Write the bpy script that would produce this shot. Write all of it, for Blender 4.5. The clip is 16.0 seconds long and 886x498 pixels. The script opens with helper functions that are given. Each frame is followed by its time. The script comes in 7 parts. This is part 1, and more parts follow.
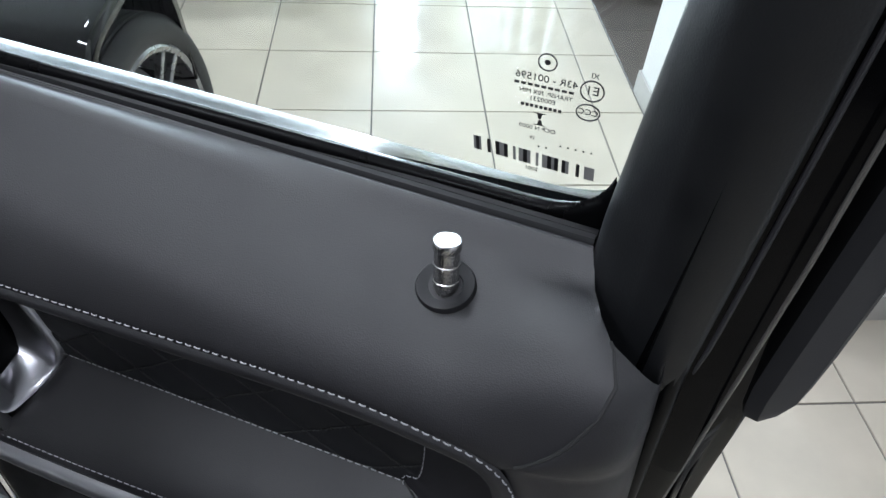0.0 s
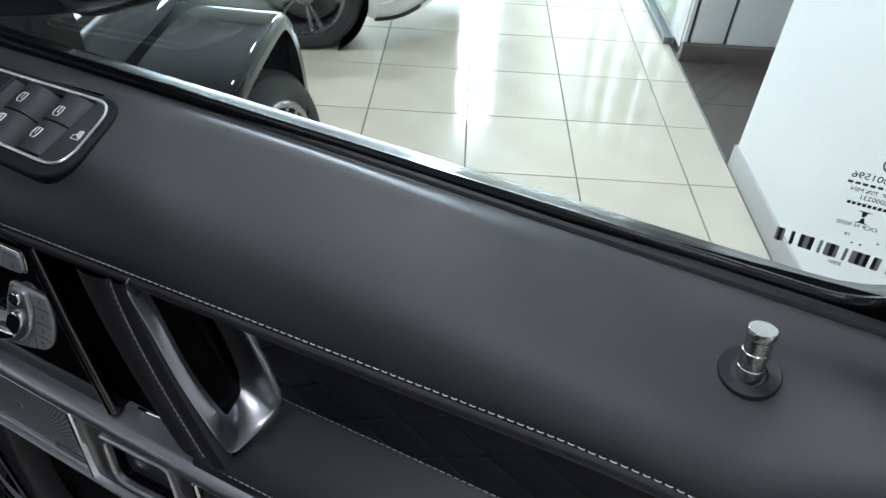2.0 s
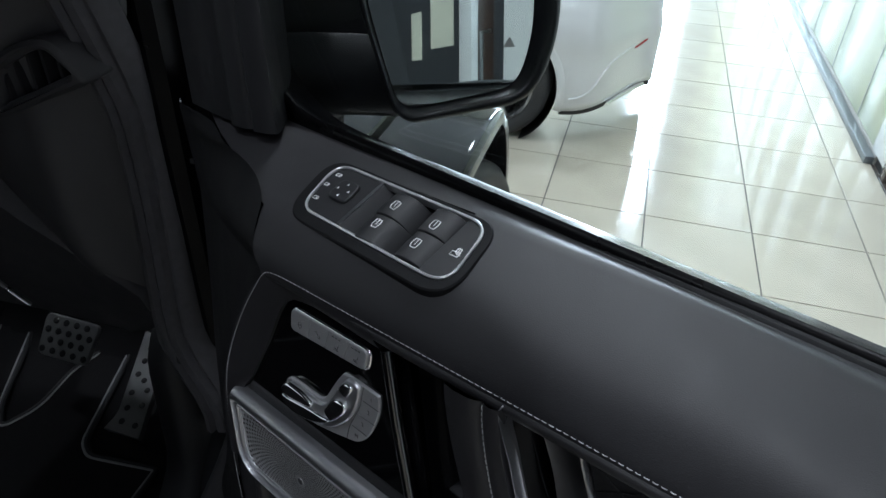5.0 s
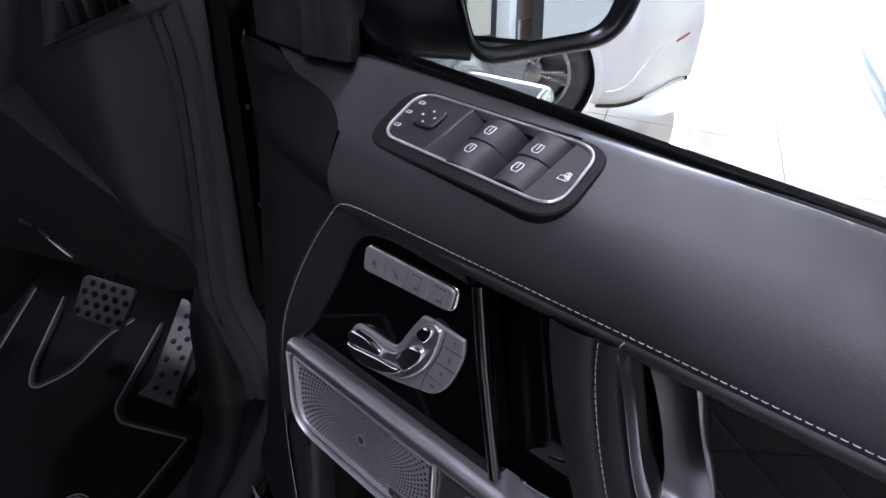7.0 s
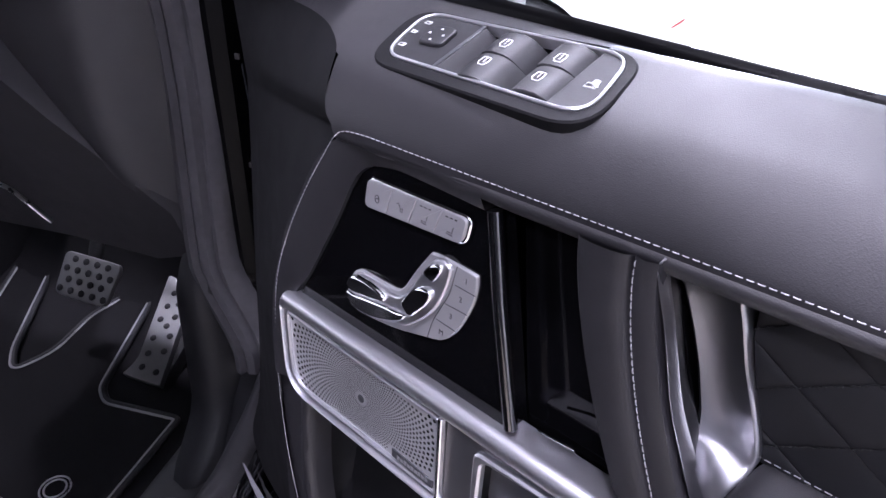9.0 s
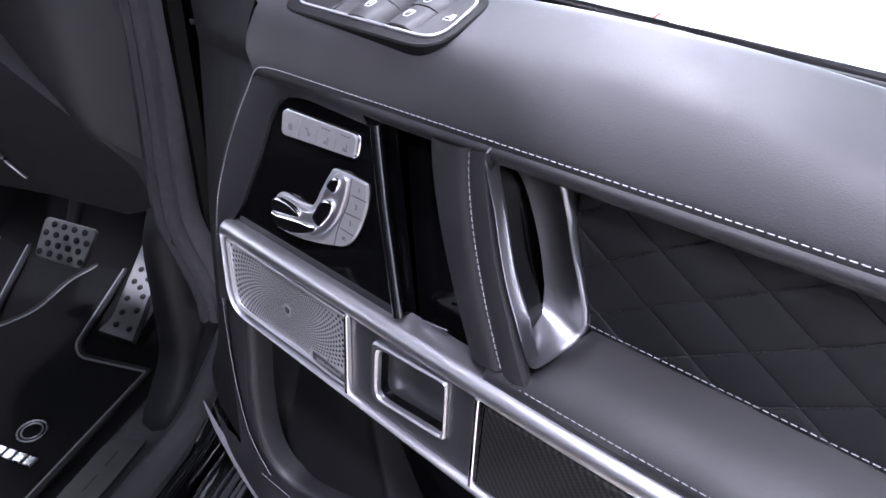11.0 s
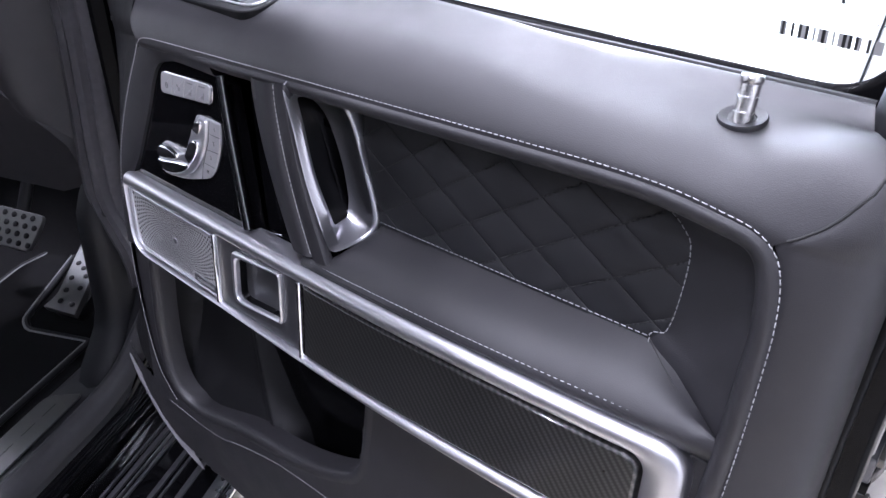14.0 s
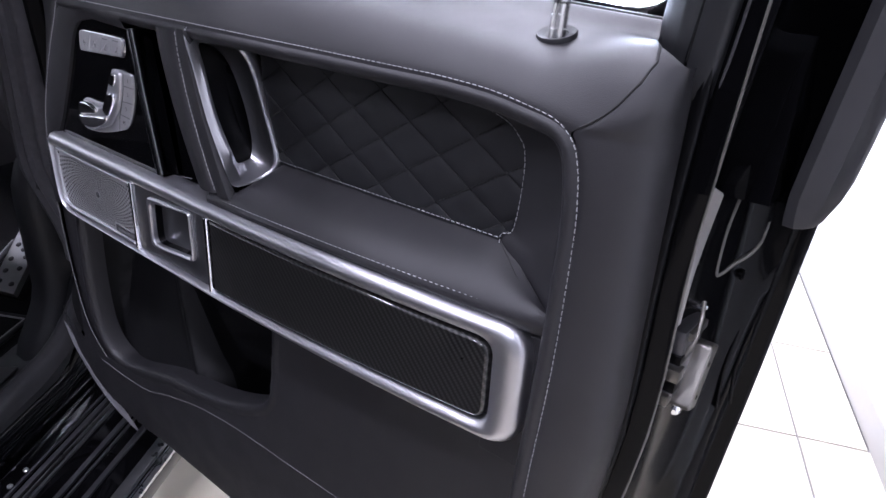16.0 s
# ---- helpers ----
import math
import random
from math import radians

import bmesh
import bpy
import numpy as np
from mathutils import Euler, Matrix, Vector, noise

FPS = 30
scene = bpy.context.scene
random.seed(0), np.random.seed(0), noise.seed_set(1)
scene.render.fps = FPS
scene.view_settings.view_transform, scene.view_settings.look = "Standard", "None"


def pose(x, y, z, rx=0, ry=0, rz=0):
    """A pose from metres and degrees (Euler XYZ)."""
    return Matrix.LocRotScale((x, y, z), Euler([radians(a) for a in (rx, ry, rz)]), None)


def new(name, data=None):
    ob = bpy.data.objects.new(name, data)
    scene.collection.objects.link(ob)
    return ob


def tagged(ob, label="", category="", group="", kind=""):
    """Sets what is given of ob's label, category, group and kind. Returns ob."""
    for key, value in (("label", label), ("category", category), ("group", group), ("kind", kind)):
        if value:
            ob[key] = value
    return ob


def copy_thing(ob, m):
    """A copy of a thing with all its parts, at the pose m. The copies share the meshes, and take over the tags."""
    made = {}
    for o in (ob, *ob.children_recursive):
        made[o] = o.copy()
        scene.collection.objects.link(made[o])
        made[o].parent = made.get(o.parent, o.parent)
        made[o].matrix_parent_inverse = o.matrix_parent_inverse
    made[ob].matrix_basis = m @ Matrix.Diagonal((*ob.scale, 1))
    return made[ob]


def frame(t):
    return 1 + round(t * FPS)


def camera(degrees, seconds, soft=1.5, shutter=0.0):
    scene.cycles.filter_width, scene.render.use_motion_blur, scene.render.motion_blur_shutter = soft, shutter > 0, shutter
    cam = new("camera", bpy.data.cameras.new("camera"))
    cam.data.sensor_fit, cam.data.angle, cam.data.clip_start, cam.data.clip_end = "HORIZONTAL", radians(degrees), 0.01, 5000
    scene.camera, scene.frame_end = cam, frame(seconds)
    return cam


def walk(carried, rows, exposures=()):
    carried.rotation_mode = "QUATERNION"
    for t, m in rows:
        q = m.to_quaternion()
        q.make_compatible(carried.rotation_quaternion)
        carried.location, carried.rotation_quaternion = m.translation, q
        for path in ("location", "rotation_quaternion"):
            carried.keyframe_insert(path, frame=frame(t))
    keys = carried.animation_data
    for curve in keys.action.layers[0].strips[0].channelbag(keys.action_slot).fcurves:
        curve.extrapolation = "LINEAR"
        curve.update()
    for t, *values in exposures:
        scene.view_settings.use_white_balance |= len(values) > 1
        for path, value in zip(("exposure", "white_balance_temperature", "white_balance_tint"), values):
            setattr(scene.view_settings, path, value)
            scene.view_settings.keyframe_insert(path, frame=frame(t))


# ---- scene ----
cam = camera(66.5, 16.0)
METRES, EYE, TILT, LEAN, TURN = 1.0, 1.728, -45.66, -2.86, 22.51
ROWS = [
    (0.0, 0.0, 0.0, 0.0, 0.0, 0.0, -0.0),
    (0.5, -0.0269, -0.0049, -0.0017, 1.04, 1.18, -0.83),
    (1.0, -0.0546, -0.0082, -0.0012, 2.08, 2.06, -1.7),
    (1.5, -0.0875, -0.0151, -0.0018, 3.38, 3.34, -2.86),
    (2.0, -0.1201, -0.0202, 0.0048, 4.76, 4.7, -4.04),
    (2.5, -0.1547, -0.0222, 0.0133, 6.06, 5.75, -5.53),
    (3.0, -0.1869, -0.0254, 0.0214, 7.59, 6.96, -7.08),
    (3.5, -0.2193, -0.0313, 0.026, 9.37, 8.18, -8.64),
    (4.0, -0.2505, -0.0419, 0.0269, 11.62, 9.12, -10.43),
    (6.5, -0.3289, -0.0166, -0.0072, 16.19, 9.94, -15.09),
    (7.0, -0.348, 0.0014, -0.031, 16.08, 9.48, -15.49),
    (7.5, -0.3656, 0.0232, -0.0484, 15.83, 9.41, -15.9),
    (8.0, -0.3737, 0.045, -0.0546, 15.48, 9.5, -15.62),
    (8.5, -0.3792, 0.0568, -0.057, 15.47, 9.45, -15.15),
    (9.0, -0.3654, 0.0524, -0.0725, 15.31, 9.49, -15.19),
    (9.5, -0.3394, 0.0421, -0.0891, 15.23, 9.45, -15.3),
    (12.0, -0.1827, -0.0221, -0.1606, 14.61, 9.93, -15.11),
    (12.5, -0.1465, -0.037, -0.1761, 14.57, 10.59, -15.1),
    (13.0, -0.1123, -0.0518, -0.1901, 14.46, 11.1, -14.92),
    (13.5, -0.0755, -0.0676, -0.2043, 14.03, 11.65, -14.63),
    (14.0, -0.041, -0.0834, -0.2196, 13.51, 12.14, -14.17),
    (14.5, -0.0016, -0.0985, -0.2354, 12.74, 12.64, -13.61),
    (15.0, 0.0295, -0.1152, -0.2545, 11.94, 13.1, -13.22),
    (15.5, 0.0492, -0.1185, -0.2696, 11.42, 13.42, -13.0),
    (16.0, 0.0627, -0.106, -0.2891, 10.99, 13.58, -12.82),
]
EXPOSURES = [(0.0, 0.22, 6220, 15), (2.5, 0.0, 6180, 11), (4.0, -0.2, 6150, 7), (6.5, 0.3, 6150, 28), (9.5, 2.0, 6050, 36), (12.0, 2.05, 6030, 27), (14.0, 1.85, 6040, 28), (16.0, 1.2, 6060, 30)]
walk(cam, [(t, pose(0, 0, EYE, TILT, LEAN, TURN) @ pose(METRES * x, METRES * y, METRES * z, 90 + pitch, roll, yaw)) for t, x, y, z, yaw, pitch, roll in ROWS], EXPOSURES)

# three frames of reference: the open door, the car's body, the tiled showroom
DOOR = pose(0, 0, EYE, -5.979, -5.584, -0.03)
CAR = pose(-0.924, 0.247, 0, 0, 0, 26.0)           # y forward along the car, x to its outside
ROOM = pose(-2.082, 2.946, 0, 0, 0, 25.8)         # x across the aisle, y along it
TILE = 0.5075

# ---- light ----
world = bpy.data.worlds.new("world")
scene.world = world
world.use_nodes = True
wn = world.node_tree
sky = wn.nodes.new("ShaderNodeTexSky")
sky.sky_type, sky.sun_disc = "NISHITA", False
sky.sun_elevation, sky.sun_rotation = radians(40), radians(30)
wn.links.new(sky.outputs[0], wn.nodes["Background"].inputs[0])
wn.nodes["Background"].inputs[1].default_value = 0.12


def area_lamp(name, m, sx, sy, watts, colour):
    data = bpy.data.lights.new(name, "AREA")
    data.shape, data.size, data.size_y, data.energy, data.color = "RECTANGLE", sx, sy, watts, colour
    ob = new(name, data)
    ob.matrix_world = m
    return ob


# ---- materials ----
def material(name, colour, rough, metal=0.0, grain=40.0, vary=0.15, bump=0.0, bump_scale=800.0, coat=0.0, spread=0.08, specular=0.5, cells=False, island=0.0):
    """A surface with uneven tone at two scales, uneven gloss and a fine relief."""
    m = bpy.data.materials.new(name)
    m.use_nodes = True
    t = m.node_tree
    n, l = t.nodes, t.links
    b = n["Principled BSDF"]
    b.inputs["Metallic"].default_value = metal
    b.inputs["Coat Weight"].default_value = coat
    b.inputs["Specular IOR Level"].default_value = specular
    b.inputs["Coat Roughness"].default_value = 0.04
    at = n.new("ShaderNodeTexCoord")
    fine, broad = n.new("ShaderNodeTexNoise"), n.new("ShaderNodeTexNoise")
    fine.inputs["Scale"].default_value, broad.inputs["Scale"].default_value = grain, grain / 9
    fine.inputs["Detail"].default_value, broad.inputs["Detail"].default_value = 5, 3
    for q in (fine, broad):
        l.new(at.outputs["Object"], q.inputs["Vector"])
    mix = n.new("ShaderNodeMath")
    mix.operation = "MULTIPLY_ADD"
    l.new(fine.outputs["Fac"], mix.inputs[0])
    mix.inputs[1].default_value = 0.5
    half = n.new("ShaderNodeMath")
    half.operation = "MULTIPLY"
    half.inputs[1].default_value = 0.5
    l.new(broad.outputs["Fac"], half.inputs[0])
    l.new(half.outputs[0], mix.inputs[2])
    tone = n.new("ShaderNodeMapRange")
    tone.inputs["From Min"].default_value, tone.inputs["From Max"].default_value = 0.3, 0.7
    tone.inputs["To Min"].default_value, tone.inputs["To Max"].default_value = 1 - vary, 1 + vary
    l.new(mix.outputs[0], tone.inputs["Value"])
    paint = n.new("ShaderNodeVectorMath")
    paint.operation = "SCALE"
    paint.inputs[0].default_value = colour
    if island:
        info = n.new("ShaderNodeObjectInfo")
        each = n.new("ShaderNodeMapRange")
        each.inputs["To Min"].default_value, each.inputs["To Max"].default_value = 1 - island, 1 + island
        l.new(info.outputs["Random"], each.inputs["Value"])
        both = n.new("ShaderNodeMath")
        both.operation = "MULTIPLY"
        l.new(each.outputs[0], both.inputs[0])
        l.new(tone.outputs[0], both.inputs[1])
        l.new(both.outputs[0], paint.inputs["Scale"])
    else:
        l.new(tone.outputs[0], paint.inputs["Scale"])
    l.new(paint.outputs[0], b.inputs["Base Color"])
    gloss = n.new("ShaderNodeMapRange")
    gloss.inputs["From Min"].default_value, gloss.inputs["From Max"].default_value = 0.3, 0.7
    gloss.inputs["To Min"].default_value, gloss.inputs["To Max"].default_value = max(0.0, rough - spread), min(1.0, rough + spread)
    l.new(mix.outputs[0], gloss.inputs["Value"])
    l.new(gloss.outputs[0], b.inputs["Roughness"])
    if bump:
        relief = n.new("ShaderNodeTexVoronoi" if cells else "ShaderNodeTexNoise")
        relief.inputs["Scale"].default_value = bump_scale
        l.new(at.outputs["Object"], relief.inputs["Vector"])
        k = n.new("ShaderNodeBump")
        k.inputs["Strength"].default_value, k.inputs["Distance"].default_value = bump, 0.001
        l.new(relief.outputs[0], k.inputs["Height"])
        l.new(k.outputs[0], b.inputs["Normal"])
    return m


def glass_material(name, tint, rough=0.0):
    m = bpy.data.materials.new(name)
    m.use_nodes = True
    t = m.node_tree
    n, l = t.nodes, t.links
    n.remove(n["Principled BSDF"])
    clear, shine, mix, edge = n.new("ShaderNodeBsdfTransparent"), n.new("ShaderNodeBsdfGlossy"), n.new("ShaderNodeMixShader"), n.new("ShaderNodeLayerWeight")
    clear.inputs[0].default_value = (*tint, 1)
    shine.inputs["Roughness"].default_value = rough
    power, scale = n.new("ShaderNodeMath"), n.new("ShaderNodeMath")
    power.operation, scale.operation = "POWER", "MULTIPLY_ADD"
    power.inputs[1].default_value, scale.inputs[1].default_value, scale.inputs[2].default_value = 5.0, 0.9, 0.035
    edge.inputs[0].default_value = 0.5
    l.new(edge.outputs["Facing"], power.inputs[0])
    l.new(power.outputs[0], scale.inputs[0])
    l.new(scale.outputs[0], mix.inputs[0])
    l.new(clear.outputs[0], mix.inputs[1])
    l.new(shine.outputs[0], mix.inputs[2])
    l.new(mix.outputs[0], n["Material Output"].inputs[0])
    return m


def glow_material(name, colour, strength):
    m = bpy.data.materials.new(name)
    m.use_nodes = True
    b = m.node_tree.nodes["Principled BSDF"]
    b.inputs["Base Color"].default_value = (*colour, 1)
    b.inputs["Emission Color"].default_value = (*colour, 1)
    b.inputs["Emission Strength"].default_value = strength
    return m


LEATHER = material("black_leather", (0.0103, 0.0098, 0.0116), 0.52, specular=0.5, grain=30, vary=0.12, bump=0.12, bump_scale=1400, cells=True)
SUEDE = material("quilted_leather", (0.0095, 0.0097, 0.0113), 0.6, specular=0.35, grain=60, vary=0.18, bump=0.12, bump_scale=1400, cells=True)
PLASTIC = material("black_plastic", (0.011, 0.011, 0.0125), 0.5, specular=0.35, grain=60, vary=0.15, bump=0.15, bump_scale=900)
GLOSS = material("piano_black", (0.002, 0.002, 0.0024), 0.04, grain=12, vary=0.1, spread=0.02, specular=0.5)
RIDGE = material("piano_black_ridge", (0.003, 0.003, 0.0035), 0.06, grain=12, vary=0.1, spread=0.02, specular=0.9, coat=0.6)
PAINT = material("black_car_paint", (0.0025, 0.0025, 0.003), 0.05, grain=8, vary=0.1, spread=0.03, specular=0.25)
SILLSKIN = material("black_sill_skin", (0.012, 0.0122, 0.0142), 0.5, grain=40, vary=0.15, bump=0.1, bump_scale=1200, specular=0.4)
SILLRUBBER = material("flocked_sill_rubber", (0.024, 0.0235, 0.026), 0.65, grain=90, vary=0.2, bump=0.2, bump_scale=1200, specular=0.25)
# pale grey that imitates the bright floor reflected in the black trim edge
CORNERSHINE = material("painted_corner_shine", (0.17, 0.166, 0.18), 0.5, grain=120, vary=0.15, bump=0.2, bump_scale=900)
SHUTPAINT = material("black_shut_face_paint", (0.0018, 0.0018, 0.0021), 0.12, grain=12, vary=0.15, spread=0.04, specular=0.10)
# grey that imitates light caught on black painted edges of the shut face
EDGELIGHT = material("painted_edge_light", (0.085, 0.080, 0.072), 0.42, grain=60, vary=0.25)
RUBBER = material("black_rubber", (0.007, 0.007, 0.008), 0.6, specular=0.3, grain=50, vary=0.2, bump=0.1, bump_scale=500)
CHROME = material("satin_chrome", (0.52, 0.52, 0.55), 0.40, metal=1.0, grain=90, vary=0.03, spread=0.02)
BRIGHT = material("polished_chrome", (0.8, 0.8, 0.82), 0.09, metal=1.0, grain=50, vary=0.04, spread=0.03)
SILVER = material("silver_plastic", (0.36, 0.36, 0.37), 0.38, metal=0.6, grain=90, vary=0.05, spread=0.05)
OPENERMETAL = material("dull_satin_chrome", (0.36, 0.36, 0.38), 0.34, metal=1.0, grain=90, vary=0.03, spread=0.02)
STEEL = material("brushed_steel", (0.5, 0.5, 0.5), 0.3, metal=1.0, grain=70, vary=0.12, spread=0.08)
THREAD = material("grey_thread", (0.30, 0.30, 0.31), 0.7, grain=200, vary=0.2)
DARKTHREAD = material("black_thread", (0.012, 0.012, 0.012), 0.8, grain=200, vary=0.2)
CARPET = material("black_carpet", (0.0075, 0.0073, 0.008), 0.95, specular=0.12, grain=120, vary=0.3, bump=0.6, bump_scale=1500)
WHITEPRINT = material("white_print", (0.8, 0.8, 0.8), 0.5, grain=50, vary=0.03)
BLACKPRINT = material("black_print", (0.01, 0.01, 0.01), 0.6, grain=50, vary=0.03)
GLASS = glass_material("window_glass", (0.93, 0.96, 0.95))
TILES = material("beige_floor_tile", (0.60, 0.545, 0.45), 0.10, grain=5, vary=0.13, spread=0.07, island=0.05)
GROUT = material("grey_grout", (0.16, 0.15, 0.14), 0.8, grain=60, vary=0.2)
BROWNWOOD = material("brown_door_wood", (0.05, 0.026, 0.018), 0.4, grain=14, vary=0.25)
PAPER = material("cream_paper", (0.72, 0.70, 0.58), 0.7, grain=20, vary=0.05)
DARKTILE = material("brown_floor_tile", (0.10, 0.085, 0.075), 0.2, grain=6, vary=0.25, island=0.06)
REDLENS = material("red_reflector", (0.45, 0.03, 0.03), 0.2, grain=30, vary=0.05)
WALLPAINT = material("white_wall_paint", (0.78, 0.78, 0.77), 0.6, grain=20, vary=0.03, bump=0.05, bump_scale=200)
PANELWHITE = material("white_lacquer", (0.8, 0.8, 0.8), 0.25, grain=10, vary=0.02)
CARWHITE = material("white_car_paint", (0.78, 0.79, 0.8), 0.14, grain=6, vary=0.02, coat=1.0)
TYRE = material("tyre_rubber", (0.032, 0.032, 0.034), 0.62, grain=60, vary=0.25, bump=0.2, bump_scale=300)
RIM = material("grey_alloy", (0.3, 0.3, 0.31), 0.28, metal=0.9, grain=30, vary=0.06)
CEILING = material("grey_ceiling", (0.35, 0.35, 0.36), 0.8, grain=10, vary=0.03)
MIRROR = material("mirror_silver", (0.86, 0.88, 0.88), 0.012, metal=1.0, grain=10, vary=0.0, spread=0.0)
GREYPAINT = material("grey_metal_paint", (0.20, 0.22, 0.24), 0.35, metal=0.4, grain=20, vary=0.06)
BASEBOARD = material("light_grey_base", (0.42, 0.41, 0.39), 0.4, grain=20, vary=0.05)
FROSTED = material("frosted_glass", (0.52, 0.56, 0.44), 0.2, grain=4, vary=0.05)
STEELPAD = material("pedal_steel", (0.15, 0.15, 0.15), 0.42, metal=0.85, grain=80, vary=0.08)
STEELDARK = material("dark_brushed_metal", (0.1, 0.1, 0.1), 0.45, metal=0.9, grain=70, vary=0.12)
PIPING = material("grey_piping", (0.17, 0.17, 0.17), 0.6, grain=120, vary=0.15)
LAMPGLOW = glow_material("lamp_glow", (1.0, 0.96, 0.9), 12.0)
RINGSILVER = material("bright_satin_silver", (0.72, 0.72, 0.74), 0.3, metal=0.85, grain=90, vary=0.03, spread=0.02)
MIRRORSKIN = material("satin_black_mirror_shell", (0.006, 0.006, 0.007), 0.32, grain=60, vary=0.12, bump=0.06, bump_scale=900, specular=0.35)
DASHSKIN = material("soft_dash_skin", (0.03, 0.029, 0.032), 0.55, grain=40, vary=0.15, bump=0.15, bump_scale=1000, specular=0.4)
COVERSKIN = material("matt_black_frame_cover", (0.03, 0.03, 0.032), 0.55, grain=40, vary=0.15, bump=0.12, bump_scale=1000, specular=0.25)
PILLARSKIN = material("soft_black_pillar_skin", (0.006, 0.0064, 0.0074), 0.5, grain=40, vary=0.15, bump=0.12, bump_scale=1000, specular=0.4)
RIMBLACK = material("black_window_rim", (0.003, 0.003, 0.0035), 0.2, grain=20, vary=0.1, spread=0.03)
BLACKTRIM = material("black_satin_trim", (0.002, 0.002, 0.0023), 0.3, grain=40, vary=0.15, specular=0.1)
SEALCLOTH = material("flocked_black_rubber", (0.075, 0.073, 0.08), 0.65, grain=90, vary=0.2, bump=0.2, bump_scale=1200, specular=0.25)
MATT = material("matt_black_leather", (0.0055, 0.0055, 0.0062), 0.62, grain=30, vary=0.15, bump=0.12, bump_scale=1400, cells=True, specular=0.14)


# ---- mesh tools ----
def empty(name, m, label, category, group="", kind=""):
    ob = new(name)
    ob.matrix_world = m
    return tagged(ob, label, category, group, kind)


def part(name, bm, mat, parent=None, label="", smooth=True, angle=40):
    me = bpy.data.meshes.new(name)
    bmesh.ops.recalc_face_normals(bm, faces=bm.faces)
    for f in bm.faces:
        f.smooth = smooth
    if smooth:
        lim = radians(angle)
        for e in bm.edges:
            if len(e.link_faces) == 2 and e.link_faces[0].normal.angle(e.link_faces[1].normal, 0) > lim:
                e.smooth = False
    bm.to_mesh(me)
    bm.free()
    me.materials.append(mat)
    ob = new(name, me)
    if parent is not None:
        ob.parent = parent
    if label:
        ob["label"] = label
    return ob


def thing(name, bm, mat, m, label, category, group="", kind=""):
    ob = part(name, bm, mat)
    ob.matrix_world = m
    return tagged(ob, label, category, group, kind)


def rounded(points, r, seg=4):
    """A closed outline with each corner rounded; a point may carry its own radius."""
    out, n = [], len(points)
    for i in range(n):
        p, a, b = (Vector(points[k % n][:2]) for k in (i, i - 1, i + 1))
        rr = points[i][2] if len(points[i]) > 2 else r
        u, v = (a - p), (b - p)
        d = min(rr, u.length * 0.49, v.length * 0.49)
        u, v = p + u.normalized() * d, p + v.normalized() * d
        for k in range(seg + 1):
            s = k / seg
            out.append(((1 - s) ** 2) * u + 2 * s * (1 - s) * p + s * s * v)
    return out


def inset(loop, d):
    n, out = len(loop), []
    area = sum(loop[i].x * loop[(i + 1) % n].y - loop[(i + 1) % n].x * loop[i].y for i in range(n))
    s = 1 if area > 0 else -1
    for i in range(n):
        a, p, b = loop[i - 1], loop[i], loop[(i + 1) % n]
        t = (b - a)
        if t.length < 1e-9:
            t = Vector((1, 0))
        t.normalize()
        out.append(p + Vector((-t.y, t.x)) * d * s)
    return out


def rings(bm, loops, cap0=True, cap1=True, close=True):
    """Skins a row of closed loops of 3D points."""
    vs = [[bm.verts.new(p) for p in lp] for lp in loops]
    n = len(vs[0])
    for a, b in zip(vs, vs[1:]):
        for i in range(n if close else n - 1):
            j = (i + 1) % n
            bm.faces.new((a[i], a[j], b[j], b[i]))
    for f in ([bm.faces.new(vs[0])] if cap0 else []) + ([bm.faces.new(list(reversed(vs[-1])))] if cap1 else []):
        for e in f.edges:
            e.smooth = False
    return vs


def bulge(x):
    """How far the trim bends away from the flat towards the door's rear."""
    return 0.145 * max(0.0, x + 0.45) ** 2


def bent(bm):
    """Cuts a long flat piece across and lets it follow the bend of the trim."""
    x0, x1 = min(v.co.x for v in bm.verts), max(v.co.x for v in bm.verts)
    n = int((x1 - x0) / 0.02) if x1 > -0.45 else 0
    for i in range(1, n):
        bmesh.ops.bisect_plane(bm, geom=bm.verts[:] + bm.edges[:] + bm.faces[:], plane_co=(x0 + (x1 - x0) * i / n, 0, 0), plane_no=(1, 0, 0), dist=1e-6)
    for v in bm.verts:
        v.co.y += bulge(v.co.x)
    return bm


def plate(loop, y, thick, bevel=0.001, bend=True, bm=None, depth=None):
    """A plate on the door's face: outline in x and z, its front at y, with a rounded front edge."""
    bm = bm or bmesh.new()

    def lift(lp, yy):
        return [(p.x, yy, p.y) for p in lp]
    loops = [lift(loop, y + thick), lift(loop, y + bevel), lift(inset(loop, bevel * 0.35), y + bevel * 0.3), lift(inset(loop, bevel), y)]
    rings(bm, loops)
    return bent(bm) if bend else bm


def frame_ring(outer, inner, y, thick, bevel=0.001, bend=True, bm=None):
    """A frame between two outlines with as many points each."""
    bm = bm or bmesh.new()

    def lift(lp, yy):
        return [(p.x, yy, p.y) for p in lp]
    loops = [lift(outer, y + thick), lift(outer, y + bevel), lift(inset(outer, bevel), y), lift(inset(inner, -bevel), y), lift(inner, y + bevel), lift(inner, y + thick)]
    rings(bm, loops, False, False)
    return bent(bm) if bend else bm


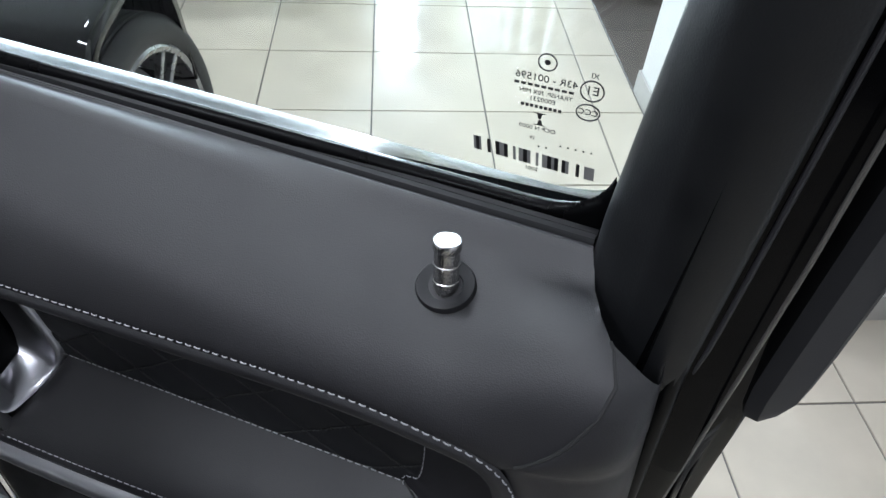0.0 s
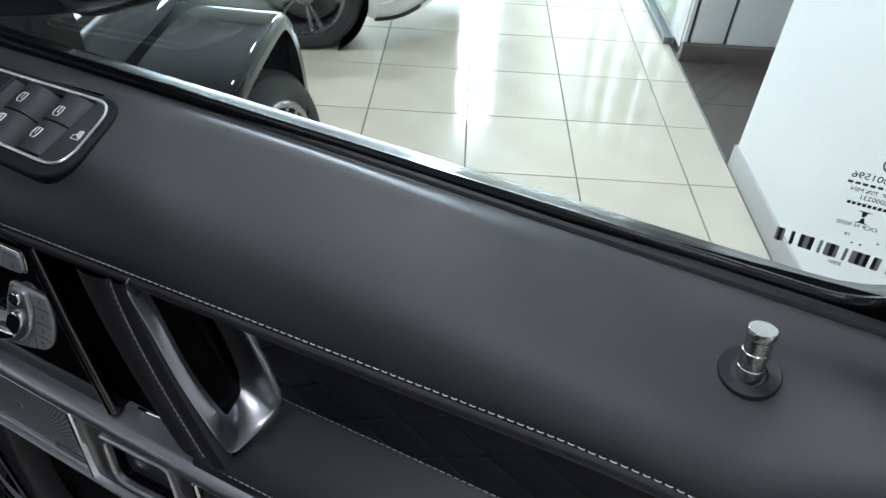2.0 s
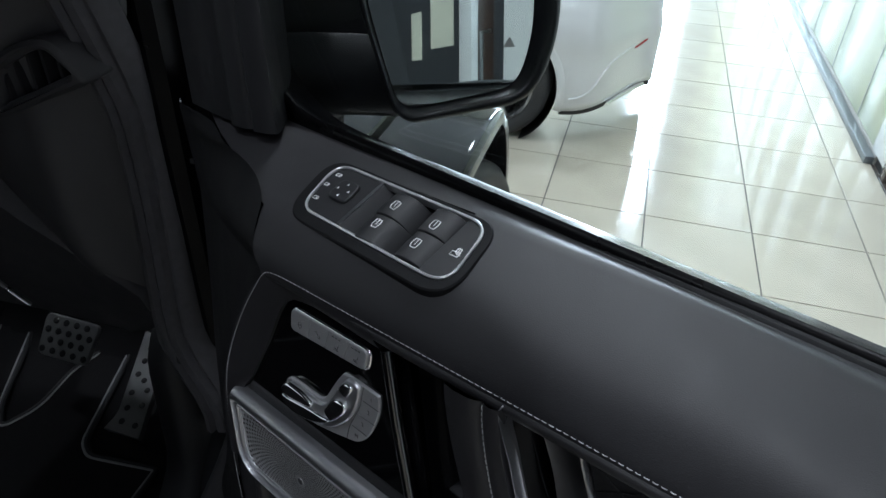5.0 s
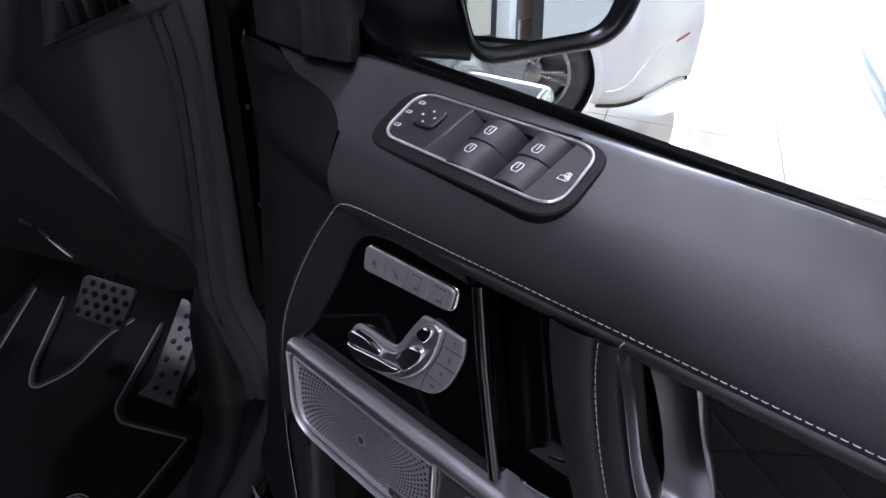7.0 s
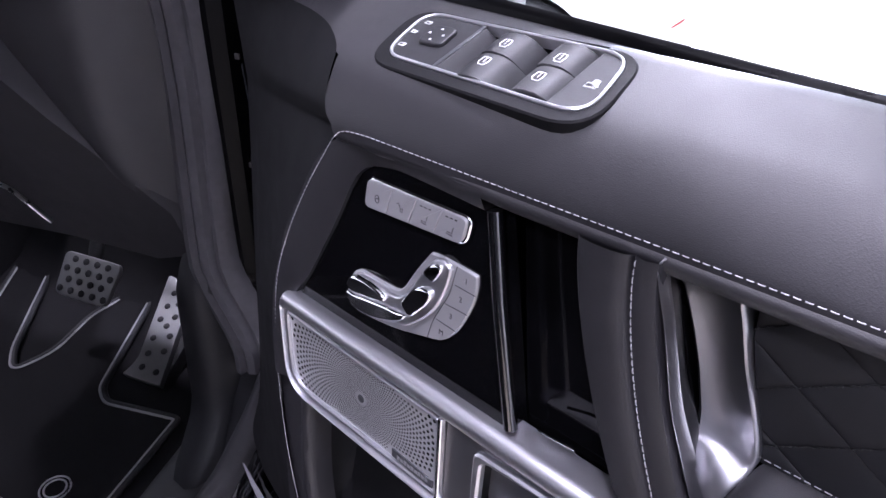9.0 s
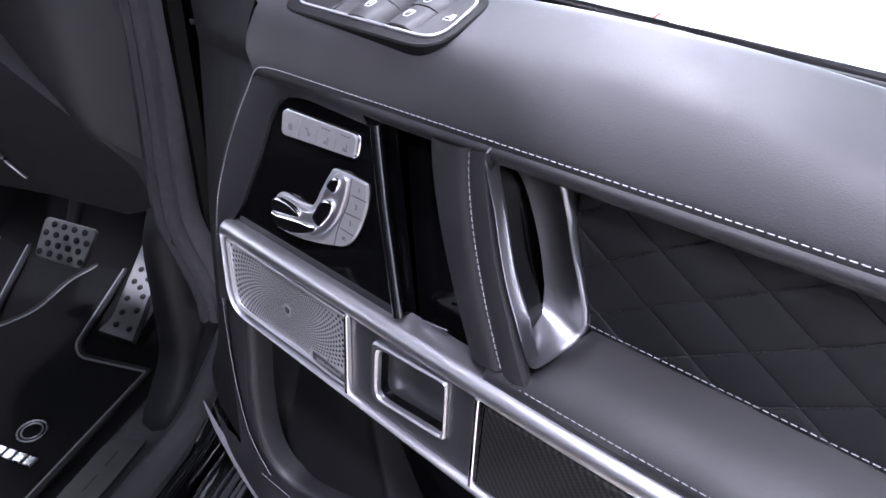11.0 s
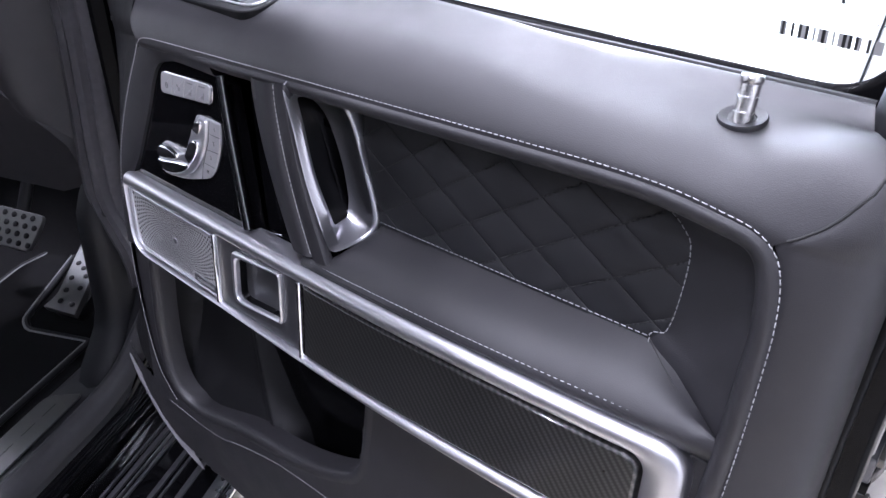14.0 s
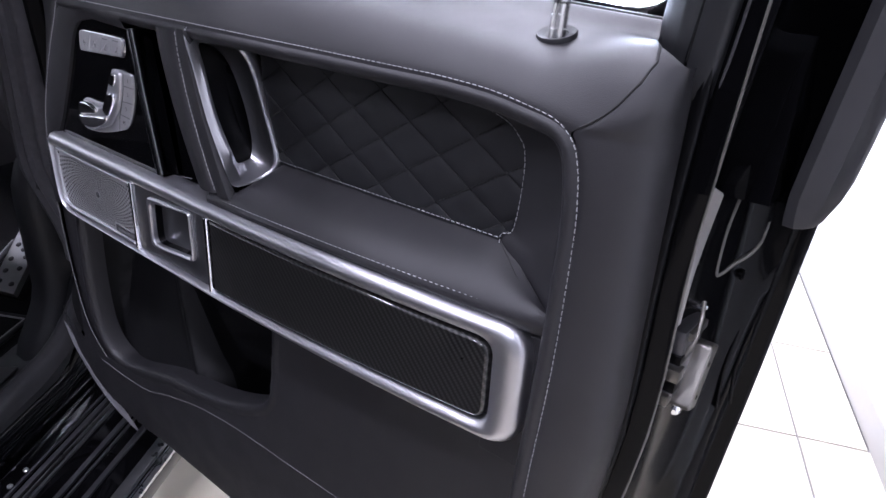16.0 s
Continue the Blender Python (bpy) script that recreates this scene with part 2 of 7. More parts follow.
def box(bm, lo, hi, bevel=0.0, m=None):
    v = [bm.verts.new(((lo[0], hi[0])[i & 1], (lo[1], hi[1])[i >> 1 & 1], (lo[2], hi[2])[i >> 2 & 1])) for i in range(8)]
    fs = [bm.faces.new([v[k] for k in q]) for q in ((0, 2, 3, 1), (4, 5, 7, 6), (0, 1, 5, 4), (2, 6, 7, 3), (0, 4, 6, 2), (1, 3, 7, 5))]
    if bevel:
        es = list({e for f in fs for e in f.edges})
        r = bmesh.ops.bevel(bm, geom=es, offset=bevel, segments=2, affect="EDGES", profile=0.6)
        v = list({q for f in r["faces"] for q in f.verts} | {q for q in v if q.is_valid})
    if m is not None:
        for q in v:
            q.co = m @ q.co
    return bm


def tube(bm, path, r, seg=6, closed=False, flat=1.0):
    """A round rod along a row of points."""
    path = [Vector(p) for p in path]
    n = len(path)
    loops = []
    up = Vector((0.12, 0.2, 1)).normalized()
    for i, p in enumerate(path):
        a = path[i - 1] if (i or closed) else p
        b = path[(i + 1) % n] if (i < n - 1 or closed) else p
        t = (b - a).normalized()
        u = t.cross(up)
        if u.length < 0.05:
            u = t.cross(Vector((1, 0, 0)))
        u.normalize()
        w = u.cross(t)
        rr = r(i / max(1, n - 1)) if callable(r) else r
        loops.append([p + (u * math.cos(k * math.tau / seg) + w * math.sin(k * math.tau / seg) * flat) * rr for k in range(seg)])
    if closed:
        loops.append(loops[0])
        vs = [[bm.verts.new(q) for q in lp] for lp in loops[:-1]]
        vs.append(vs[0])
        for a, b in zip(vs, vs[1:]):
            for k in range(seg):
                j = (k + 1) % seg
                bm.faces.new((a[k], a[j], b[j], b[k]))
    else:
        rings(bm, loops)
    return bm


def turned(bm, profile, m=None, seg=32, caps=True):
    """A turned body: (radius, height) rows about the z axis of m."""
    m = m or Matrix()
    loops = [[m @ Vector((r * math.cos(k * math.tau / seg), r * math.sin(k * math.tau / seg), h)) for k in range(seg)] for r, h in profile]
    rings(bm, loops, caps, caps)
    return bm


def field(x0, x1, z0, z1, nx, nz, height, keep=None, bm=None):
    """A relief over x and z whose depth is height(x, z)."""
    bm = bm or bmesh.new()
    v = {}
    xs, zs = [x0 + (x1 - x0) * i / nx for i in range(nx + 1)], [z0 + (z1 - z0) * k / nz for k in range(nz + 1)]

    def at(i, k):
        if (i, k) not in v:
            v[i, k] = bm.verts.new((xs[i], height(xs[i], zs[k]), zs[k]))
        return v[i, k]
    for i in range(nx):
        for k in range(nz):
            if keep is None or keep((xs[i] + xs[i + 1]) / 2, (zs[k] + zs[k + 1]) / 2):
                bm.faces.new((at(i, k), at(i + 1, k), at(i + 1, k + 1), at(i, k + 1)))
    return bm


def smooth_path(points, per=8, closed=False):
    """A soft curve through the points."""
    ps = [Vector(p) for p in points]
    n, out = len(ps), []
    for i in range(n if closed else n - 1):
        a, b, c, d = ((ps[(i + k) % n] if closed else ps[min(max(i + k, 0), n - 1)]) for k in (-1, 0, 1, 2))
        for s in range(per):
            t = s / per
            out.append(0.5 * (2 * b + (c - a) * t + (2 * a - 5 * b + 4 * c - d) * t * t + (3 * b - a - 3 * c + d) * t ** 3))
    if not closed:
        out.append(ps[-1])
    return out


def resample(path, step):
    path = [Vector(p) for p in path]
    out, left = [], 0.0
    for a, b in zip(path, path[1:]):
        d = (b - a).length
        s = left
        while s < d:
            out.append((a.lerp(b, s / d), (b - a).normalized()))
            s += step
        left = s - d
    return out


def stitches(bm, path, normal, step=0.0046, length=0.0032, r=0.0004, slant=0.0):
    """A row of short threads along a path."""
    n = Vector(normal).normalized()
    for p, t in resample(path, step):
        side = t.cross(n).normalized()
        a, b = p - t * length / 2 - side * slant, p + t * length / 2 + side * slant
        m = p + n * r * 1.2
        tube(bm, [a, m + (a - p) * 0.4, m + (b - p) * 0.4, b], r, 5)
    return bm


def inside(pt, loop):
    x, y = pt
    c, n = False, len(loop)
    for i in range(n):
        a, b = loop[i], loop[i - 1]
        if (a.y > y) != (b.y > y) and x < (b.x - a.x) * (y - a.y) / (b.y - a.y) + a.x:
            c = not c
    return c


def step(a, b, x):
    t = min(1.0, max(0.0, (x - a) / (b - a)))
    return t * t * (3 - 2 * t)

# ---- showroom ----
def slab(bm, x0, x1, y0, y1, z0, z1):
    return box(bm, (x0, y0, z0), (x1, y1, z1))


NORTH, EDGE, HIGH = 8.4, 1.742, 5.4
floor = thing("floor", slab(bmesh.new(), -9, 9, -9, NORTH, -0.1, -0.006), GROUT, ROOM, "beige tiled showroom floor with grey joints", "floor", kind="structure")
thing("ceiling", slab(bmesh.new(), -9.2, 9.2, -9.2, NORTH + 0.2, HIGH, HIGH + 0.2), CEILING, ROOM, "plain grey showroom ceiling", "ceiling", kind="structure")
thing("wall_west", slab(bmesh.new(), -9.2, -9, -9, NORTH, -0.1, HIGH), WALLPAINT, ROOM, "white painted showroom wall", "wall", kind="structure")
thing("wall_east", slab(bmesh.new(), 9, 9.2, -9, NORTH, -0.1, HIGH), WALLPAINT, ROOM, "white painted showroom wall", "wall", kind="structure")
DARKWALL = material("dark_grey_wall", (0.035, 0.037, 0.042), 0.5, grain=15, vary=0.08)
bm = bmesh.new()
slab(bm, -9.2, 9.2, -9.2, -9, -0.1, HIGH)
thing("wall_south", bm, DARKWALL, ROOM, "dark grey painted showroom wall", "wall", kind="structure")
bm = bmesh.new()
slab(bm, -9.2, -6, NORTH, NORTH + 0.2, -0.1, HIGH)
slab(bm, 1.55, 9.2, NORTH, NORTH + 0.2, -0.1, HIGH)
slab(bm, -6, 0.45, NORTH, NORTH + 0.2, 2.9, HIGH)
slab(bm, 0.45, 1.55, NORTH, NORTH + 0.2, 5.25, HIGH)
thing("wall_north", bm, WALLPAINT, ROOM, "white showroom wall round a tall shop front", "wall", kind="structure")
front = empty("window_1", ROOM, "tall glazed shop front with slim grey posts", "window", kind="structure")
for x, top in ((-5.97, 2.9), (-4.4, 2.9), (-2.8, 2.9), (-1.2, 2.9), (0.42, 5.25), (1.02, 5.25), (1.52, 5.25)):
    part("window_post", slab(bmesh.new(), x - 0.03, x + 0.03, NORTH + 0.02, NORTH + 0.12, 0, top), GREYPAINT, front)
part("window_rail", slab(bmesh.new(), -5.94, 0.39, NORTH + 0.02, NORTH + 0.12, 0, 0.06), GREYPAINT, front)
for z in (2.2, 3.25):
    part("window_rail", slab(bmesh.new(), 0.45, 0.99, NORTH + 0.03, NORTH + 0.11, z, z + 0.09), GREYPAINT, front)
outside = slab(bmesh.new(), -60, 60, NORTH + 0.3, NORTH + 90, -0.2, -0.12)
thing("ground", outside, GROUT, ROOM, "grey paved ground outside the shop front", "ground", kind="structure")

# near white wall with a grey base, and the panelled wall beyond it
thing("wall_near", slab(bmesh.new(), EDGE + 0.012, 3.4, -2.215, -0.845, 0, HIGH), WALLPAINT, ROOM, "smooth white wall beside a passage", "wall", kind="structure")
bm = bmesh.new()
box(bm, (EDGE, -2.226, 0), (EDGE + 0.011, -0.833, 0.115), 0.002)
box(bm, (EDGE + 0.0115, -0.844, 0), (2.3, -0.833, 0.115), 0.002)
box(bm, (EDGE + 0.0115, -2.226, 0), (3.3, -2.216, 0.115), 0.002)
thing("baseboard", bm, BASEBOARD, ROOM, "light grey baseboard along the white wall", "baseboard", kind="structure")
thing("wall_white", slab(bmesh.new(), EDGE + 0.012, 2.3, -5.44, -3.8, 0, HIGH), WALLPAINT, ROOM, "white wall beyond the open passage", "wall", kind="structure")
bm = bmesh.new()
slab(bm, 3.3, 3.4, -3.9, -2.23, 0, HIGH)
slab(bm, 2.31, 3.29, -3.9, -3.8, 0, HIGH)
thing("wall_passage", bm, DARKWALL, ROOM, "dark grey wall inside the open passage", "wall", kind="structure")
thing("wall_dark", slab(bmesh.new(), EDGE + 0.012, 2.3, -9, -5.93, 0, HIGH), DARKWALL, ROOM, "dark grey painted wall beside a doorway", "wall", kind="structure")
way = empty("door_1", ROOM, "closed dark brown door in a white frame", "door", kind="structure")
part("frame_post", box(bmesh.new(), (EDGE - 0.01, -5.92, 0), (2.3, -5.765, HIGH), 0.004), PANELWHITE, way)
part("door_leaf", box(bmesh.new(), (EDGE + 0.03, -5.76, 0.005), (EDGE + 0.075, -5.57, HIGH), 0.003), BROWNWOOD, way)
part("door_stop", box(bmesh.new(), (EDGE + 0.02, -5.565, 0.0), (EDGE + 0.3, -5.445, HIGH), 0.003), DARKWALL, way)
bm = bmesh.new()
tube(bm, [(EDGE + 0.03, -5.61, 1.50), (EDGE - 0.03, -5.61, 1.51), (EDGE - 0.03, -5.61, 1.84), (EDGE + 0.03, -5.61, 1.85)], 0.012, 8)
part("door_handle", bm, STEEL, way, "long steel pull handle")
for y0, y1, z0, z1 in ((-6.66, -6.50, 1.74, 2.05), (-6.35, -6.03, 1.80, 2.22)):
    thing("paper_notice", box(bmesh.new(), (EDGE + 0.008, y0, z0), (EDGE + 0.0115, y1, z1)), PAPER, ROOM, "cream paper notice on the dark wall", "notice", group="notices on the dark wall")
panels = empty("wall_panelled", ROOM, "white lacquered wall panels with dark joints over a dark plinth", "wall", kind="structure")
part("joint_backing", slab(bmesh.new(), EDGE + 0.02, 5.0, 0.325, 0.5, 0, HIGH), DARKWALL, panels)
for x0, x1 in ((EDGE + 0.01, 1.775), (1.795, 1.985), (2.005, 2.6), (2.62, 3.2), (3.22, 3.8)):
    part("wall_panel", box(bmesh.new(), (x0, 0.30, 0.105), (x1, 0.33, HIGH), 0.002), PANELWHITE, panels)
part("plinth", box(bmesh.new(), (EDGE + 0.005, 0.268, 0), (5.0, 0.324, 0.103), 0.002), DARKTILE, panels, "dark plinth")
part("panel_return", box(bmesh.new(), (EDGE + 0.005, 0.335, 0.06), (EDGE + 0.016, 0.60, HIGH), 0.001), PANELWHITE, panels)

# frosted partition along the aisle
screen = empty("glass_partition", ROOM, "pale frosted glass partition on a grey metal rail", "partition", kind="structure")
part("rail", box(bmesh.new(), (EDGE - 0.045, 0.50, 0), (EDGE + 0.005, NORTH, 0.045), 0.004), GREYPAINT, screen, "grey metal floor rail")
part("rail_lip", box(bmesh.new(), (EDGE + 0.006, 0.50, 0), (EDGE + 0.03, NORTH, 0.06), 0.003), BASEBOARD, screen)
ys = [0.605, 1.1, 2.03, 2.96, 3.89, 4.82, 5.75, 6.68, 7.61, NORTH]
for a, b in zip(ys, ys[1:]):
    part("glass_panel", box(bmesh.new(), (EDGE + 0.018, a + 0.006, 0.061), (EDGE + 0.03, b - 0.006, HIGH), 0.001), FROSTED, screen)
    part("panel_joint", box(bmesh.new(), (EDGE + 0.0165, b - 0.0055, 0.061), (EDGE + 0.0295, b + 0.0055, 3.6), 0.0), GREYPAINT, screen)

# downlights
lamp0 = None
LAMPS = ((2.7, 3.65), (2.7, 6.65), (-0.3, -7.6), (-0.3, -4.4), (-0.3, -1.2), (-0.3, 2.0), (-0.3, 5.2), (-3.9, -7.6), (-3.9, -4.4), (-3.9, -1.2), (-3.9, 2.0), (-3.9, 5.2))
for x, y in LAMPS:
    if lamp0 is None:
        lamp0 = empty("downlight", ROOM @ pose(x, y, HIGH), "round recessed ceiling downlight, switched on", "ceiling lamp", group="ceiling downlights")
        bm = bmesh.new()
        turned(bm, [(0.13, 0.0), (0.13, -0.012), (0.10, -0.012), (0.098, 0.0)], None, 24)
        part("collar", bm, PANELWHITE, lamp0)
        bm = bmesh.new()
        turned(bm, [(0.096, -0.004), (0.001, -0.004)], None, 24)
        part("lens", bm, LAMPGLOW, lamp0)
    else:
        copy_thing(lamp0, ROOM @ pose(x, y, HIGH))
# ---- the open door ----
door = empty("car_door", DOOR, "open black car door with black leather trim and satin chrome", "car door")
FACE = 0.153


def belt(x):
    return Vector((x, 0.262 - 0.018 * (x + 0.03), -0.196 - 0.058 * (x + 0.03)))


def seam_z(x):
    return -0.2455 - 0.0155 * (x + 0.27) - 0.9 * max(0.0, x + 0.16) ** 2


def face_y(x):
    return FACE + bulge(x)


def seam_y(x):
    return 0.1545 + 0.033 * (x + 0.71)


# plane and outlines of the switch panel set into the shoulder
SW = Matrix.Translation((-0.62, 0.208, -0.178)) @ Matrix(((1, 0, 0, 0), (0, 0.9207, -0.3903, 0), (0, 0.3903, 0.9207, 0), (0, 0, 0, 1)))
sw_out = rounded([(-0.112, 0.042, 0.032), (0.092, 0.0355, 0.026), (0.1, -0.0445, 0.034), (-0.0965, -0.0345, 0.026)], 0.02, 8)
sw_mid = rounded([(-0.0985, 0.0375, 0.024), (0.083, 0.0315, 0.02), (0.092, -0.0335, 0.024), (-0.0865, -0.0235, 0.018)], 0.02, 8)


# shoulder: rows of the same section, cut back along its front scoop and its rear seam
SECTION = [(0.012, -0.011), (0.001, -0.0085), (-0.003, -0.003), (-0.0035, 0.003), (-0.003, 0.009), (-0.0005, 0.02), (0.0055, 0.0335), (0.0155, 0.0455), (0.030, 0.0535), (0.05, 0.0628), (0.075, 0.0735)]
SECTION_REAR = [(0.012, -0.011), (0.001, -0.0085), (-0.003, -0.003), (-0.0035, 0.003), (-0.002, 0.009), (0.003, 0.019), (0.011, 0.030), (0.022, 0.039), (0.037, 0.0455), (0.057, 0.0525), (0.079, 0.0635)]
FRONT = [-0.716, -0.719, -0.7205, -0.722, -0.729, -0.733, -0.735, -0.742, -0.785, -0.875, -0.953, -0.955, -0.955, -0.955, -0.955]
REAR = [-0.046, -0.046, -0.044, -0.0385, -0.0305, -0.0185, -0.0085, -0.005, -0.0095, -0.019, -0.0255, -0.031, -0.032, -0.032, -0.032]


def shoulder_row(x):
    b = belt(x)
    y0, z0 = seam_y(x), seam_z(x)
    sy, sz = (b.y - y0) / 0.1, (b.z - z0) / 0.076
    k = step(-0.52, -0.16, x)
    row = []
    crown = 0.018 * step(-0.085, -0.008, x)
    for (dy, dz), (ey, ez) in zip(SECTION, SECTION_REAR):
        y, z = y0 + (dy + (ey - dy) * k) * sy, z0 + (dz + (ez - dz) * k) * sz + crown * step(0.012, 0.038, dz) * step(0.073, 0.06, dz)
        flat = step(-0.86, -0.735, x) * step(-0.08, -0.52, x) * step(0.165, 0.185, y) * step(0.275, 0.245, y)
        row.append((y, z + (-0.1785 + (y - 0.208) * 0.424 - z) * flat))
    return row + [(b.y - 0.004, b.z - 0.0006), (b.y - 0.0005, b.z - 0.0009), (b.y + 0.0015, b.z - 0.003), (b.y + 0.002, b.z - 0.02)]


bm = bmesh.new()
grid = []
for i in range(301):
    x = -0.955 + 0.952 * i / 300
    line = []
    for j in range(len(FRONT)):
        xx = min(max(x, FRONT[j]), REAR[j])
        y, z = shoulder_row(xx)[j]
        line.append((xx, y, z))
    soft = smooth_path([(0, y, z) for _, y, z in line], 4)
    grid.append([(line[k // 4][0] + (line[min(k // 4 + 1, len(line) - 1)][0] - line[k // 4][0]) * (k % 4) / 4, p.y, p.z) for k, p in enumerate(soft)])
for _ in range(14):
    for line in grid:
        for k in range(9, len(line) - 17):
            (x, ya, za), (_x, yb, zb), (_y, yc, zc) = line[k], line[k - 1], line[k + 1]
            line[k] = (x, ya * 0.5 + (yb + yc) * 0.25, za * 0.5 + (zb + zc) * 0.25)
verts = {}
hole = inset(sw_mid, -0.0025)
back = SW.inverted()
for i in range(300):
    for j in range(len(grid[0]) - 1):
        c = back @ ((Vector(grid[i][j]) + Vector(grid[i + 1][j + 1])) / 2)
        if abs(c.z) < 0.02 and inside((c.x, c.y), hole):
            continue
        ring4 = []
        for p in (grid[i][j], grid[i + 1][j], grid[i + 1][j + 1], grid[i][j + 1]):
            k = tuple(round(c, 6) for c in p)
            if k not in verts:
                verts[k] = bm.verts.new(p)
            if verts[k] not in ring4:
                ring4.append(verts[k])
        if len(ring4) > 2 and bm.faces.get(ring4) is None:
            bm.faces.new(ring4)
part("shoulder", bm, LEATHER, door, "smooth black leather door shoulder")

# front scoop, from the shoulder's cut and the front seam forwards to the hinge side
EDGE_A = [(-0.953, 0.223, -0.1525), (-0.8915, 0.2175, -0.1565), (-0.8445, 0.2014, -0.1642), (-0.80, 0.1942, -0.1688), (-0.767, 0.1854, -0.1747), (-0.742, 0.1724, -0.1848), (-0.7354, 0.1623, -0.198), (-0.733, 0.1559, -0.2108), (-0.7305, 0.1528, -0.2229), (-0.7215, 0.153, -0.234),
          (-0.717, 0.1535, -0.2405), (-0.738, 0.155, -0.261), (-0.764, 0.156, -0.296), (-0.794, 0.156, -0.347), (-0.818, 0.156, -0.405), (-0.829, 0.157, -0.479), (-0.830, 0.158, -0.56), (-0.822, 0.16, -0.65), (-0.805, 0.162, -0.715), (-0.77, 0.166, -0.76)]
EDGE_B = [(-0.985, 0.236, -0.1505)] + [(-1.0, 0.238 + 0.0012 * k, -0.152 - 0.012 * k) for k in range(1, 11)] + [(-1.002, 0.25, -0.30), (-1.004, 0.25, -0.335), (-1.008, 0.25, -0.385), (-1.013, 0.25, -0.45), (-1.018, 0.25, -0.53), (-1.024, 0.25, -0.63), (-1.03, 0.246, -0.72), (-1.015, 0.222, -0.765), (-0.96, 0.203, -0.788)]
a_line, b_line = smooth_path(EDGE_A, 4), smooth_path(EDGE_B, 4)
loops = []
for s in range(9):
    u = s / 8
    bow = 0.006 * math.sin(math.pi * u)
    loops.append([a.lerp(b, u) + Vector((0, -bow * (1 - 0.3 * u), 0)) for a, b in zip(a_line, b_line)])
bm = bmesh.new()
rings(bm, loops, False, False, close=False)
part("front_border", bm, MATT, door, "matt black front edge of the trim")

# lower panel with its bottle pocket
POCKET = [Vector(p) for p in ((-0.79, -0.50), (-0.797, -0.56), (-0.80, -0.66), (-0.785, -0.735), (-0.735, -0.766), (-0.62, -0.738), (-0.508, -0.716), (-0.43, -0.688), (-0.393, -0.66), (-0.381, -0.611), (-0.374, -0.5))]
POCKET = [p for p in smooth_path([(p.x, p.y, 0) for p in POCKET], 6)]


def pocket_depth(x, z):
    d = 1.0
    for a, b in zip(POCKET, POCKET[1:]):
        ux, uz = b.x - a.x, b.y - a.y
        s = min(1.0, max(0.0, ((x - a.x) * ux + (z - a.y) * uz) / (ux * ux + uz * uz)))
        d = min(d, math.hypot(a.x + s * ux - x, a.y + s * uz - z))
    if not inside((x, z), POCKET):
        return -d
    return d


def lower_y(x, z):
    y = 0.180 + 0.5 * bulge(x) - 0.016 * step(-0.70, -0.82, x) + 0.012 * step(-0.78, -0.92, z)
    return y + 0.02 * step(-0.86, -0.99, x) + 0.045 * step(-0.885, -0.925, z)


def lower_keep(x, z):
    if z > -0.765 + 0.15 * max(0, -0.75 - x) and x < -0.838:
        return False
    if pocket_depth(x, z) > 0.001:
        return False
    return z > -0.925 + 0.036 * step(-0.79, -0.92, x) + 0.55 * max(0.0, -0.66 - x) + 0.03 * max(0.0, x + 0.1)


bm = field(-0.96, -0.034, -0.94, -0.515, 210, 100, lower_y, lower_keep)
lower = part("lower_panel", bm, LEATHER, door, "black leather lower panel with a moulded bottle pocket")
# rolled lip of the pocket
bm = bmesh.new()
loops = []
for i, p in enumerate(POCKET):
    a, b = POCKET[max(i - 1, 0)], POCKET[min(i + 1, len(POCKET) - 1)]
    t = (b - a).normalized()
    inn = Vector((-t.y, t.x, 0))
    y = lower_y(p.x, p.y)
    loops.append([Vector((p.x + inn.x * o, y + d, p.y + inn.y * o)) for o, d in ((-0.014, 0.0012), (-0.008, -0.0006), (-0.004, -0.0014), (-0.001, -0.0012), (0.002, 0.0006), (0.0042, 0.004), (0.0052, 0.010), (0.005, 0.03))])
rings(bm, loops, False, False, close=False)
part("pocket_lip", bm, LEATHER, lower)
# hollow behind it: a shallow facet, then an upright ridge and the deep bottle well
def well(u, z):
    ridge = -0.694 - 0.72 * (z + 0.58)
    x = -0.815 + (ridge + 0.815) * u if u < 1 else ridge + (-0.362 - ridge) * (u - 1)
    facet = 0.012 + 0.28 * max(0.0, z + 0.775) - 0.006 * math.exp(-((x - ridge) / 0.012) ** 2)
    facet += (0.14 - facet) * 0.4 * step(-0.59, -0.53, z)
    deep = facet + (0.16 - facet) * step(-0.005, 0.075, x - ridge)
    nose = 0.04 * math.exp(-((x + 0.58 - 0.6 * (z + 0.75)) / 0.026) ** 2) * step(-0.685, -0.75, z) * step(-0.002, 0.02, x - ridge)
    side = min(step(-0.815, -0.797, x), step(-0.362, -0.376, x))
    return Vector((x, 0.186 + (deep - nose) * side, z))


bm = bmesh.new()
rings(bm, [[well(i / 30 if i < 30 else 1 + ((i - 30) / 50) ** 1.5, -0.86 + 0.36 * k / 60) for i in range(81)] for k in range(61)], False, False, close=False)
part("bottle_well", bm, MATT, lower, "deep moulded bottle well")
bm = bmesh.new()
rings(bm, [[(-0.815, 0.19, z), (-0.36, 0.19, z), (-0.36, 0.36, z), (-0.815, 0.36, z)] for z in (-0.864, -0.858)])
part("well_floor", bm, LEATHER, lower)

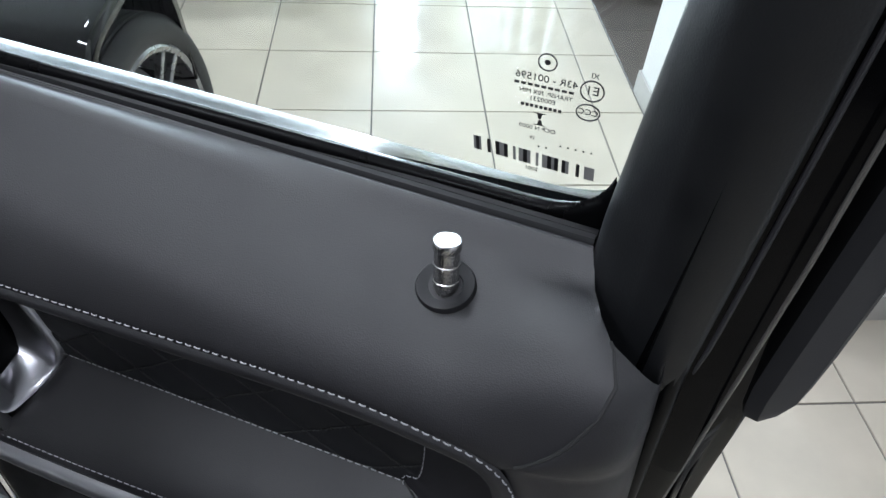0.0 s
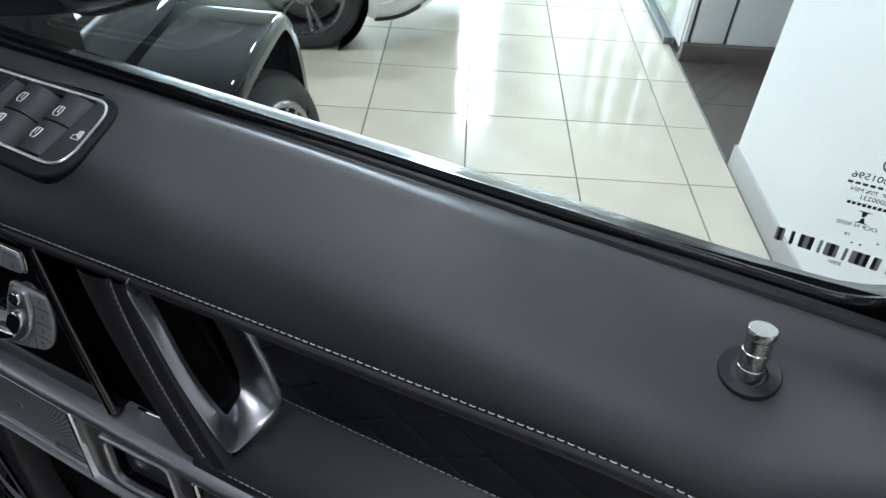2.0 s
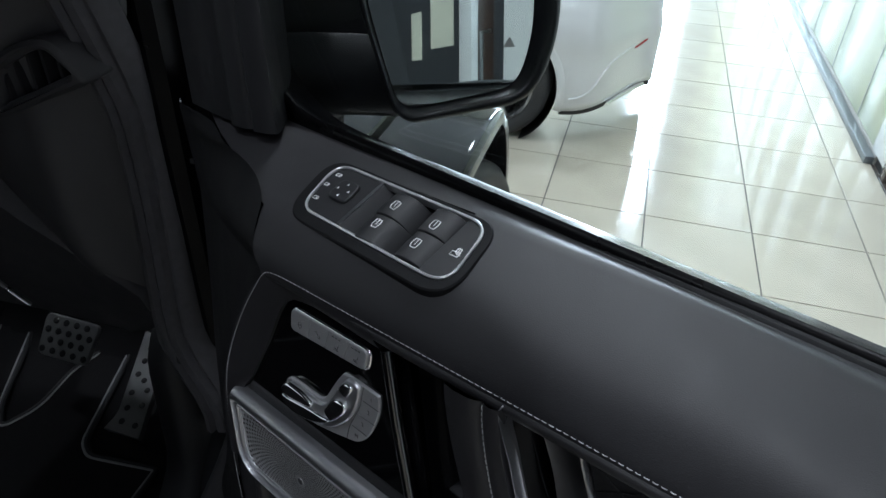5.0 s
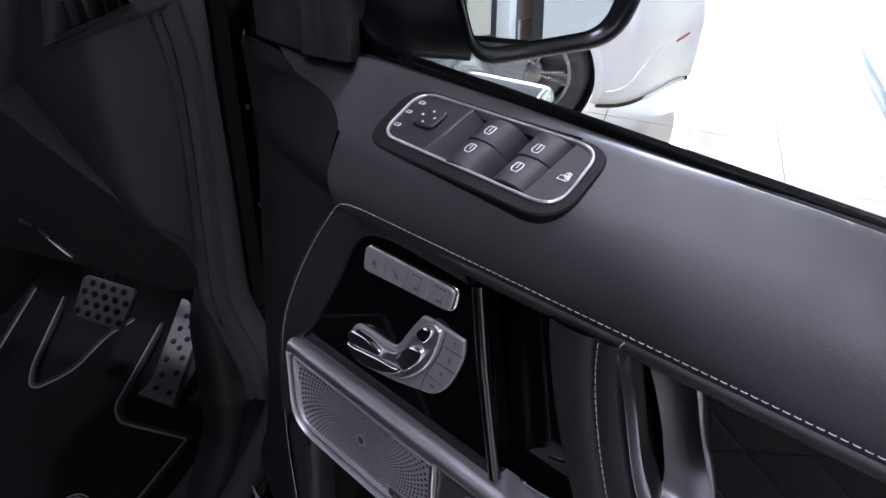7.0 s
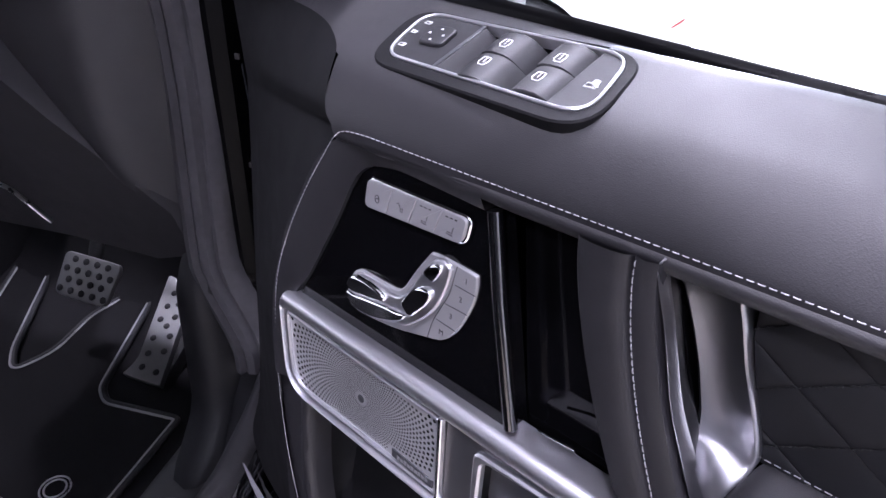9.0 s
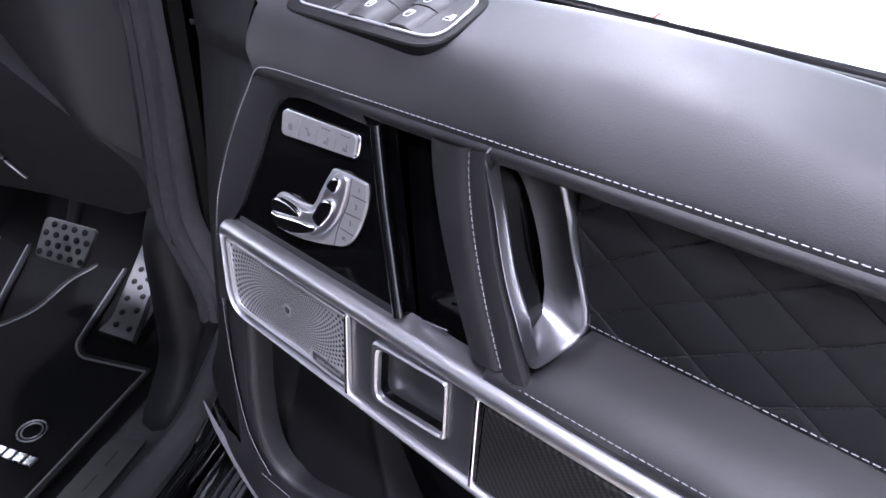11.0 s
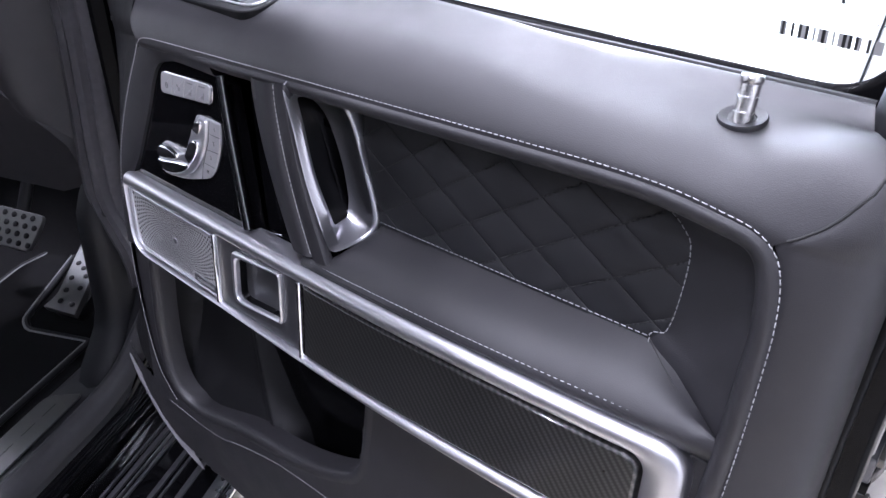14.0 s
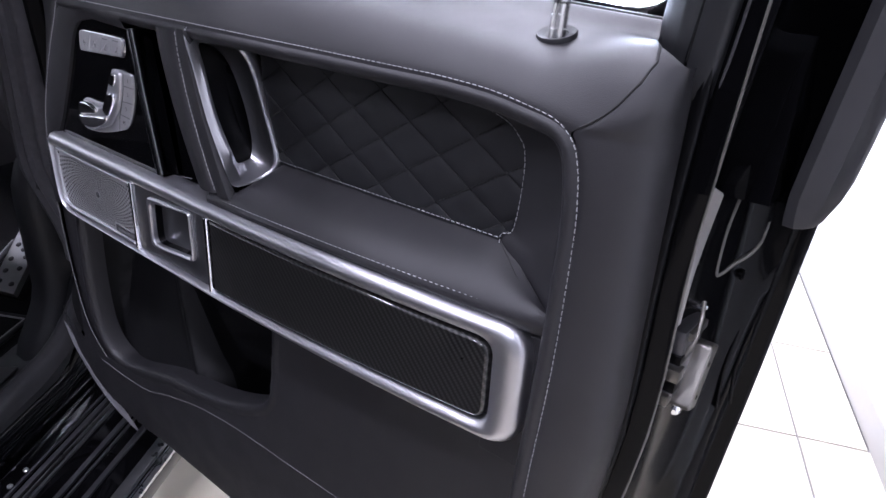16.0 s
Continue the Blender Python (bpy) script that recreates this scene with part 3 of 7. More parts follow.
# pale strip that paints the floor's reflection along the trim's lower front corner
bm = bmesh.new()
loops = []
edge = smooth_path([(-1.022, 0.203, -0.818), (-0.985, 0.198, -0.842), (-0.94, 0.195, -0.864), (-0.902, 0.194, -0.885), (-0.865, 0.198, -0.912), (-0.837, 0.206, -0.938), (-0.815, 0.213, -0.958)], 6)
for i, p in enumerate(edge):
    taper = math.sin(math.pi * i / (len(edge) - 1)) ** 0.7
    w = 0.0006 + 0.009 * taper
    p = p + Vector((0.004, 0, 0.005))
    loops.append([p + Vector((0.006, 0.004, 0.013)) * taper, p + Vector((0, 0, 0)), p + Vector((-0.22, -0.06, -0.45)) * w, p + Vector((-0.43, 0.05, -0.9)) * w, p + Vector((-0.40, 0.9, -0.9)) * w])
rings(bm, loops, False, False, close=False)
part("corner_reflection", bm, CORNERSHINE, door, "pale strip imitating the floor's reflection on the lower front corner")

# rear border with its rolled edge
REAR_SEAM = [(-0.0435, -0.2645), (-0.0408, -0.271), (-0.0375, -0.283), (-0.035, -0.300), (-0.0335, -0.34), (-0.0365, -0.442), (-0.044, -0.563), (-0.05, -0.7), (-0.055, -0.94)]


def along_z(table, z):
    for (x0, z0), (x1, z1) in zip(table, table[1:]):
        if z1 <= z <= z0:
            return x0 + (x1 - x0) * (z - z0) / (z1 - z0)
    return table[0][0] if z > table[0][1] else table[-1][0]


top_edge = [Vector(grid[300][k]) for k in range(33, 11, -1)]
starts = top_edge[:-1] + smooth_path([top_edge[-1]] + [Vector((x, seam_y(x) - 0.002, z)) for x, z in REAR_SEAM], 6)
bm = bmesh.new()
loops = []
for p in starts:
    down = step(-0.55, -0.9, p.z)
    cap = step(-0.25, -0.205, p.z)
    tip = 0.012 - 0.05 * step(-0.45, -0.9, p.z)
    y1 = 0.193 + 0.01 * down + 0.012 * cap
    row = []
    for u, dy in ((0, 0.0006), (0.06, -0.0013), (0.14, -0.0026), (0.3, -0.004), (0.5, -0.005), (0.7, -0.004), (0.86, 0.0), (0.95, 0.006), (1.0, 0.016), (1.0, 0.03), (0.98, 0.06)):
        row.append(Vector((p.x + (tip - p.x) * u, p.y + (y1 - p.y) * u + dy * (1 - 0.5 * cap) * min(1.0, (tip - p.x) / 0.04), p.z - cap * (0.011 * u - 0.0012 * math.sin(math.pi * u)))))
    loops.append(row)
rings(bm, loops, False, False, close=False)
part("rear_border", bm, LEATHER, door, "rolled black leather rear edge")
bm = bmesh.new()
tube(bm, [p + Vector((0, -0.0003, 0.0003)) for p in top_edge], 0.0009, 6)
part("cap_seam", bm, DARKTHREAD, door, "dark sewn seam of the rear corner")

# the roll of leather that the bright seam follows, turned into the recess
SEAM_PATH = [(-0.69, seam_z(-0.69)), (-0.645, seam_z(-0.645)), (-0.60, seam_z(-0.6))] + [(-0.6 + 0.05 * i, seam_z(-0.6 + 0.05 * i)) for i in range(1, 10)] + [(-0.110, seam_z(-0.11)), (-0.078, -0.2555), (-0.056, -0.2608), (-0.0445, -0.2705), (-0.0385, -0.285), (-0.0353, -0.305)] + REAR_SEAM[4:]
seam_line = smooth_path([(x, seam_y(x) - 0.0035, z) for x, z in SEAM_PATH], 6)
bm = bmesh.new()
loops = []
for i, p in enumerate(seam_line):
    a, b = seam_line[max(i - 1, 0)], seam_line[min(i + 1, len(seam_line) - 1)]
    t = (b - a).normalized()
    inn = Vector((t.z, 0, -t.x))
    inn = -inn if inn.dot(Vector((-0.3, 0, -0.36)) - Vector((p.x, 0, p.z))) < 0 else inn
    grow = step(-0.70, -0.56, p.x)
    loops.append([p + inn * o * (0.25 + 0.75 * grow) + Vector((0, d + 0.006 * (1 - grow), 0)) for o, d in ((-0.002, 0.002), (0.001, -0.0012), (0.004, -0.002), (0.008, -0.0005), (0.0115, 0.004), (0.0135, 0.011), (0.0142, 0.022), (0.0145, 0.07))])
rings(bm, loops, False, False, close=False)
part("recess_lip", bm, LEATHER, door)

# bright seams
bm = bmesh.new()
top_thread = [Vector((x, seam_y(x) - 0.0040, seam_z(x) + 0.004)) for x in [-0.672 + 0.01 * i for i in range(52)]]
corner_thread = smooth_path([(-0.152, seam_y(-0.152) - 0.0045, seam_z(-0.152) + 0.004), (-0.11, seam_y(-0.11) - 0.0045, seam_z(-0.11) + 0.004), (-0.074, seam_y(-0.074) - 0.0055, -0.2522), (-0.054, seam_y(-0.054) - 0.006, -0.2575), (-0.0412, seam_y(-0.041) - 0.006, -0.268), (-0.0352, seam_y(-0.035) - 0.0055, -0.283), (-0.0322, seam_y(-0.032) - 0.0045, -0.305),
                             (-0.0315, seam_y(-0.03) - 0.0025, -0.34), (-0.0335, seam_y(-0.03) - 0.0025, -0.442), (-0.041, seam_y(-0.04) - 0.003, -0.563), (-0.047, seam_y(-0.047) - 0.003, -0.7), (-0.052, seam_y(-0.05) - 0.003, -0.9)], 10)
stitches(bm, top_thread + corner_thread[1:], (0, -1, 0.2), 0.0053, 0.0034, 0.0004)
front_thread = smooth_path([(-0.672, seam_y(-0.672) - 0.004, seam_z(-0.672) + 0.004), (-0.692, 0.1512, -0.2355), (-0.708, 0.1507, -0.2375), (-0.7185, 0.1507, -0.2435)] + [p + Vector((0.004, -0.0022, 0)) for p in map(Vector, EDGE_A[11:])], 6)
stitches(bm, front_thread, (0, -1, 0), 0.0053, 0.0035, 0.00042)
bottom_thread = smooth_path([(x, lower_y(x, z) - 0.0006, z) for x, z in ((-0.79, -0.775), (-0.70, -0.79), (-0.62, -0.765), (-0.545, -0.745), (-0.481, -0.736), (-0.423, -0.732), (-0.30, -0.73), (-0.1, -0.73))], 10)
stitches(bm, bottom_thread, (0, -1, 0), 0.0058, 0.0034, 0.00035)
tagged(part("stitching", bm, THREAD, door, "light grey contrast stitching"), kind="stuff")

# band of leather in front of the glossy panel
S_LINE = [(-0.58, -0.2425), (-0.64, -0.2415), (-0.69, -0.241), (-0.716, -0.244), (-0.742, -0.265), (-0.764, -0.295), (-0.794, -0.346), (-0.818, -0.404), (-0.829, -0.46), (-0.83, -0.52)]
G_LINE = [(-0.58, -0.2585), (-0.63, -0.2562), (-0.662, -0.2557), (-0.689, -0.2608), (-0.703, -0.2705), (-0.714, -0.286), (-0.7342, -0.3236), (-0.772, -0.385), (-0.800, -0.428), (-0.81, -0.52)]
bm = bmesh.new()
a_line = smooth_path([(x, FACE + 0.001, z) for x, z in S_LINE], 5)
b_line = smooth_path([(x, FACE + 0.007, z) for x, z in G_LINE], 5)
rings(bm, [a_line, [a.lerp(b, 0.3) + Vector((0, -0.002, 0)) for a, b in zip(a_line, b_line)], [a.lerp(b, 0.8) + Vector((0, -0.001, 0)) for a, b in zip(a_line, b_line)], b_line, [b + Vector((0, 0.03, 0)) for b in b_line]], False, False, close=False)
part("front_band", bm, LEATHER, door)

# glossy black panel, its bright edge, and the dark hollow behind the strap
gl = [Vector(p) for p in G_LINE[:9]] + [Vector((-0.80, -0.43)), Vector((-0.541, -0.43)), Vector((-0.5745, -0.2575))]
bm = plate(gl, FACE + 0.0105, 0.02, 0.0006)
gloss_panel = part("gloss_panel", bm, GLOSS, door, "glossy piano black switch panel")
bm = bmesh.new()
tube(bm, [(-0.574, FACE + 0.0095, -0.257), (-0.562, FACE + 0.0085, -0.32), (-0.5418, FACE + 0.0085, -0.4115)], 0.0052, 16)
part("bright_edge", bm, RIDGE, gloss_panel)
bm = plate(rounded([(-0.575, -0.25), (-0.485, -0.25), (-0.455, -0.43), (-0.55, -0.43)], 0.004), FACE + 0.04, 0.01, 0.001)
part("dark_hollow", bm, GLOSS, door, "glossy black hollow behind the pull strap")
bm = bmesh.new()
tube(bm, [(-0.528, FACE + 0.022, -0.413), (-0.512, FACE + 0.02, -0.4095), (-0.497, FACE + 0.02, -0.4075)], 0.0012, 6)
part("chrome_tip", bm, BRIGHT, door)

# pull strap
def strap_curve(z):
    u = max(0.0, (-0.25 - z) / 0.15)
    return -0.511 + 0.047 * u ** 1.5


bm = bmesh.new()
loops = []
for i in range(25):
    z = -0.247 - 0.158 * i / 24
    x0 = strap_curve(z)
    w = 0.036 - 0.006 * (i / 24)
    y = FACE - 0.001 + 0.004 * (i / 24)
    loops.append([Vector((x0 + w * a, y + d, z + 0.0)) for a, d in ((0.0, 0.05), (0.0, 0.012), (0.03, 0.005), (0.12, 0.001), (0.4, -0.001), (0.72, -0.0005), (0.9, 0.001), (0.985, 0.004), (1.0, 0.006), (1.015, 0.006))])
rings(bm, loops, False, False, close=False)
strap = part("pull_strap", bm, LEATHER, door, "black leather pull strap with light stitching")
bm = bmesh.new()
loops = []
for i in range(25):
    z = -0.246 - 0.16 * i / 24
    x0 = strap_curve(z) + 0.036 - 0.006 * (i / 24)
    y = FACE + 0.003 + 0.004 * (i / 24)
    wide = 0.0165 + 0.006 * (i / 24)
    loops.append([Vector((x0 + wide * a, y + d, z)) for a, d in ((0.0, 0.008), (0.02, 0.002), (0.12, -0.002), (0.5, -0.0035), (0.9, -0.001), (1.0, 0.003), (0.96, 0.008))])
rings(bm, loops, False, False, close=False)
part("strap_edge", bm, LEATHER, strap)
bm = bmesh.new()
stitches(bm, [Vector((strap_curve(z) + 0.0385 - 0.006 * u, FACE + 0.0005 + 0.004 * u, z)) for u, z in ((i / 20, -0.25 - 0.15 * i / 20) for i in range(21))], (0, -1, 0), 0.005, 0.0035, 0.0004)
tagged(part("strap_stitching", bm, THREAD, strap, "light grey stitching"), kind="stuff")

# door opener: a chrome frame round a deep slot
OUT = [(-0.461, 0.157, -0.246), (-0.4495, 0.157, -0.285), (-0.4375, 0.159, -0.329), (-0.424, 0.162, -0.364), (-0.4145, 0.1655, -0.388), (-0.4095, 0.168, -0.394), (-0.4070, 0.178, -0.3935), (-0.4045, 0.196, -0.390), (-0.4000, 0.210, -0.382), (-0.3995, 0.2145, -0.369), (-0.4070, 0.2150, -0.346),
       (-0.4180, 0.2140, -0.317), (-0.4260, 0.2110, -0.287), (-0.431, 0.203, -0.266), (-0.437, 0.186, -0.252), (-0.449, 0.168, -0.245)]
SLOT = [(-0.4575, 0.165, -0.262), (-0.4465, 0.164, -0.288), (-0.4345, 0.166, -0.328), (-0.4225, 0.170, -0.358), (-0.4215, 0.176, -0.374), (-0.426, 0.184, -0.3765), (-0.4305, 0.192, -0.377), (-0.4335, 0.199, -0.3755), (-0.4345, 0.205, -0.372), (-0.4365, 0.2085, -0.36), (-0.440, 0.2095, -0.348),
        (-0.446, 0.2095, -0.327), (-0.455, 0.207, -0.30), (-0.462, 0.202, -0.279), (-0.463, 0.190, -0.265), (-0.461, 0.175, -0.259)]
out_l, slot_l = smooth_path(OUT, 4, True), smooth_path(SLOT, 4, True)
loops = [[p + Vector((0, 0.012, 0)) for p in out_l], out_l]
for s, d in ((0.04, -0.0022), (0.09, -0.0026), (0.16, -0.0014), (0.3, 0.0005), (0.5, 0.0022), (0.72, 0.0026), (0.9, 0.0018), (1.0, 0.001)):
    loops.append([a.lerp(b, s) + Vector((0, d * min(1.0, (a - b).length / 0.02), -0.3 * max(0.0, d) * step(-0.36, -0.385, a.z))) for a, b in zip(out_l, slot_l)])
loops.append([b + Vector((-0.004, 0.006, 0)) for b in slot_l])
bm = bmesh.new()
rings(bm, loops, False, False)
opener = part("door_opener", bm, OPENERMETAL, door, "satin chrome door opener surround")
bm = bmesh.new()
rings(bm, [[b + Vector((-0.0035, 0.0055, 0)) for b in slot_l], [b + Vector((-0.012, 0.03, 0)) for b in slot_l]], False, True)
part("slot", bm, BLACKTRIM, opener, "deep black slot")

# quilted recess: shelf, side wall and diamonds
QUILT_Y = 0.217
bm = bmesh.new()
rows = []
for i in range(41):
    x = -0.445 + 0.407 * i / 40
    front = Vector((x, face_y(x) + 0.0025, -0.4135))
    back = Vector((x, QUILT_Y + 0.004, -0.374 + 0.002 * step(-0.2, -0.1, x)))
    back = back.lerp(Vector((x, 0.185, -0.4055)), step(-0.398, -0.412, x))
    end = min(1.0, max(0.0, (x + 0.118) / 0.07))
    back += Vector((0, -0.033 * end, -0.038 * end))
    rows.append([front + Vector((0, 0.006, -0.012)), front + Vector((0, 0.0005, -0.004)), front, front.lerp(back, 0.06) + Vector((0, 0, 0.0035)), front.lerp(back, 0.2) + Vector((0, 0, 0.007)), front.lerp(back, 0.5) + Vector((0, 0, 0.0065)), front.lerp(back, 0.8) + Vector((0, 0, 0.002)), back, back + Vector((0, 0.004, -0.004))])
rings(bm, rows, False, False, close=False)
shelf = part("armrest_shelf", bm, LEATHER, door, "sloping black leather armrest shelf")
bm = bmesh.new()
stitches(bm, [Vector((x, face_y(x) + 0.005, -0.410)) for x in [-0.43 + 0.01 * i for i in range(38)]], (0, -0.8, 0.6), 0.0056, 0.004, 0.00042)
stitches(bm, [Vector((x, QUILT_Y - 0.003, -0.3722)) for x in [-0.40 + 0.01 * i for i in range(29)]], (0, -0.7, 0.7), 0.0056, 0.0036, 0.00042)
tagged(part("shelf_stitching", bm, THREAD, shelf, "light grey stitching"), kind="stuff")
bm = bmesh.new()
wall_in = smooth_path([(-0.09, 0.205, -0.43), (-0.1185, QUILT_Y, -0.3755), (-0.1075, QUILT_Y, -0.363), (-0.1033, QUILT_Y, -0.335), (-0.103, QUILT_Y, -0.303), (-0.109, QUILT_Y, -0.288), (-0.132, QUILT_Y + 0.002, -0.2745), (-0.2, QUILT_Y + 0.004, -0.263), (-0.3, QUILT_Y + 0.006, -0.256), (-0.44, QUILT_Y + 0.008, -0.248)], 6)
wall_out = smooth_path([(-0.043, 0.188, -0.45), (-0.041, 0.188, -0.405), (-0.037, 0.187, -0.375), (-0.035, 0.186, -0.34), (-0.036, 0.186, -0.302), (-0.044, 0.185, -0.274), (-0.082, 0.183, -0.258), (-0.2, 0.176, -0.249), (-0.3, 0.170, -0.247), (-0.44, 0.166, -0.246)], 6)
rings(bm, [wall_in, [a.lerp(b, 0.15) + Vector((0, 0.0, 0)) for a, b in zip(wall_in, wall_out)], [a.lerp(b, 0.55) + Vector((0, 0.003, 0)) for a, b in zip(wall_in, wall_out)], wall_out], False, False, close=False)
part("recess_wall", bm, LEATHER, door)
bm = bmesh.new()
stitches(bm, [p + Vector((0.002, -0.002, 0)) for p in wall_in[6:52]], (0, -1, 0), 0.005, 0.0034, 0.0004)
tagged(part("recess_stitching", bm, THREAD, shelf, "light grey stitching"), kind="stuff")
bm = bmesh.new()
tube(bm, [(-0.118, QUILT_Y - 0.0005, -0.374), (-0.088, 0.1995, -0.3915), (-0.06, 0.189, -0.4085)], 0.0006, 5)
part("corner_seam", bm, DARKTHREAD, shelf)

bm = plate(rounded([(-0.10, -0.56), (-0.10, -0.43), (-0.03, -0.43), (-0.03, -0.56)], 0.002), 0.188, 0.006, 0.001, bend=False)
part("recess_backing", bm, LEATHER, door)

QUILT = [Vector(p) for p in ((-0.4, -0.378), (-0.112, -0.378), (-0.1, -0.35), (-0.098, -0.305), (-0.106, -0.286), (-0.135, -0.27), (-0.428, -0.243), (-0.4225, -0.3))]


def clip(poly, a, b):
    out = []
    for i in range(len(poly)):
        p, q = poly[i], poly[(i + 1) % len(poly)]
        sp, sq = (b - a).cross(p - a), (b - a).cross(q - a)
        if sp >= 0:
            out.append(p)
        if (sp >= 0) != (sq >= 0):
            out.append(p.lerp(q, sp / (sp - sq)))
    return out


quilt = part("quilt_backing", plate(QUILT, QUILT_Y + 0.004, 0.006, 0.001, bend=False), SUEDE, door, "black diamond-quilted leather insert")
PX, PZ = 0.069, 0.0430
thread = bmesh.new()
for i in range(-6, 4):
    for k in range(-3, 7):
        c = Vector((-0.256 + PX * (i + 0.5 * (k % 2)), -0.340 + PZ / 2 * k))
        poly = [c + Vector((PX / 2, 0)), c + Vector((0, PZ / 2)), c - Vector((PX / 2, 0)), c - Vector((0, PZ / 2))]
        for m in range(len(QUILT)):
            poly = clip(poly, QUILT[m], QUILT[(m + 1) % len(QUILT)])
            if len(poly) < 3:
                break
        if len(poly) < 3:
            continue
        mid = sum(poly, Vector((0, 0))) / len(poly)
        dense = []
        for m in range(len(poly)):
            dense += [poly[m].lerp(poly[(m + 1) % len(poly)], s / 4) for s in range(4)]
        bm = bmesh.new()
        loops = []
        for s, d in ((1.0, 0.0007), (0.985, 0.0002), (0.95, 0.0), (0.86, -0.0004), (0.6, -0.0009), (0.25, -0.001)):
            loops.append([(mid.x + (p.x - mid.x) * s, QUILT_Y + d, mid.y + (p.y - mid.y) * s) for p in dense])
        rings(bm, loops, False, True)
        part("quilt_diamond", bm, SUEDE, quilt)
for fam in (1, -1):
    for i in range(-16, 16):
        pts = []
        for s in range(-60, 61):
            x, z = -0.256 + PX * (i + 0.5) + s * 0.003, -0.340 + fam * s * 0.003 * PZ / PX
            if inside((x, z), QUILT):
                pts.append(Vector((x, QUILT_Y - 0.0003, z)))
        if len(pts) > 2:
            stitches(thread, pts, (0, -1, 0), 0.0042, 0.0026 if fam > 0 else 0.0034, 0.0006 if fam > 0 else 0.0003)
tagged(part("quilt_stitching", thread, DARKTHREAD, quilt, "black thread in punched rows"), kind="stuff")
# ---- trim strip ----
def lid(loop, m, h0, h1, bevel=0.0006, bm=None):
    """A flat-topped piece on the plane of m, from height h0 to h1, with a rounded rim."""
    bm = bm or bmesh.new()

    def lift(lp, h):
        return [m @ Vector((p.x, p.y, h)) for p in lp]
    rings(bm, [lift(loop, h0), lift(loop, h1 - bevel), lift(inset(loop, bevel * 0.3), h1 - bevel * 0.3), lift(inset(loop, bevel), h1)])
    return bm


def rim(outer, inner, m, h0, h1, bevel=0.0006, bm=None):
    bm = bm or bmesh.new()

    def lift(lp, h):
        return [m @ Vector((p.x, p.y, h)) for p in lp]
    rings(bm, [lift(outer, h0), lift(outer, h1 - bevel), lift(inset(outer, bevel), h1), lift(inset(inner, -bevel), h1), lift(inner, h1 - bevel), lift(inner, h0)], False, False)
    return bm


GREYMETAL = material("dark_satin_metal", (0.16, 0.16, 0.17), 0.34, metal=0.9, grain=90, vary=0.06, spread=0.05)


def carbon_material():
    """Glossy lacquer over a 2 x 2 twill of black fibre."""
    m = material("carbon_fibre", (0.02, 0.02, 0.021), 0.34, grain=60, vary=0.2, coat=1.0)
    n, l = m.node_tree.nodes, m.node_tree.links
    b = n["Principled BSDF"]
    at = n.new("ShaderNodeTexCoord")
    turn = n.new("ShaderNodeMapping")
    turn.inputs["Rotation"].default_value = (0, radians(38), 0)
    l.new(at.outputs["Object"], turn.inputs[0])
    wave = n.new("ShaderNodeTexWave")
    wave.bands_direction = "X"
    wave.inputs["Scale"].default_value = 62
    wave.inputs["Distortion"].default_value = 0.4
    fine = n.new("ShaderNodeTexWave")
    fine.bands_direction = "Z"
    fine.inputs["Scale"].default_value = 130
    for q in (wave, fine):
        l.new(turn.outputs[0], q.inputs["Vector"])
    mul = n.new("ShaderNodeMath")
    mul.operation = "MULTIPLY"
    l.new(wave.outputs["Fac"], mul.inputs[0])
    soft = n.new("ShaderNodeMapRange")
    soft.inputs["To Min"].default_value = 0.55
    l.new(fine.outputs["Fac"], soft.inputs["Value"])
    l.new(soft.outputs[0], mul.inputs[1])
    tone = n.new("ShaderNodeMapRange")
    tone.inputs["To Min"].default_value, tone.inputs["To Max"].default_value = 0.08, 2.6
    l.new(mul.outputs[0], tone.inputs["Value"])
    paint = n.new("ShaderNodeVectorMath")
    paint.operation = "SCALE"
    paint.inputs[0].default_value = (0.0115, 0.0112, 0.011)
    l.new(tone.outputs[0], paint.inputs["Scale"])
    l.new(paint.outputs[0], b.inputs["Base Color"])
    b.inputs["Specular IOR Level"].default_value = 0.3
    return m


SPEAKER = material("pierced_silver", (0.6, 0.6, 0.61), 0.4, metal=0.75, grain=90, vary=0.05)
CARBON = carbon_material()

tr_out = rounded([(-0.807, -0.4125, 0.010), (-0.056, -0.4215, 0.030), (-0.057, -0.535, 0.03), (-0.802, -0.5215, 0.032)], 0.02, 8)
tr_in = rounded([(-0.8045, -0.4325, 0.005), (-0.0865, -0.4395, 0.016), (-0.0855, -0.5195, 0.016), (-0.800, -0.5190, 0.030)], 0.02, 8)
bm = bmesh.new()
rings(bm, [[(a.x + (b.x - a.x) * f, FACE - 0.0045 + d, a.y + (b.y - a.y) * f) for a, b in zip(tr_out, tr_in)] for f, d in ((0, 0.03), (0, 0.0095), (0.03, 0.0065), (0.09, 0.0042), (0.18, 0.0022), (0.3, 0.0008), (0.45, 0.0), (0.6, 0.0003), (0.75, 0.0013), (0.87, 0.003), (0.96, 0.0052), (1, 0.008), (1, 0.03))], False, False)
trim = part("trim_frame", bent(bm), CHROME, door, "satin chrome trim frame")
part("trim_backing", plate(inset(tr_out, 0.004), FACE + 0.012, 0.012, 0.001), GREYMETAL, trim)

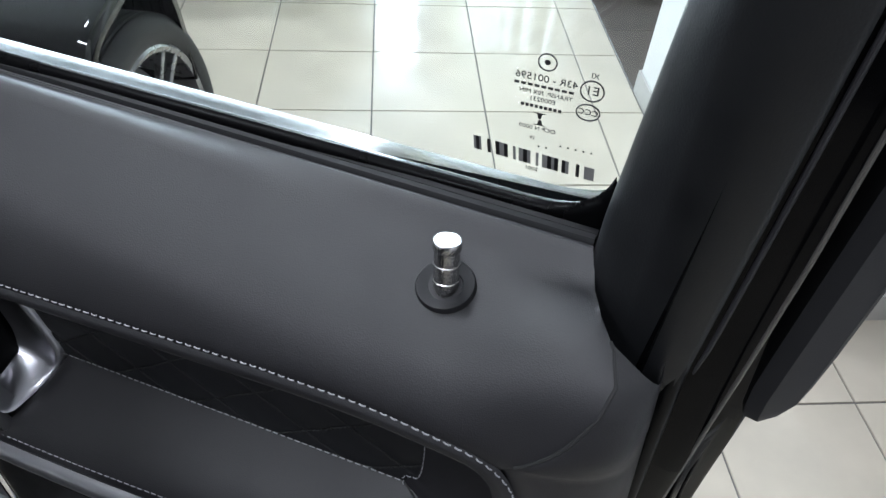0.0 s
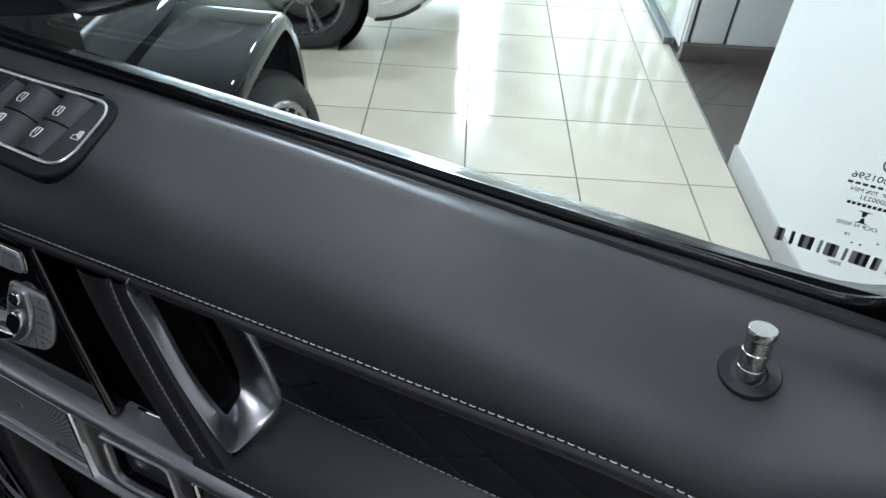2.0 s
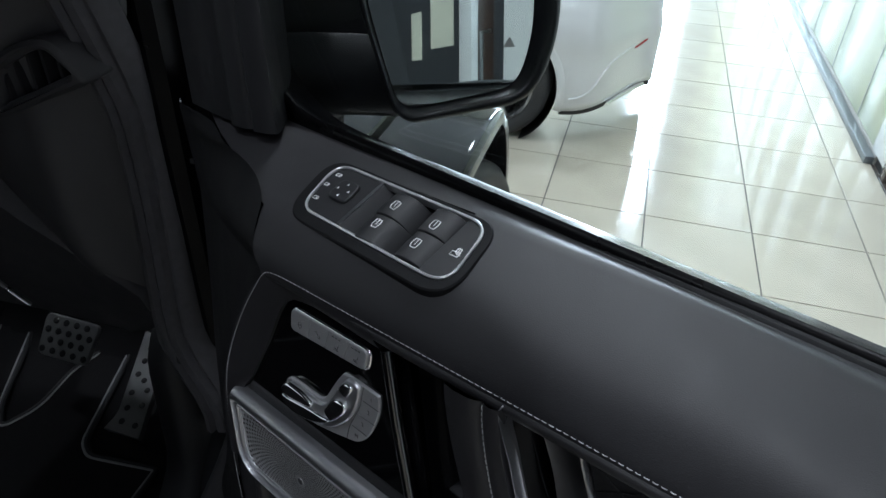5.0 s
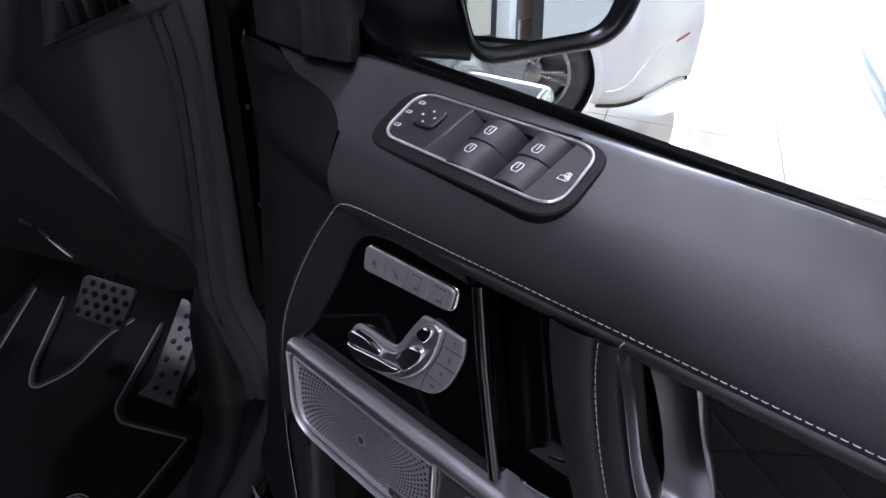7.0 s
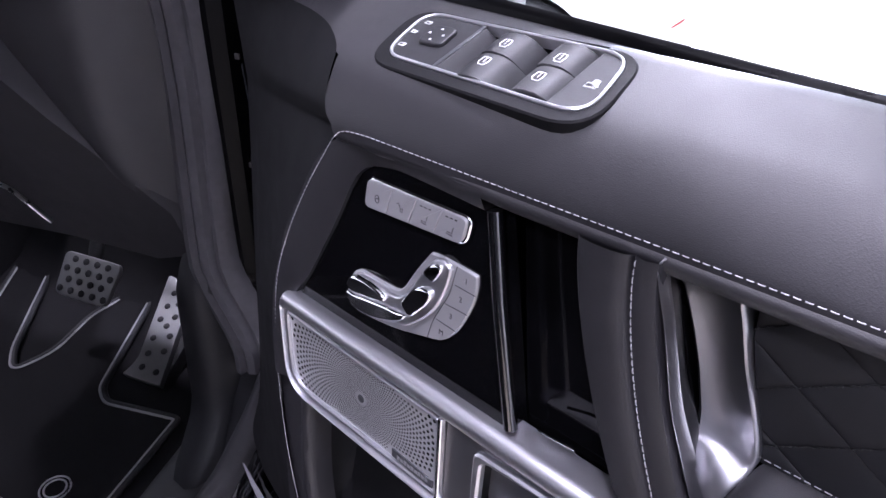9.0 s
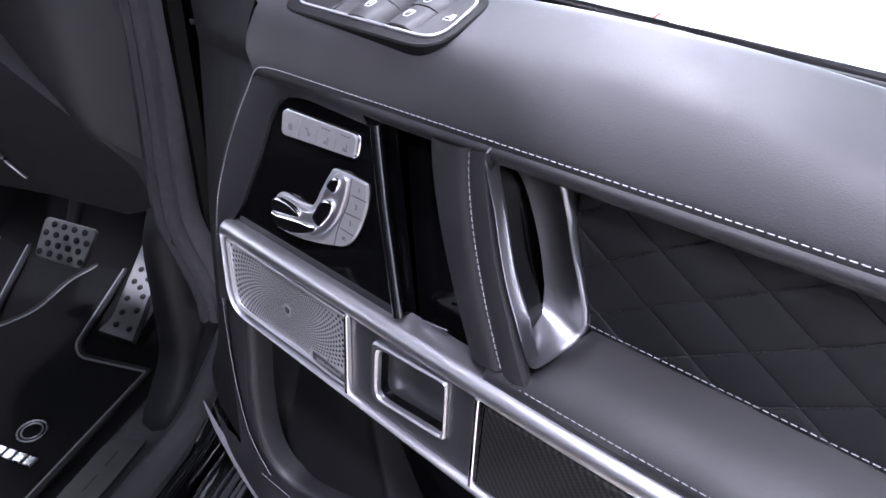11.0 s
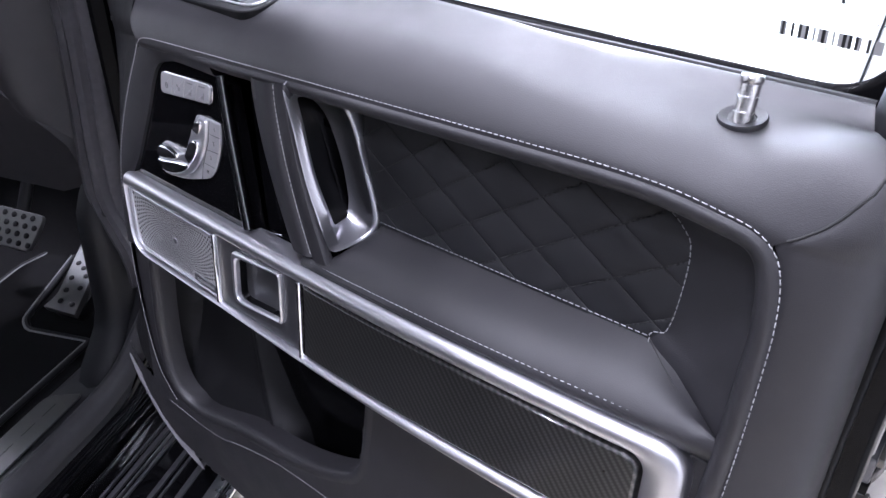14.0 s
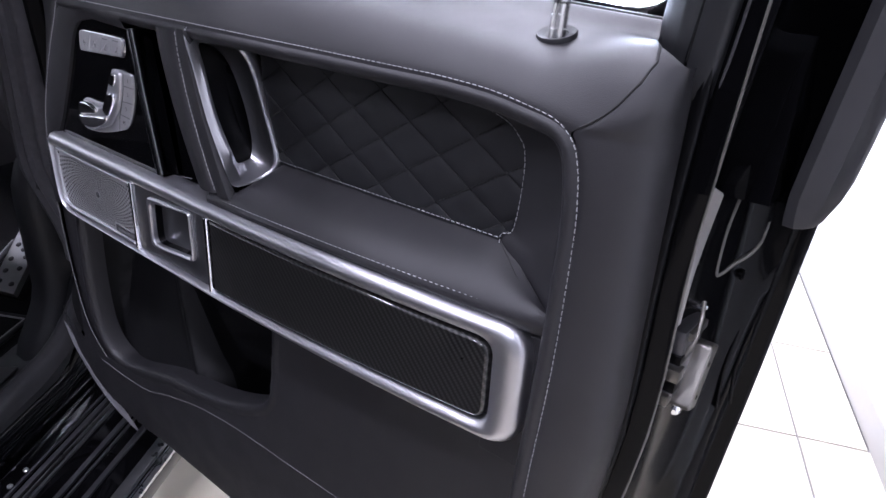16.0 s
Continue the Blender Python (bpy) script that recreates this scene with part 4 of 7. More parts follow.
sp_out = rounded([(-0.8025, -0.4335, 0.006), (-0.6015, -0.4365, 0.003), (-0.601, -0.5172, 0.003), (-0.7985, -0.5165, 0.028)], 0.01, 8)
sp = part("speaker_cover", plate(inset(sp_out, 0.002), FACE + 0.0025, 0.008, 0.0008), SPEAKER, trim, "pierced silver loudspeaker cover")
part("speaker_rim", frame_ring(sp_out, inset(sp_out, 0.0035), FACE - 0.0005, 0.012, 0.0012), CHROME, sp)
bm = bmesh.new()
turned(bm, [(0.004, 0), (0.004, 0.001), (0.0034, 0.0014), (0.0012, 0.0016)], pose(-0.6963, FACE + 0.0028, -0.4757, 90, 0, 0), 24)
part("speaker_boss", bm, GREYMETAL, sp)
# holes in rings that open out from the middle, each ring half a step on from the last
bm = bmesh.new()
field = inset(sp_out, 0.0065)
r, k = 0.0075, 0
while r < 0.125:
    for i in range(92):
        a = math.tau * (i + 0.5 * (k % 2)) / 92
        x, z = -0.6963 + r * math.cos(a), -0.4757 + r * math.sin(a)
        if inside((x, z), field) and not (x > -0.66 and z < -0.5015):
            h = r * math.tau / 92 * 0.29
            f = [bm.verts.new((x + h * math.cos(b * math.tau / 6), FACE + 0.0022, z + h * math.sin(b * math.tau / 6))) for b in range(6)]
            bm.faces.new(f)
    r *= 1.059
    k += 1
tagged(part("pierced_hole", bm, BLACKTRIM, sp, "black holes in spreading rings"), kind="stuff")
bm = plate(rounded([(-0.655, -0.503), (-0.606, -0.505), (-0.606, -0.514), (-0.655, -0.512)], 0.001), FACE + 0.0012, 0.003, 0.0004)
part("badge_plate", bm, GREYMETAL, sp, "small dark maker's badge")
bm = bmesh.new()
for i in range(9):
    box(bm, (-0.648 + 0.0042 * i, FACE + 0.0008, -0.5105), (-0.645 + 0.0042 * i, FACE + 0.0014, -0.5065 - 0.0008 * (i % 2)))
part("badge_mark", bm, SILVER, sp)
for x, zt, zb in ((-0.5985, -0.433, -0.5195), (-0.4445, -0.4335, -0.5215)):
    bm = plate(rounded([(x - 0.0022, zt), (x + 0.0022, zt), (x + 0.0032, zb), (x - 0.0012, zb)], 0.001), FACE - 0.0035, 0.02, 0.001)
    part("chrome_divider", bm, BRIGHT, trim, "bright chrome divider")

su_out = rounded([(-0.5955, -0.4335), (-0.447, -0.4345), (-0.447, -0.5195), (-0.5955, -0.5185)], 0.002, 6)
su_in = rounded([(-0.557, -0.4475, 0.008), (-0.4785, -0.4400, 0.006), (-0.4775, -0.4930, 0.008), (-0.558, -0.4995, 0.012)], 0.006, 6)
surround = part("button_surround", frame_ring(su_out, su_in, FACE + 0.002, 0.01, 0.001), GREYMETAL, trim, "dark satin metal surround")
bz_out = inset(su_in, -0.006)
part("button_bezel", frame_ring(rounded([(-0.5650, -0.4415, 0.009), (-0.4755, -0.4375, 0.005), (-0.4745, -0.4960, 0.006), (-0.565, -0.506, 0.013)], 0.006, 6), su_in, FACE - 0.0025, 0.01, 0.0018), CHROME, surround, "satin chrome bezel")
bm = bmesh.new()
rings(bm, [[(p.x, FACE + 0.004, p.y) for p in su_in], [(p.x, FACE + 0.034, p.y) for p in inset(su_in, 0.002)]], False, True)
part("button_well", bm, BLACKTRIM, surround, "glossy black finger well")

cb = rounded([(-0.4405, -0.4355, 0.002), (-0.0885, -0.4425, 0.014), (-0.0875, -0.5165, 0.014), (-0.4415, -0.5185, 0.002)], 0.01, 8)
carbon = part("carbon_panel", plate(cb, FACE - 0.001, 0.012, 0.003), CARBON, door, "glossy black carbon fibre trim panel")

# ---- switch panel in the shoulder ----
sw_in = inset(sw_mid, 0.0022)
panel = part("window_switch_panel", rim(sw_out, inset(sw_mid, 0.001), SW, -0.012, 0.0008, 0.0012), MATT, door, "black switch panel with chrome rim")
part("chrome_rim", rim(sw_mid, sw_in, SW, -0.006, 0.0028, 0.0009), RINGSILVER, panel, "bright chrome rim")
left = rounded([(-0.0965, 0.0355, 0.021), (-0.037, 0.0335, 0.002), (-0.0345, -0.0235, 0.002), (-0.085, -0.0215, 0.016)], 0.01, 6)
part("mirror_switch_plate", lid(left, SW, -0.01, 0.0006, 0.0006), PLASTIC, panel)
part("pit", lid(inset(sw_mid, 0.001), SW, -0.018, -0.0125, 0.0004), PLASTIC, panel, "recessed floor of the switches")
right = rounded([(0.0625, 0.0305, 0.002), (0.081, 0.0295, 0.017), (0.0895, -0.0315, 0.02), (0.0605, -0.032, 0.002)], 0.01, 6)
part("rear_lock_button", lid(right, SW, -0.012, 0.0006, 0.0008), PLASTIC, panel)
bm = bmesh.new()
box(bm, (-0.0378, -0.023, -0.008), (-0.0345, 0.0335, 0.0012), 0.0004, SW)
part("divider", bm, GREYMETAL, panel)
joy = rounded([(-0.0735, 0.021), (-0.05, 0.021), (-0.0475, -0.003), (-0.0725, -0.003)], 0.007, 5)
joystick = part("mirror_joystick", lid(joy, SW, 0.0, 0.0034, 0.0016), PLASTIC, panel)
RAMP = [(-0.034, 0.0006), (-0.033, 0.0), (-0.027, -0.005), (-0.019, -0.012)]
bm = bmesh.new()
rings(bm, [[SW @ Vector((u, v, h)) for u, h in RAMP] for v in (-0.0255, 0.031)], False, False, close=False)
part("ramp", bm, PLASTIC, panel)
ROCK = [(-0.017, -0.014), (-0.0165, -0.003), (-0.0145, 0.0018), (-0.0105, 0.0036), (-0.004, 0.0042), (0.004, 0.0036), (0.0105, 0.0012), (0.017, -0.004), (0.0225, -0.0095), (0.0245, -0.014)]
for du in (0.0025, 0.0485):
    for v0, v1 in ((-0.0275, 0.0008), (0.0018, 0.0285)):
        bm = bmesh.new()
        sk = -0.05 * (v0 - 0.0)
        loops = []
        for v, cut in ((v0, 0.0008), (v0 + 0.0006, 0.0), ((v0 + v1) / 2, -0.0004), (v1 - 0.0006, 0.0), (v1, 0.0008)):
            loops.append([SW @ Vector((u + du - (0.0 if v0 < 0 else 0.002), v, h - cut)) for u, h in ROCK])
        vs = rings(bm, loops, True, True, close=True)
        part("window_switch", bm, PLASTIC, panel)


def icon(bm, u, v, h, kind, s=1.0):
    def at(a, b):
        return SW @ Vector((u + a * s, v + b * s, h))
    if kind == "window":
        tube(bm, [at(-0.0022, 0.0032), at(-0.0026, -0.001), at(-0.0012, -0.0034), at(0.0024, -0.0034), at(0.003, 0.0), at(0.0026, 0.0034)], 0.00045, 5)
        tube(bm, [at(0.0002, 0.0036), at(0.0004, -0.0012)], 0.0004, 5)
        tube(bm, [at(-0.0022, 0.0034), at(0.0002, 0.0038), at(0.0026, 0.0034)], 0.00035, 5)
    elif kind == "arrow":
        rings(bm, [[at(0, 0.0013), at(-0.0013, -0.0009), at(0.0013, -0.0009)], [at(0, 0.0013) + Vector((0, 0, 0.0002)), at(-0.0013, -0.0009) + Vector((0, 0, 0.0002)), at(0.0013, -0.0009) + Vector((0, 0, 0.0002))]])
    else:
        tube(bm, [at(-0.003, -0.0016), at(-0.003, 0.0016), at(0.003, 0.002), at(0.003, -0.0016)], 0.0004, 5, closed=True)
        tube(bm, [at(0.001, 0.0), at(0.004, 0.0)], 0.0004, 5)


for u, v, h, k, s in ((-0.0022, 0.0136, 0.0043, "window", 1.25), (-0.0016, -0.0095, 0.0044, "window", 1.25), (0.0438, 0.0104, 0.0043, "window", 1.25), (0.0437, -0.012, 0.0044, "window", 1.25), (0.076, -0.0045, 0.001, "lock", 1.25), (0.077, -0.001, 0.001, "window", 0.7),
                      (-0.082, -0.0078, 0.001, "lock", 0.9), (-0.086, 0.0095, 0.001, "lock", 0.8), (-0.0842, 0.0235, 0.001, "lock", 0.9), (-0.068, 0.009, 0.0036, "arrow", 1), (-0.0615, 0.0155, 0.0036, "arrow", 1), (-0.0545, 0.0085, 0.0036, "arrow", 1), (-0.061, 0.0015, 0.0036, "arrow", 1)):
    bm = bmesh.new()
    icon(bm, u, v, h, k, s)
    part("switch_symbol", bm, WHITEPRINT, panel, "white printed symbol")

# ---- seat memory strip and seat-shaped adjuster ----
KEYFACE = FACE + 0.0075
strip_l = rounded([(-0.7005, -0.2965, 0.008), (-0.6945, -0.2695, 0.008), (-0.5905, -0.2685, 0.009), (-0.5955, -0.2915, 0.009)], 0.008, 6)
strip = part("seat_button_strip", plate(strip_l, KEYFACE + 0.002, 0.012, 0.0016), BRIGHT, gloss_panel, "silver strip of four seat buttons")
cuts = [(-0.698, -0.694), (-0.6735, -0.666), (-0.6495, -0.6415), (-0.6245, -0.617), (-0.5985, -0.5945)]
for i in range(4):
    (b0, t0), (b1, t1) = cuts[i], cuts[i + 1]
    r0, r1 = (0.006 if i == 0 else 0.0006), (0.006 if i == 3 else 0.0006)
    lp = rounded([(b0 + 0.0004, -0.2948 + 0.0012 * i, r0), (t0 + 0.0004, -0.2712 + 0.0002 * i, r0), (t1 - 0.0003, -0.2710 + 0.0002 * i, r1), (b1 - 0.0003, -0.2936 + 0.0012 * i, r1)], 0.001, 4)
    key = part("seat_button", plate(lp, KEYFACE + 0.0002, 0.004, 0.0005), SILVER, strip)
    bm = bmesh.new()
    cx, cz = (b0 + b1 + t0 + t1) / 4, -0.2845 + 0.0005 * i
    yy = KEYFACE + 0.0001
    if i == 0:
        tube(bm, [(cx + 0.0022 * math.cos(a), yy, cz + 0.0032 * math.sin(a)) for a in [k * math.tau / 12 for k in range(12)]], 0.0003, 4, closed=True)
        tube(bm, [(cx - 0.002, yy, cz), (cx + 0.002, yy, cz + 0.0005)], 0.0003, 4)
    elif i == 1:
        tube(bm, [(cx - 0.004, yy, cz + 0.003), (cx - 0.002, yy, cz + 0.004), (cx, yy, cz), (cx + 0.002, yy, cz + 0.001), (cx + 0.002, yy, cz - 0.002), (cx - 0.0005, yy, cz - 0.002), (cx, yy, cz)], 0.0003, 4)
    else:
        tube(bm, [(cx + 0.0025, yy, cz + 0.0025), (cx + 0.0012, yy, cz - 0.002), (cx - 0.003, yy, cz - 0.0018), (cx - 0.0035, yy, cz - 0.0035), (cx + 0.002, yy, cz - 0.0035)], 0.0003, 4)
        for k in range(3):
            box(bm, (cx - 0.005 + 0.0042 * k, yy - 0.0002, cz + 0.0085), (cx - 0.0028 + 0.0042 * k, yy + 0.0003, cz + 0.0093))
    part("symbol", bm, BLACKPRINT, key, "dark printed symbol")

base_l = [Vector(p) for p in ((-0.6261, -0.3785), (-0.6100, -0.3725), (-0.5970, -0.3585), (-0.5865, -0.3363), (-0.5825, -0.3211), (-0.5825, -0.3098), (-0.5875, -0.3072), (-0.6215, -0.3062), (-0.6295, -0.3115), (-0.6430, -0.3310), (-0.6540, -0.3480), (-0.6660, -0.3525), (-0.6953, -0.3518), (-0.7065, -0.3540), (-0.7140, -0.3625), (-0.7190, -0.3830), (-0.7105, -0.3925), (-0.6681, -0.3890))]
base_l = [Vector((p.x, p.y)) for p in smooth_path([(p.x, p.y, 0) for p in base_l], 3, True)]
base_part = part("seat_adjuster", plate(base_l, KEYFACE + 0.0005, 0.014, 0.0012), SILVER, gloss_panel, "silver seat-shaped adjuster with memory keys")
# raised seat: cushion, front roll, backrest and headrest, each a small rounded body


def pad(name, loop, y, thick, mat, bevel, label=""):
    lp = [Vector((p.x, p.y)) for p in smooth_path([(x, z, 0) for x, z in loop], 4, True)]
    return part(name, plate(lp, y, thick, bevel), mat, base_part, label)


pad("seat_surround", [(-0.6195, -0.3085), (-0.607, -0.3075), (-0.6035, -0.313), (-0.6095, -0.334), (-0.622, -0.355), (-0.641, -0.373), (-0.655, -0.3795), (-0.688, -0.3885), (-0.709, -0.388), (-0.7155, -0.378), (-0.711, -0.3625), (-0.703, -0.356), (-0.69, -0.3545), (-0.666, -0.3565), (-0.651, -0.352), (-0.637, -0.333)], KEYFACE - 0.003, 0.006, CHROME, 0.0016)
pad("seat_cushion", [(-0.7125, -0.366), (-0.7085, -0.3585), (-0.700, -0.3555), (-0.684, -0.3555), (-0.6685, -0.3595), (-0.669, -0.3645), (-0.678, -0.367), (-0.695, -0.370), (-0.708, -0.3715)], KEYFACE - 0.0066, 0.0066, BRIGHT, 0.0017)
pad("seat_roll", [(-0.7145, -0.3745), (-0.703, -0.3735), (-0.685, -0.3705), (-0.668, -0.368), (-0.655, -0.367), (-0.6445, -0.3655), (-0.650, -0.373), (-0.668, -0.3815), (-0.69, -0.387), (-0.7085, -0.3855)], KEYFACE - 0.0056, 0.0056, BRIGHT, 0.0017)
pad("seat_backrest", [(-0.6485, -0.357), (-0.6455, -0.350), (-0.638, -0.340), (-0.630, -0.3345), (-0.6215, -0.3335), (-0.6185, -0.3375), (-0.6225, -0.346), (-0.6305, -0.3555), (-0.6395, -0.3635)], KEYFACE - 0.0066, 0.0066, BRIGHT, 0.0017)
pad("seat_headrest", [(-0.6275, -0.3225), (-0.6245, -0.316), (-0.617, -0.3105), (-0.611, -0.3105), (-0.6105, -0.3145), (-0.6145, -0.3215), (-0.6195, -0.3255)], KEYFACE - 0.0056, 0.0056, BRIGHT, 0.0015)
for (a, b) in (((-0.6014, -0.3222), (-0.5829, -0.3229)), ((-0.6093, -0.3409), (-0.5890, -0.3407)), ((-0.6173, -0.3576), (-0.5985, -0.3589))):
    bm = bmesh.new()
    tube(bm, [(a[0], KEYFACE + 0.0004, a[1]), (b[0], KEYFACE + 0.0004, b[1])], 0.00035, 5)
    part("key_joint", bm, BLACKPRINT, base_part)
bm = bmesh.new()
tube(bm, smooth_path([(x, KEYFACE + 0.0004, z) for x, z in ((-0.6255, -0.378), (-0.6211, -0.3619), (-0.6135, -0.3461), (-0.6062, -0.3311), (-0.6020, -0.3136), (-0.6005, -0.3075))], 5), 0.00035, 5)
part("key_joint", bm, BLACKPRINT, base_part)


def lettering(name, words, m, size, mat, parent, mirror=False, label=""):
    """Letters of the built-in font as a thin mesh on the plane of m."""
    data = bpy.data.curves.new(name, "FONT")
    data.body, data.size, data.extrude, data.align_x, data.align_y = words, size, 0.00008, "CENTER", "CENTER"
    temp = bpy.data.objects.new(name, data)
    scene.collection.objects.link(temp)
    me = bpy.data.meshes.new_from_object(temp.evaluated_get(bpy.context.evaluated_depsgraph_get()))
    bpy.data.objects.remove(temp)
    bpy.data.curves.remove(data)
    me.transform(m @ (Matrix.Diagonal((-1, 1, 1, 1)) if mirror else Matrix()))
    if mirror:
        me.flip_normals()
    me.name = name
    me.materials.clear()
    me.materials.append(mat)
    ob = new(name, me)
    ob.parent = parent
    if label:
        ob["label"] = label
    return ob


for words, x, z in (("1", -0.5915, -0.3155), ("2", -0.5955, -0.3315), ("3", -0.6035, -0.349), ("M", -0.612, -0.3665)):
    lettering("key_number", words, pose(x, KEYFACE + 0.0002, z, 90, 0, 0), 0.006, BLACKPRINT, base_part)

# ---- lock pin ----
PIN = pose(-0.0918, 0.2235, -0.2115, -4, 0, 0)
bm = bmesh.new()
turned(bm, [(0.0147, -0.004), (0.0147, 0.0012), (0.014, 0.0022), (0.0085, 0.0008), (0.0075, -0.0012), (0.0072, -0.006)], PIN @ pose(0, 0, 0.0006, 22, 0, 0), 48)
pin = part("lock_pin", bm, PLASTIC, door, "satin metal door lock pin in a black collar")
bm = bmesh.new()
prof = [(0.0061, -0.006), (0.0061, 0.0035), (0.0064, 0.0038), (0.0064, 0.0048), (0.0060, 0.0052), (0.0060, 0.0128), (0.0064, 0.0131), (0.0064, 0.0141), (0.0060, 0.0145), (0.0060, 0.0215), (0.0063, 0.0218), (0.0068, 0.0226), (0.0068, 0.0262), (0.0064, 0.0268), (0.004, 0.0268), (0.0001, 0.0268)]
turned(bm, prof, PIN, 36)
KNURL = material("knurled_metal", (0.62, 0.61, 0.6), 0.26, metal=1.0, grain=90, vary=0.05, bump=0.2, bump_scale=1300, cells=True)
part("pin_knob", bm, KNURL, pin, "knurled bright metal knob")

# ---- glass and its frame ----
GLASSM = Matrix.Translation((-0.09, 0.277, -0.161)) @ Matrix(((1, 0, 0, 0), (0, -0.2425, -0.9701, 0), (0, 0.9701, -0.2425, 0), (0, 0, 0, 1)))
g_loop = rounded([(-0.764, 0.0235, 0.085), (0.0597, -0.035, 0.04), (0.136, 0.5, 0.03), (-0.745, 0.55, 0.05)], 0.04, 8)
bm = bmesh.new()
rings(bm, [[GLASSM @ Vector((p.x, p.y, h)) for p in inset(g_loop, -0.012)] for h in (-0.002, 0.002)])
pane = part("window_pane", bm, GLASS, door, "clear side window glass with printed marks")
pane.visible_shadow = False
bm = bmesh.new()
rings(bm, [[GLASSM @ Vector((p.x, p.y, h)) for p in lp] for lp, h in ((inset(g_loop, -0.03), -0.0025), (inset(g_loop, -0.009), -0.003), (inset(g_loop, -0.008), -0.004), (inset(g_loop, -0.0085), -0.009), (inset(g_loop, -0.0095), -0.0105), (inset(g_loop, -0.016), -0.014), (inset(g_loop, -0.03), -0.04))], False, False)
part("outer_window_rim", bm, RIMBLACK, door, "glossy black outer window rim")

# printed marks on the pane
def on_glass(u, v, turn=-3.5, h=0.0023):
    return GLASSM @ pose(u, v, h, 0, 0, turn)


bars = []
GREYPRINT = material("grey_print", (0.28, 0.28, 0.27), 0.6, grain=50, vary=0.03)
pattern = [(0.004, 1), (0.006, 2), (0.004, 1), (0.0105, 0), (0.006, 2), (0.009, 0), (0.007, 2), (0.008, 1), (0.007, 2), (0.009, 0), (0.005, 1), (0.005, 0), (0.008, 1), (0.007, 2), (0.006, 1), (0.009, 0), (0.005, 1), (0.006, 0), (0.009, 1), (0.007, 2), (0.005, 1), (0.007, 2), (0.006, 0), (0.006, 2), (0.006, 1), (0.012, 0), (0.006, 2), (0.008, 0), (0.017, 1)]
total = sum(w for w, _ in pattern)
pos = 0.0
for w, k in pattern:
    if k:
        a, b = pos / total, (pos + w) / total
        bm = bmesh.new()
        q = []
        for s, lo in ((a, True), (b, True), (b, False), (a, False)):
            uu = -0.0083 + 0.0595 * s
            vv = (-0.0038 - 0.006 * s) if lo else (0.005 - 0.0067 * s)
            q.append(GLASSM @ Vector((uu, vv, 0.0024)))
        bm.faces.new([bm.verts.new(p) for p in q])
        part("code_bar", bm, BLACKPRINT if k == 2 else GREYPRINT, pane)
    pos += w


def loop_mark(u, v, ru, rv, r=0.00035):
    bm = bmesh.new()
    tube(bm, [GLASSM @ Vector((u + ru * math.cos(k * math.tau / 28), v + rv * math.sin(k * math.tau / 28), 0.0024)) for k in range(28)], r, 4, closed=True)
    return part("ring_mark", bm, BLACKPRINT, pane)


loop_mark(0.0274, 0.0527, 0.0039, 0.0041)
loop_mark(0.0467, 0.0418, 0.0049, 0.0052)
loop_mark(0.0457, 0.0304, 0.0051, 0.0043)
bm = bmesh.new()
turned(bm, [(0.0013, 0), (0.0013, 0.0002)], on_glass(0.0274, 0.0527), 12)
part("plain_mark", bm, BLACKPRINT, pane)
for words, u, v, size in (("43R - 001596", 0.0270, 0.0440, 0.0050), ("E1", 0.0468, 0.0418, 0.0062), ("XI", 0.0474, 0.0494, 0.0036), ("TRANSP. 70% MIN", 0.0268, 0.0362, 0.0030), ("E000231", 0.0255, 0.0326, 0.0034), ("OCP N 0000", 0.0234, 0.0162, 0.0032), ("19", 0.0212, 0.0101, 0.0028), ("2001", 0.0208, -0.0097, 0.0034), ("CCC", 0.0457, 0.0304, 0.0042)):
    lettering("printed_mark", words, on_glass(u, v), size, BLACKPRINT, pane, mirror=True)
for u, v, w, h in ((0.0264, 0.0399, 0.0270, 0.0013), (0.0252, 0.0287, 0.0190, 0.0017)):
    bm = bmesh.new()
    for i in range(9):
        box(bm, (-w / 2 + w * i / 9, -h / 2, 0), (-w / 2 + w * (i + 0.72) / 9, h / 2, 0.0001), 0, on_glass(u, v))
    part("unread_line", bm, BLACKPRINT, pane)
for v, d in ((0.0245, 1), (0.019, -1)):
    bm = bmesh.new()
    rings(bm, [[on_glass(0.0245, v) @ Vector(p) for p in ((-0.0035, 0.0008 * d, h), (0.0035, 0.0008 * d, h), (0.0012, 0.0002 * d, h), (0.0006, -0.0024 * d, h), (-0.0006, -0.0024 * d, h), (-0.0012, 0.0002 * d, h))] for h in (0, 0.0001)])
    part("plain_mark", bm, BLACKPRINT, pane)
for i in range(7):
    bm = bmesh.new()
    x = 0.0243 + 0.0036 * i + (0.003 if i > 1 else 0)
    turned(bm, [(0.0005, 0), (0.0005, 0.0001)], on_glass(x, 0.0056 + (0.003 if i > 1 else 0) - 0.0002 * i), 8)
    part("dot_mark", bm, BLACKPRINT, pane)

# belt seals between the shoulder and the glass
bm = bmesh.new()
loops = []
for i in range(61):
    x = -0.90 + 0.868 * i / 60
    b = belt(x)
    loops.append([b + Vector((0, dy, dz)) for dy, dz in ((0.001, -0.012), (0.001, -0.002), (0.003, 0.001), (0.006, 0.0016), (0.008, -0.001), (0.0095, -0.004), (0.011, -0.0015), (0.014, -0.0008), (0.016, -0.004), (0.018, -0.02))])
rings(bm, loops, False, False, close=False)
part("belt_seal", bm, RUBBER, door, "ribbed black rubber window seal")

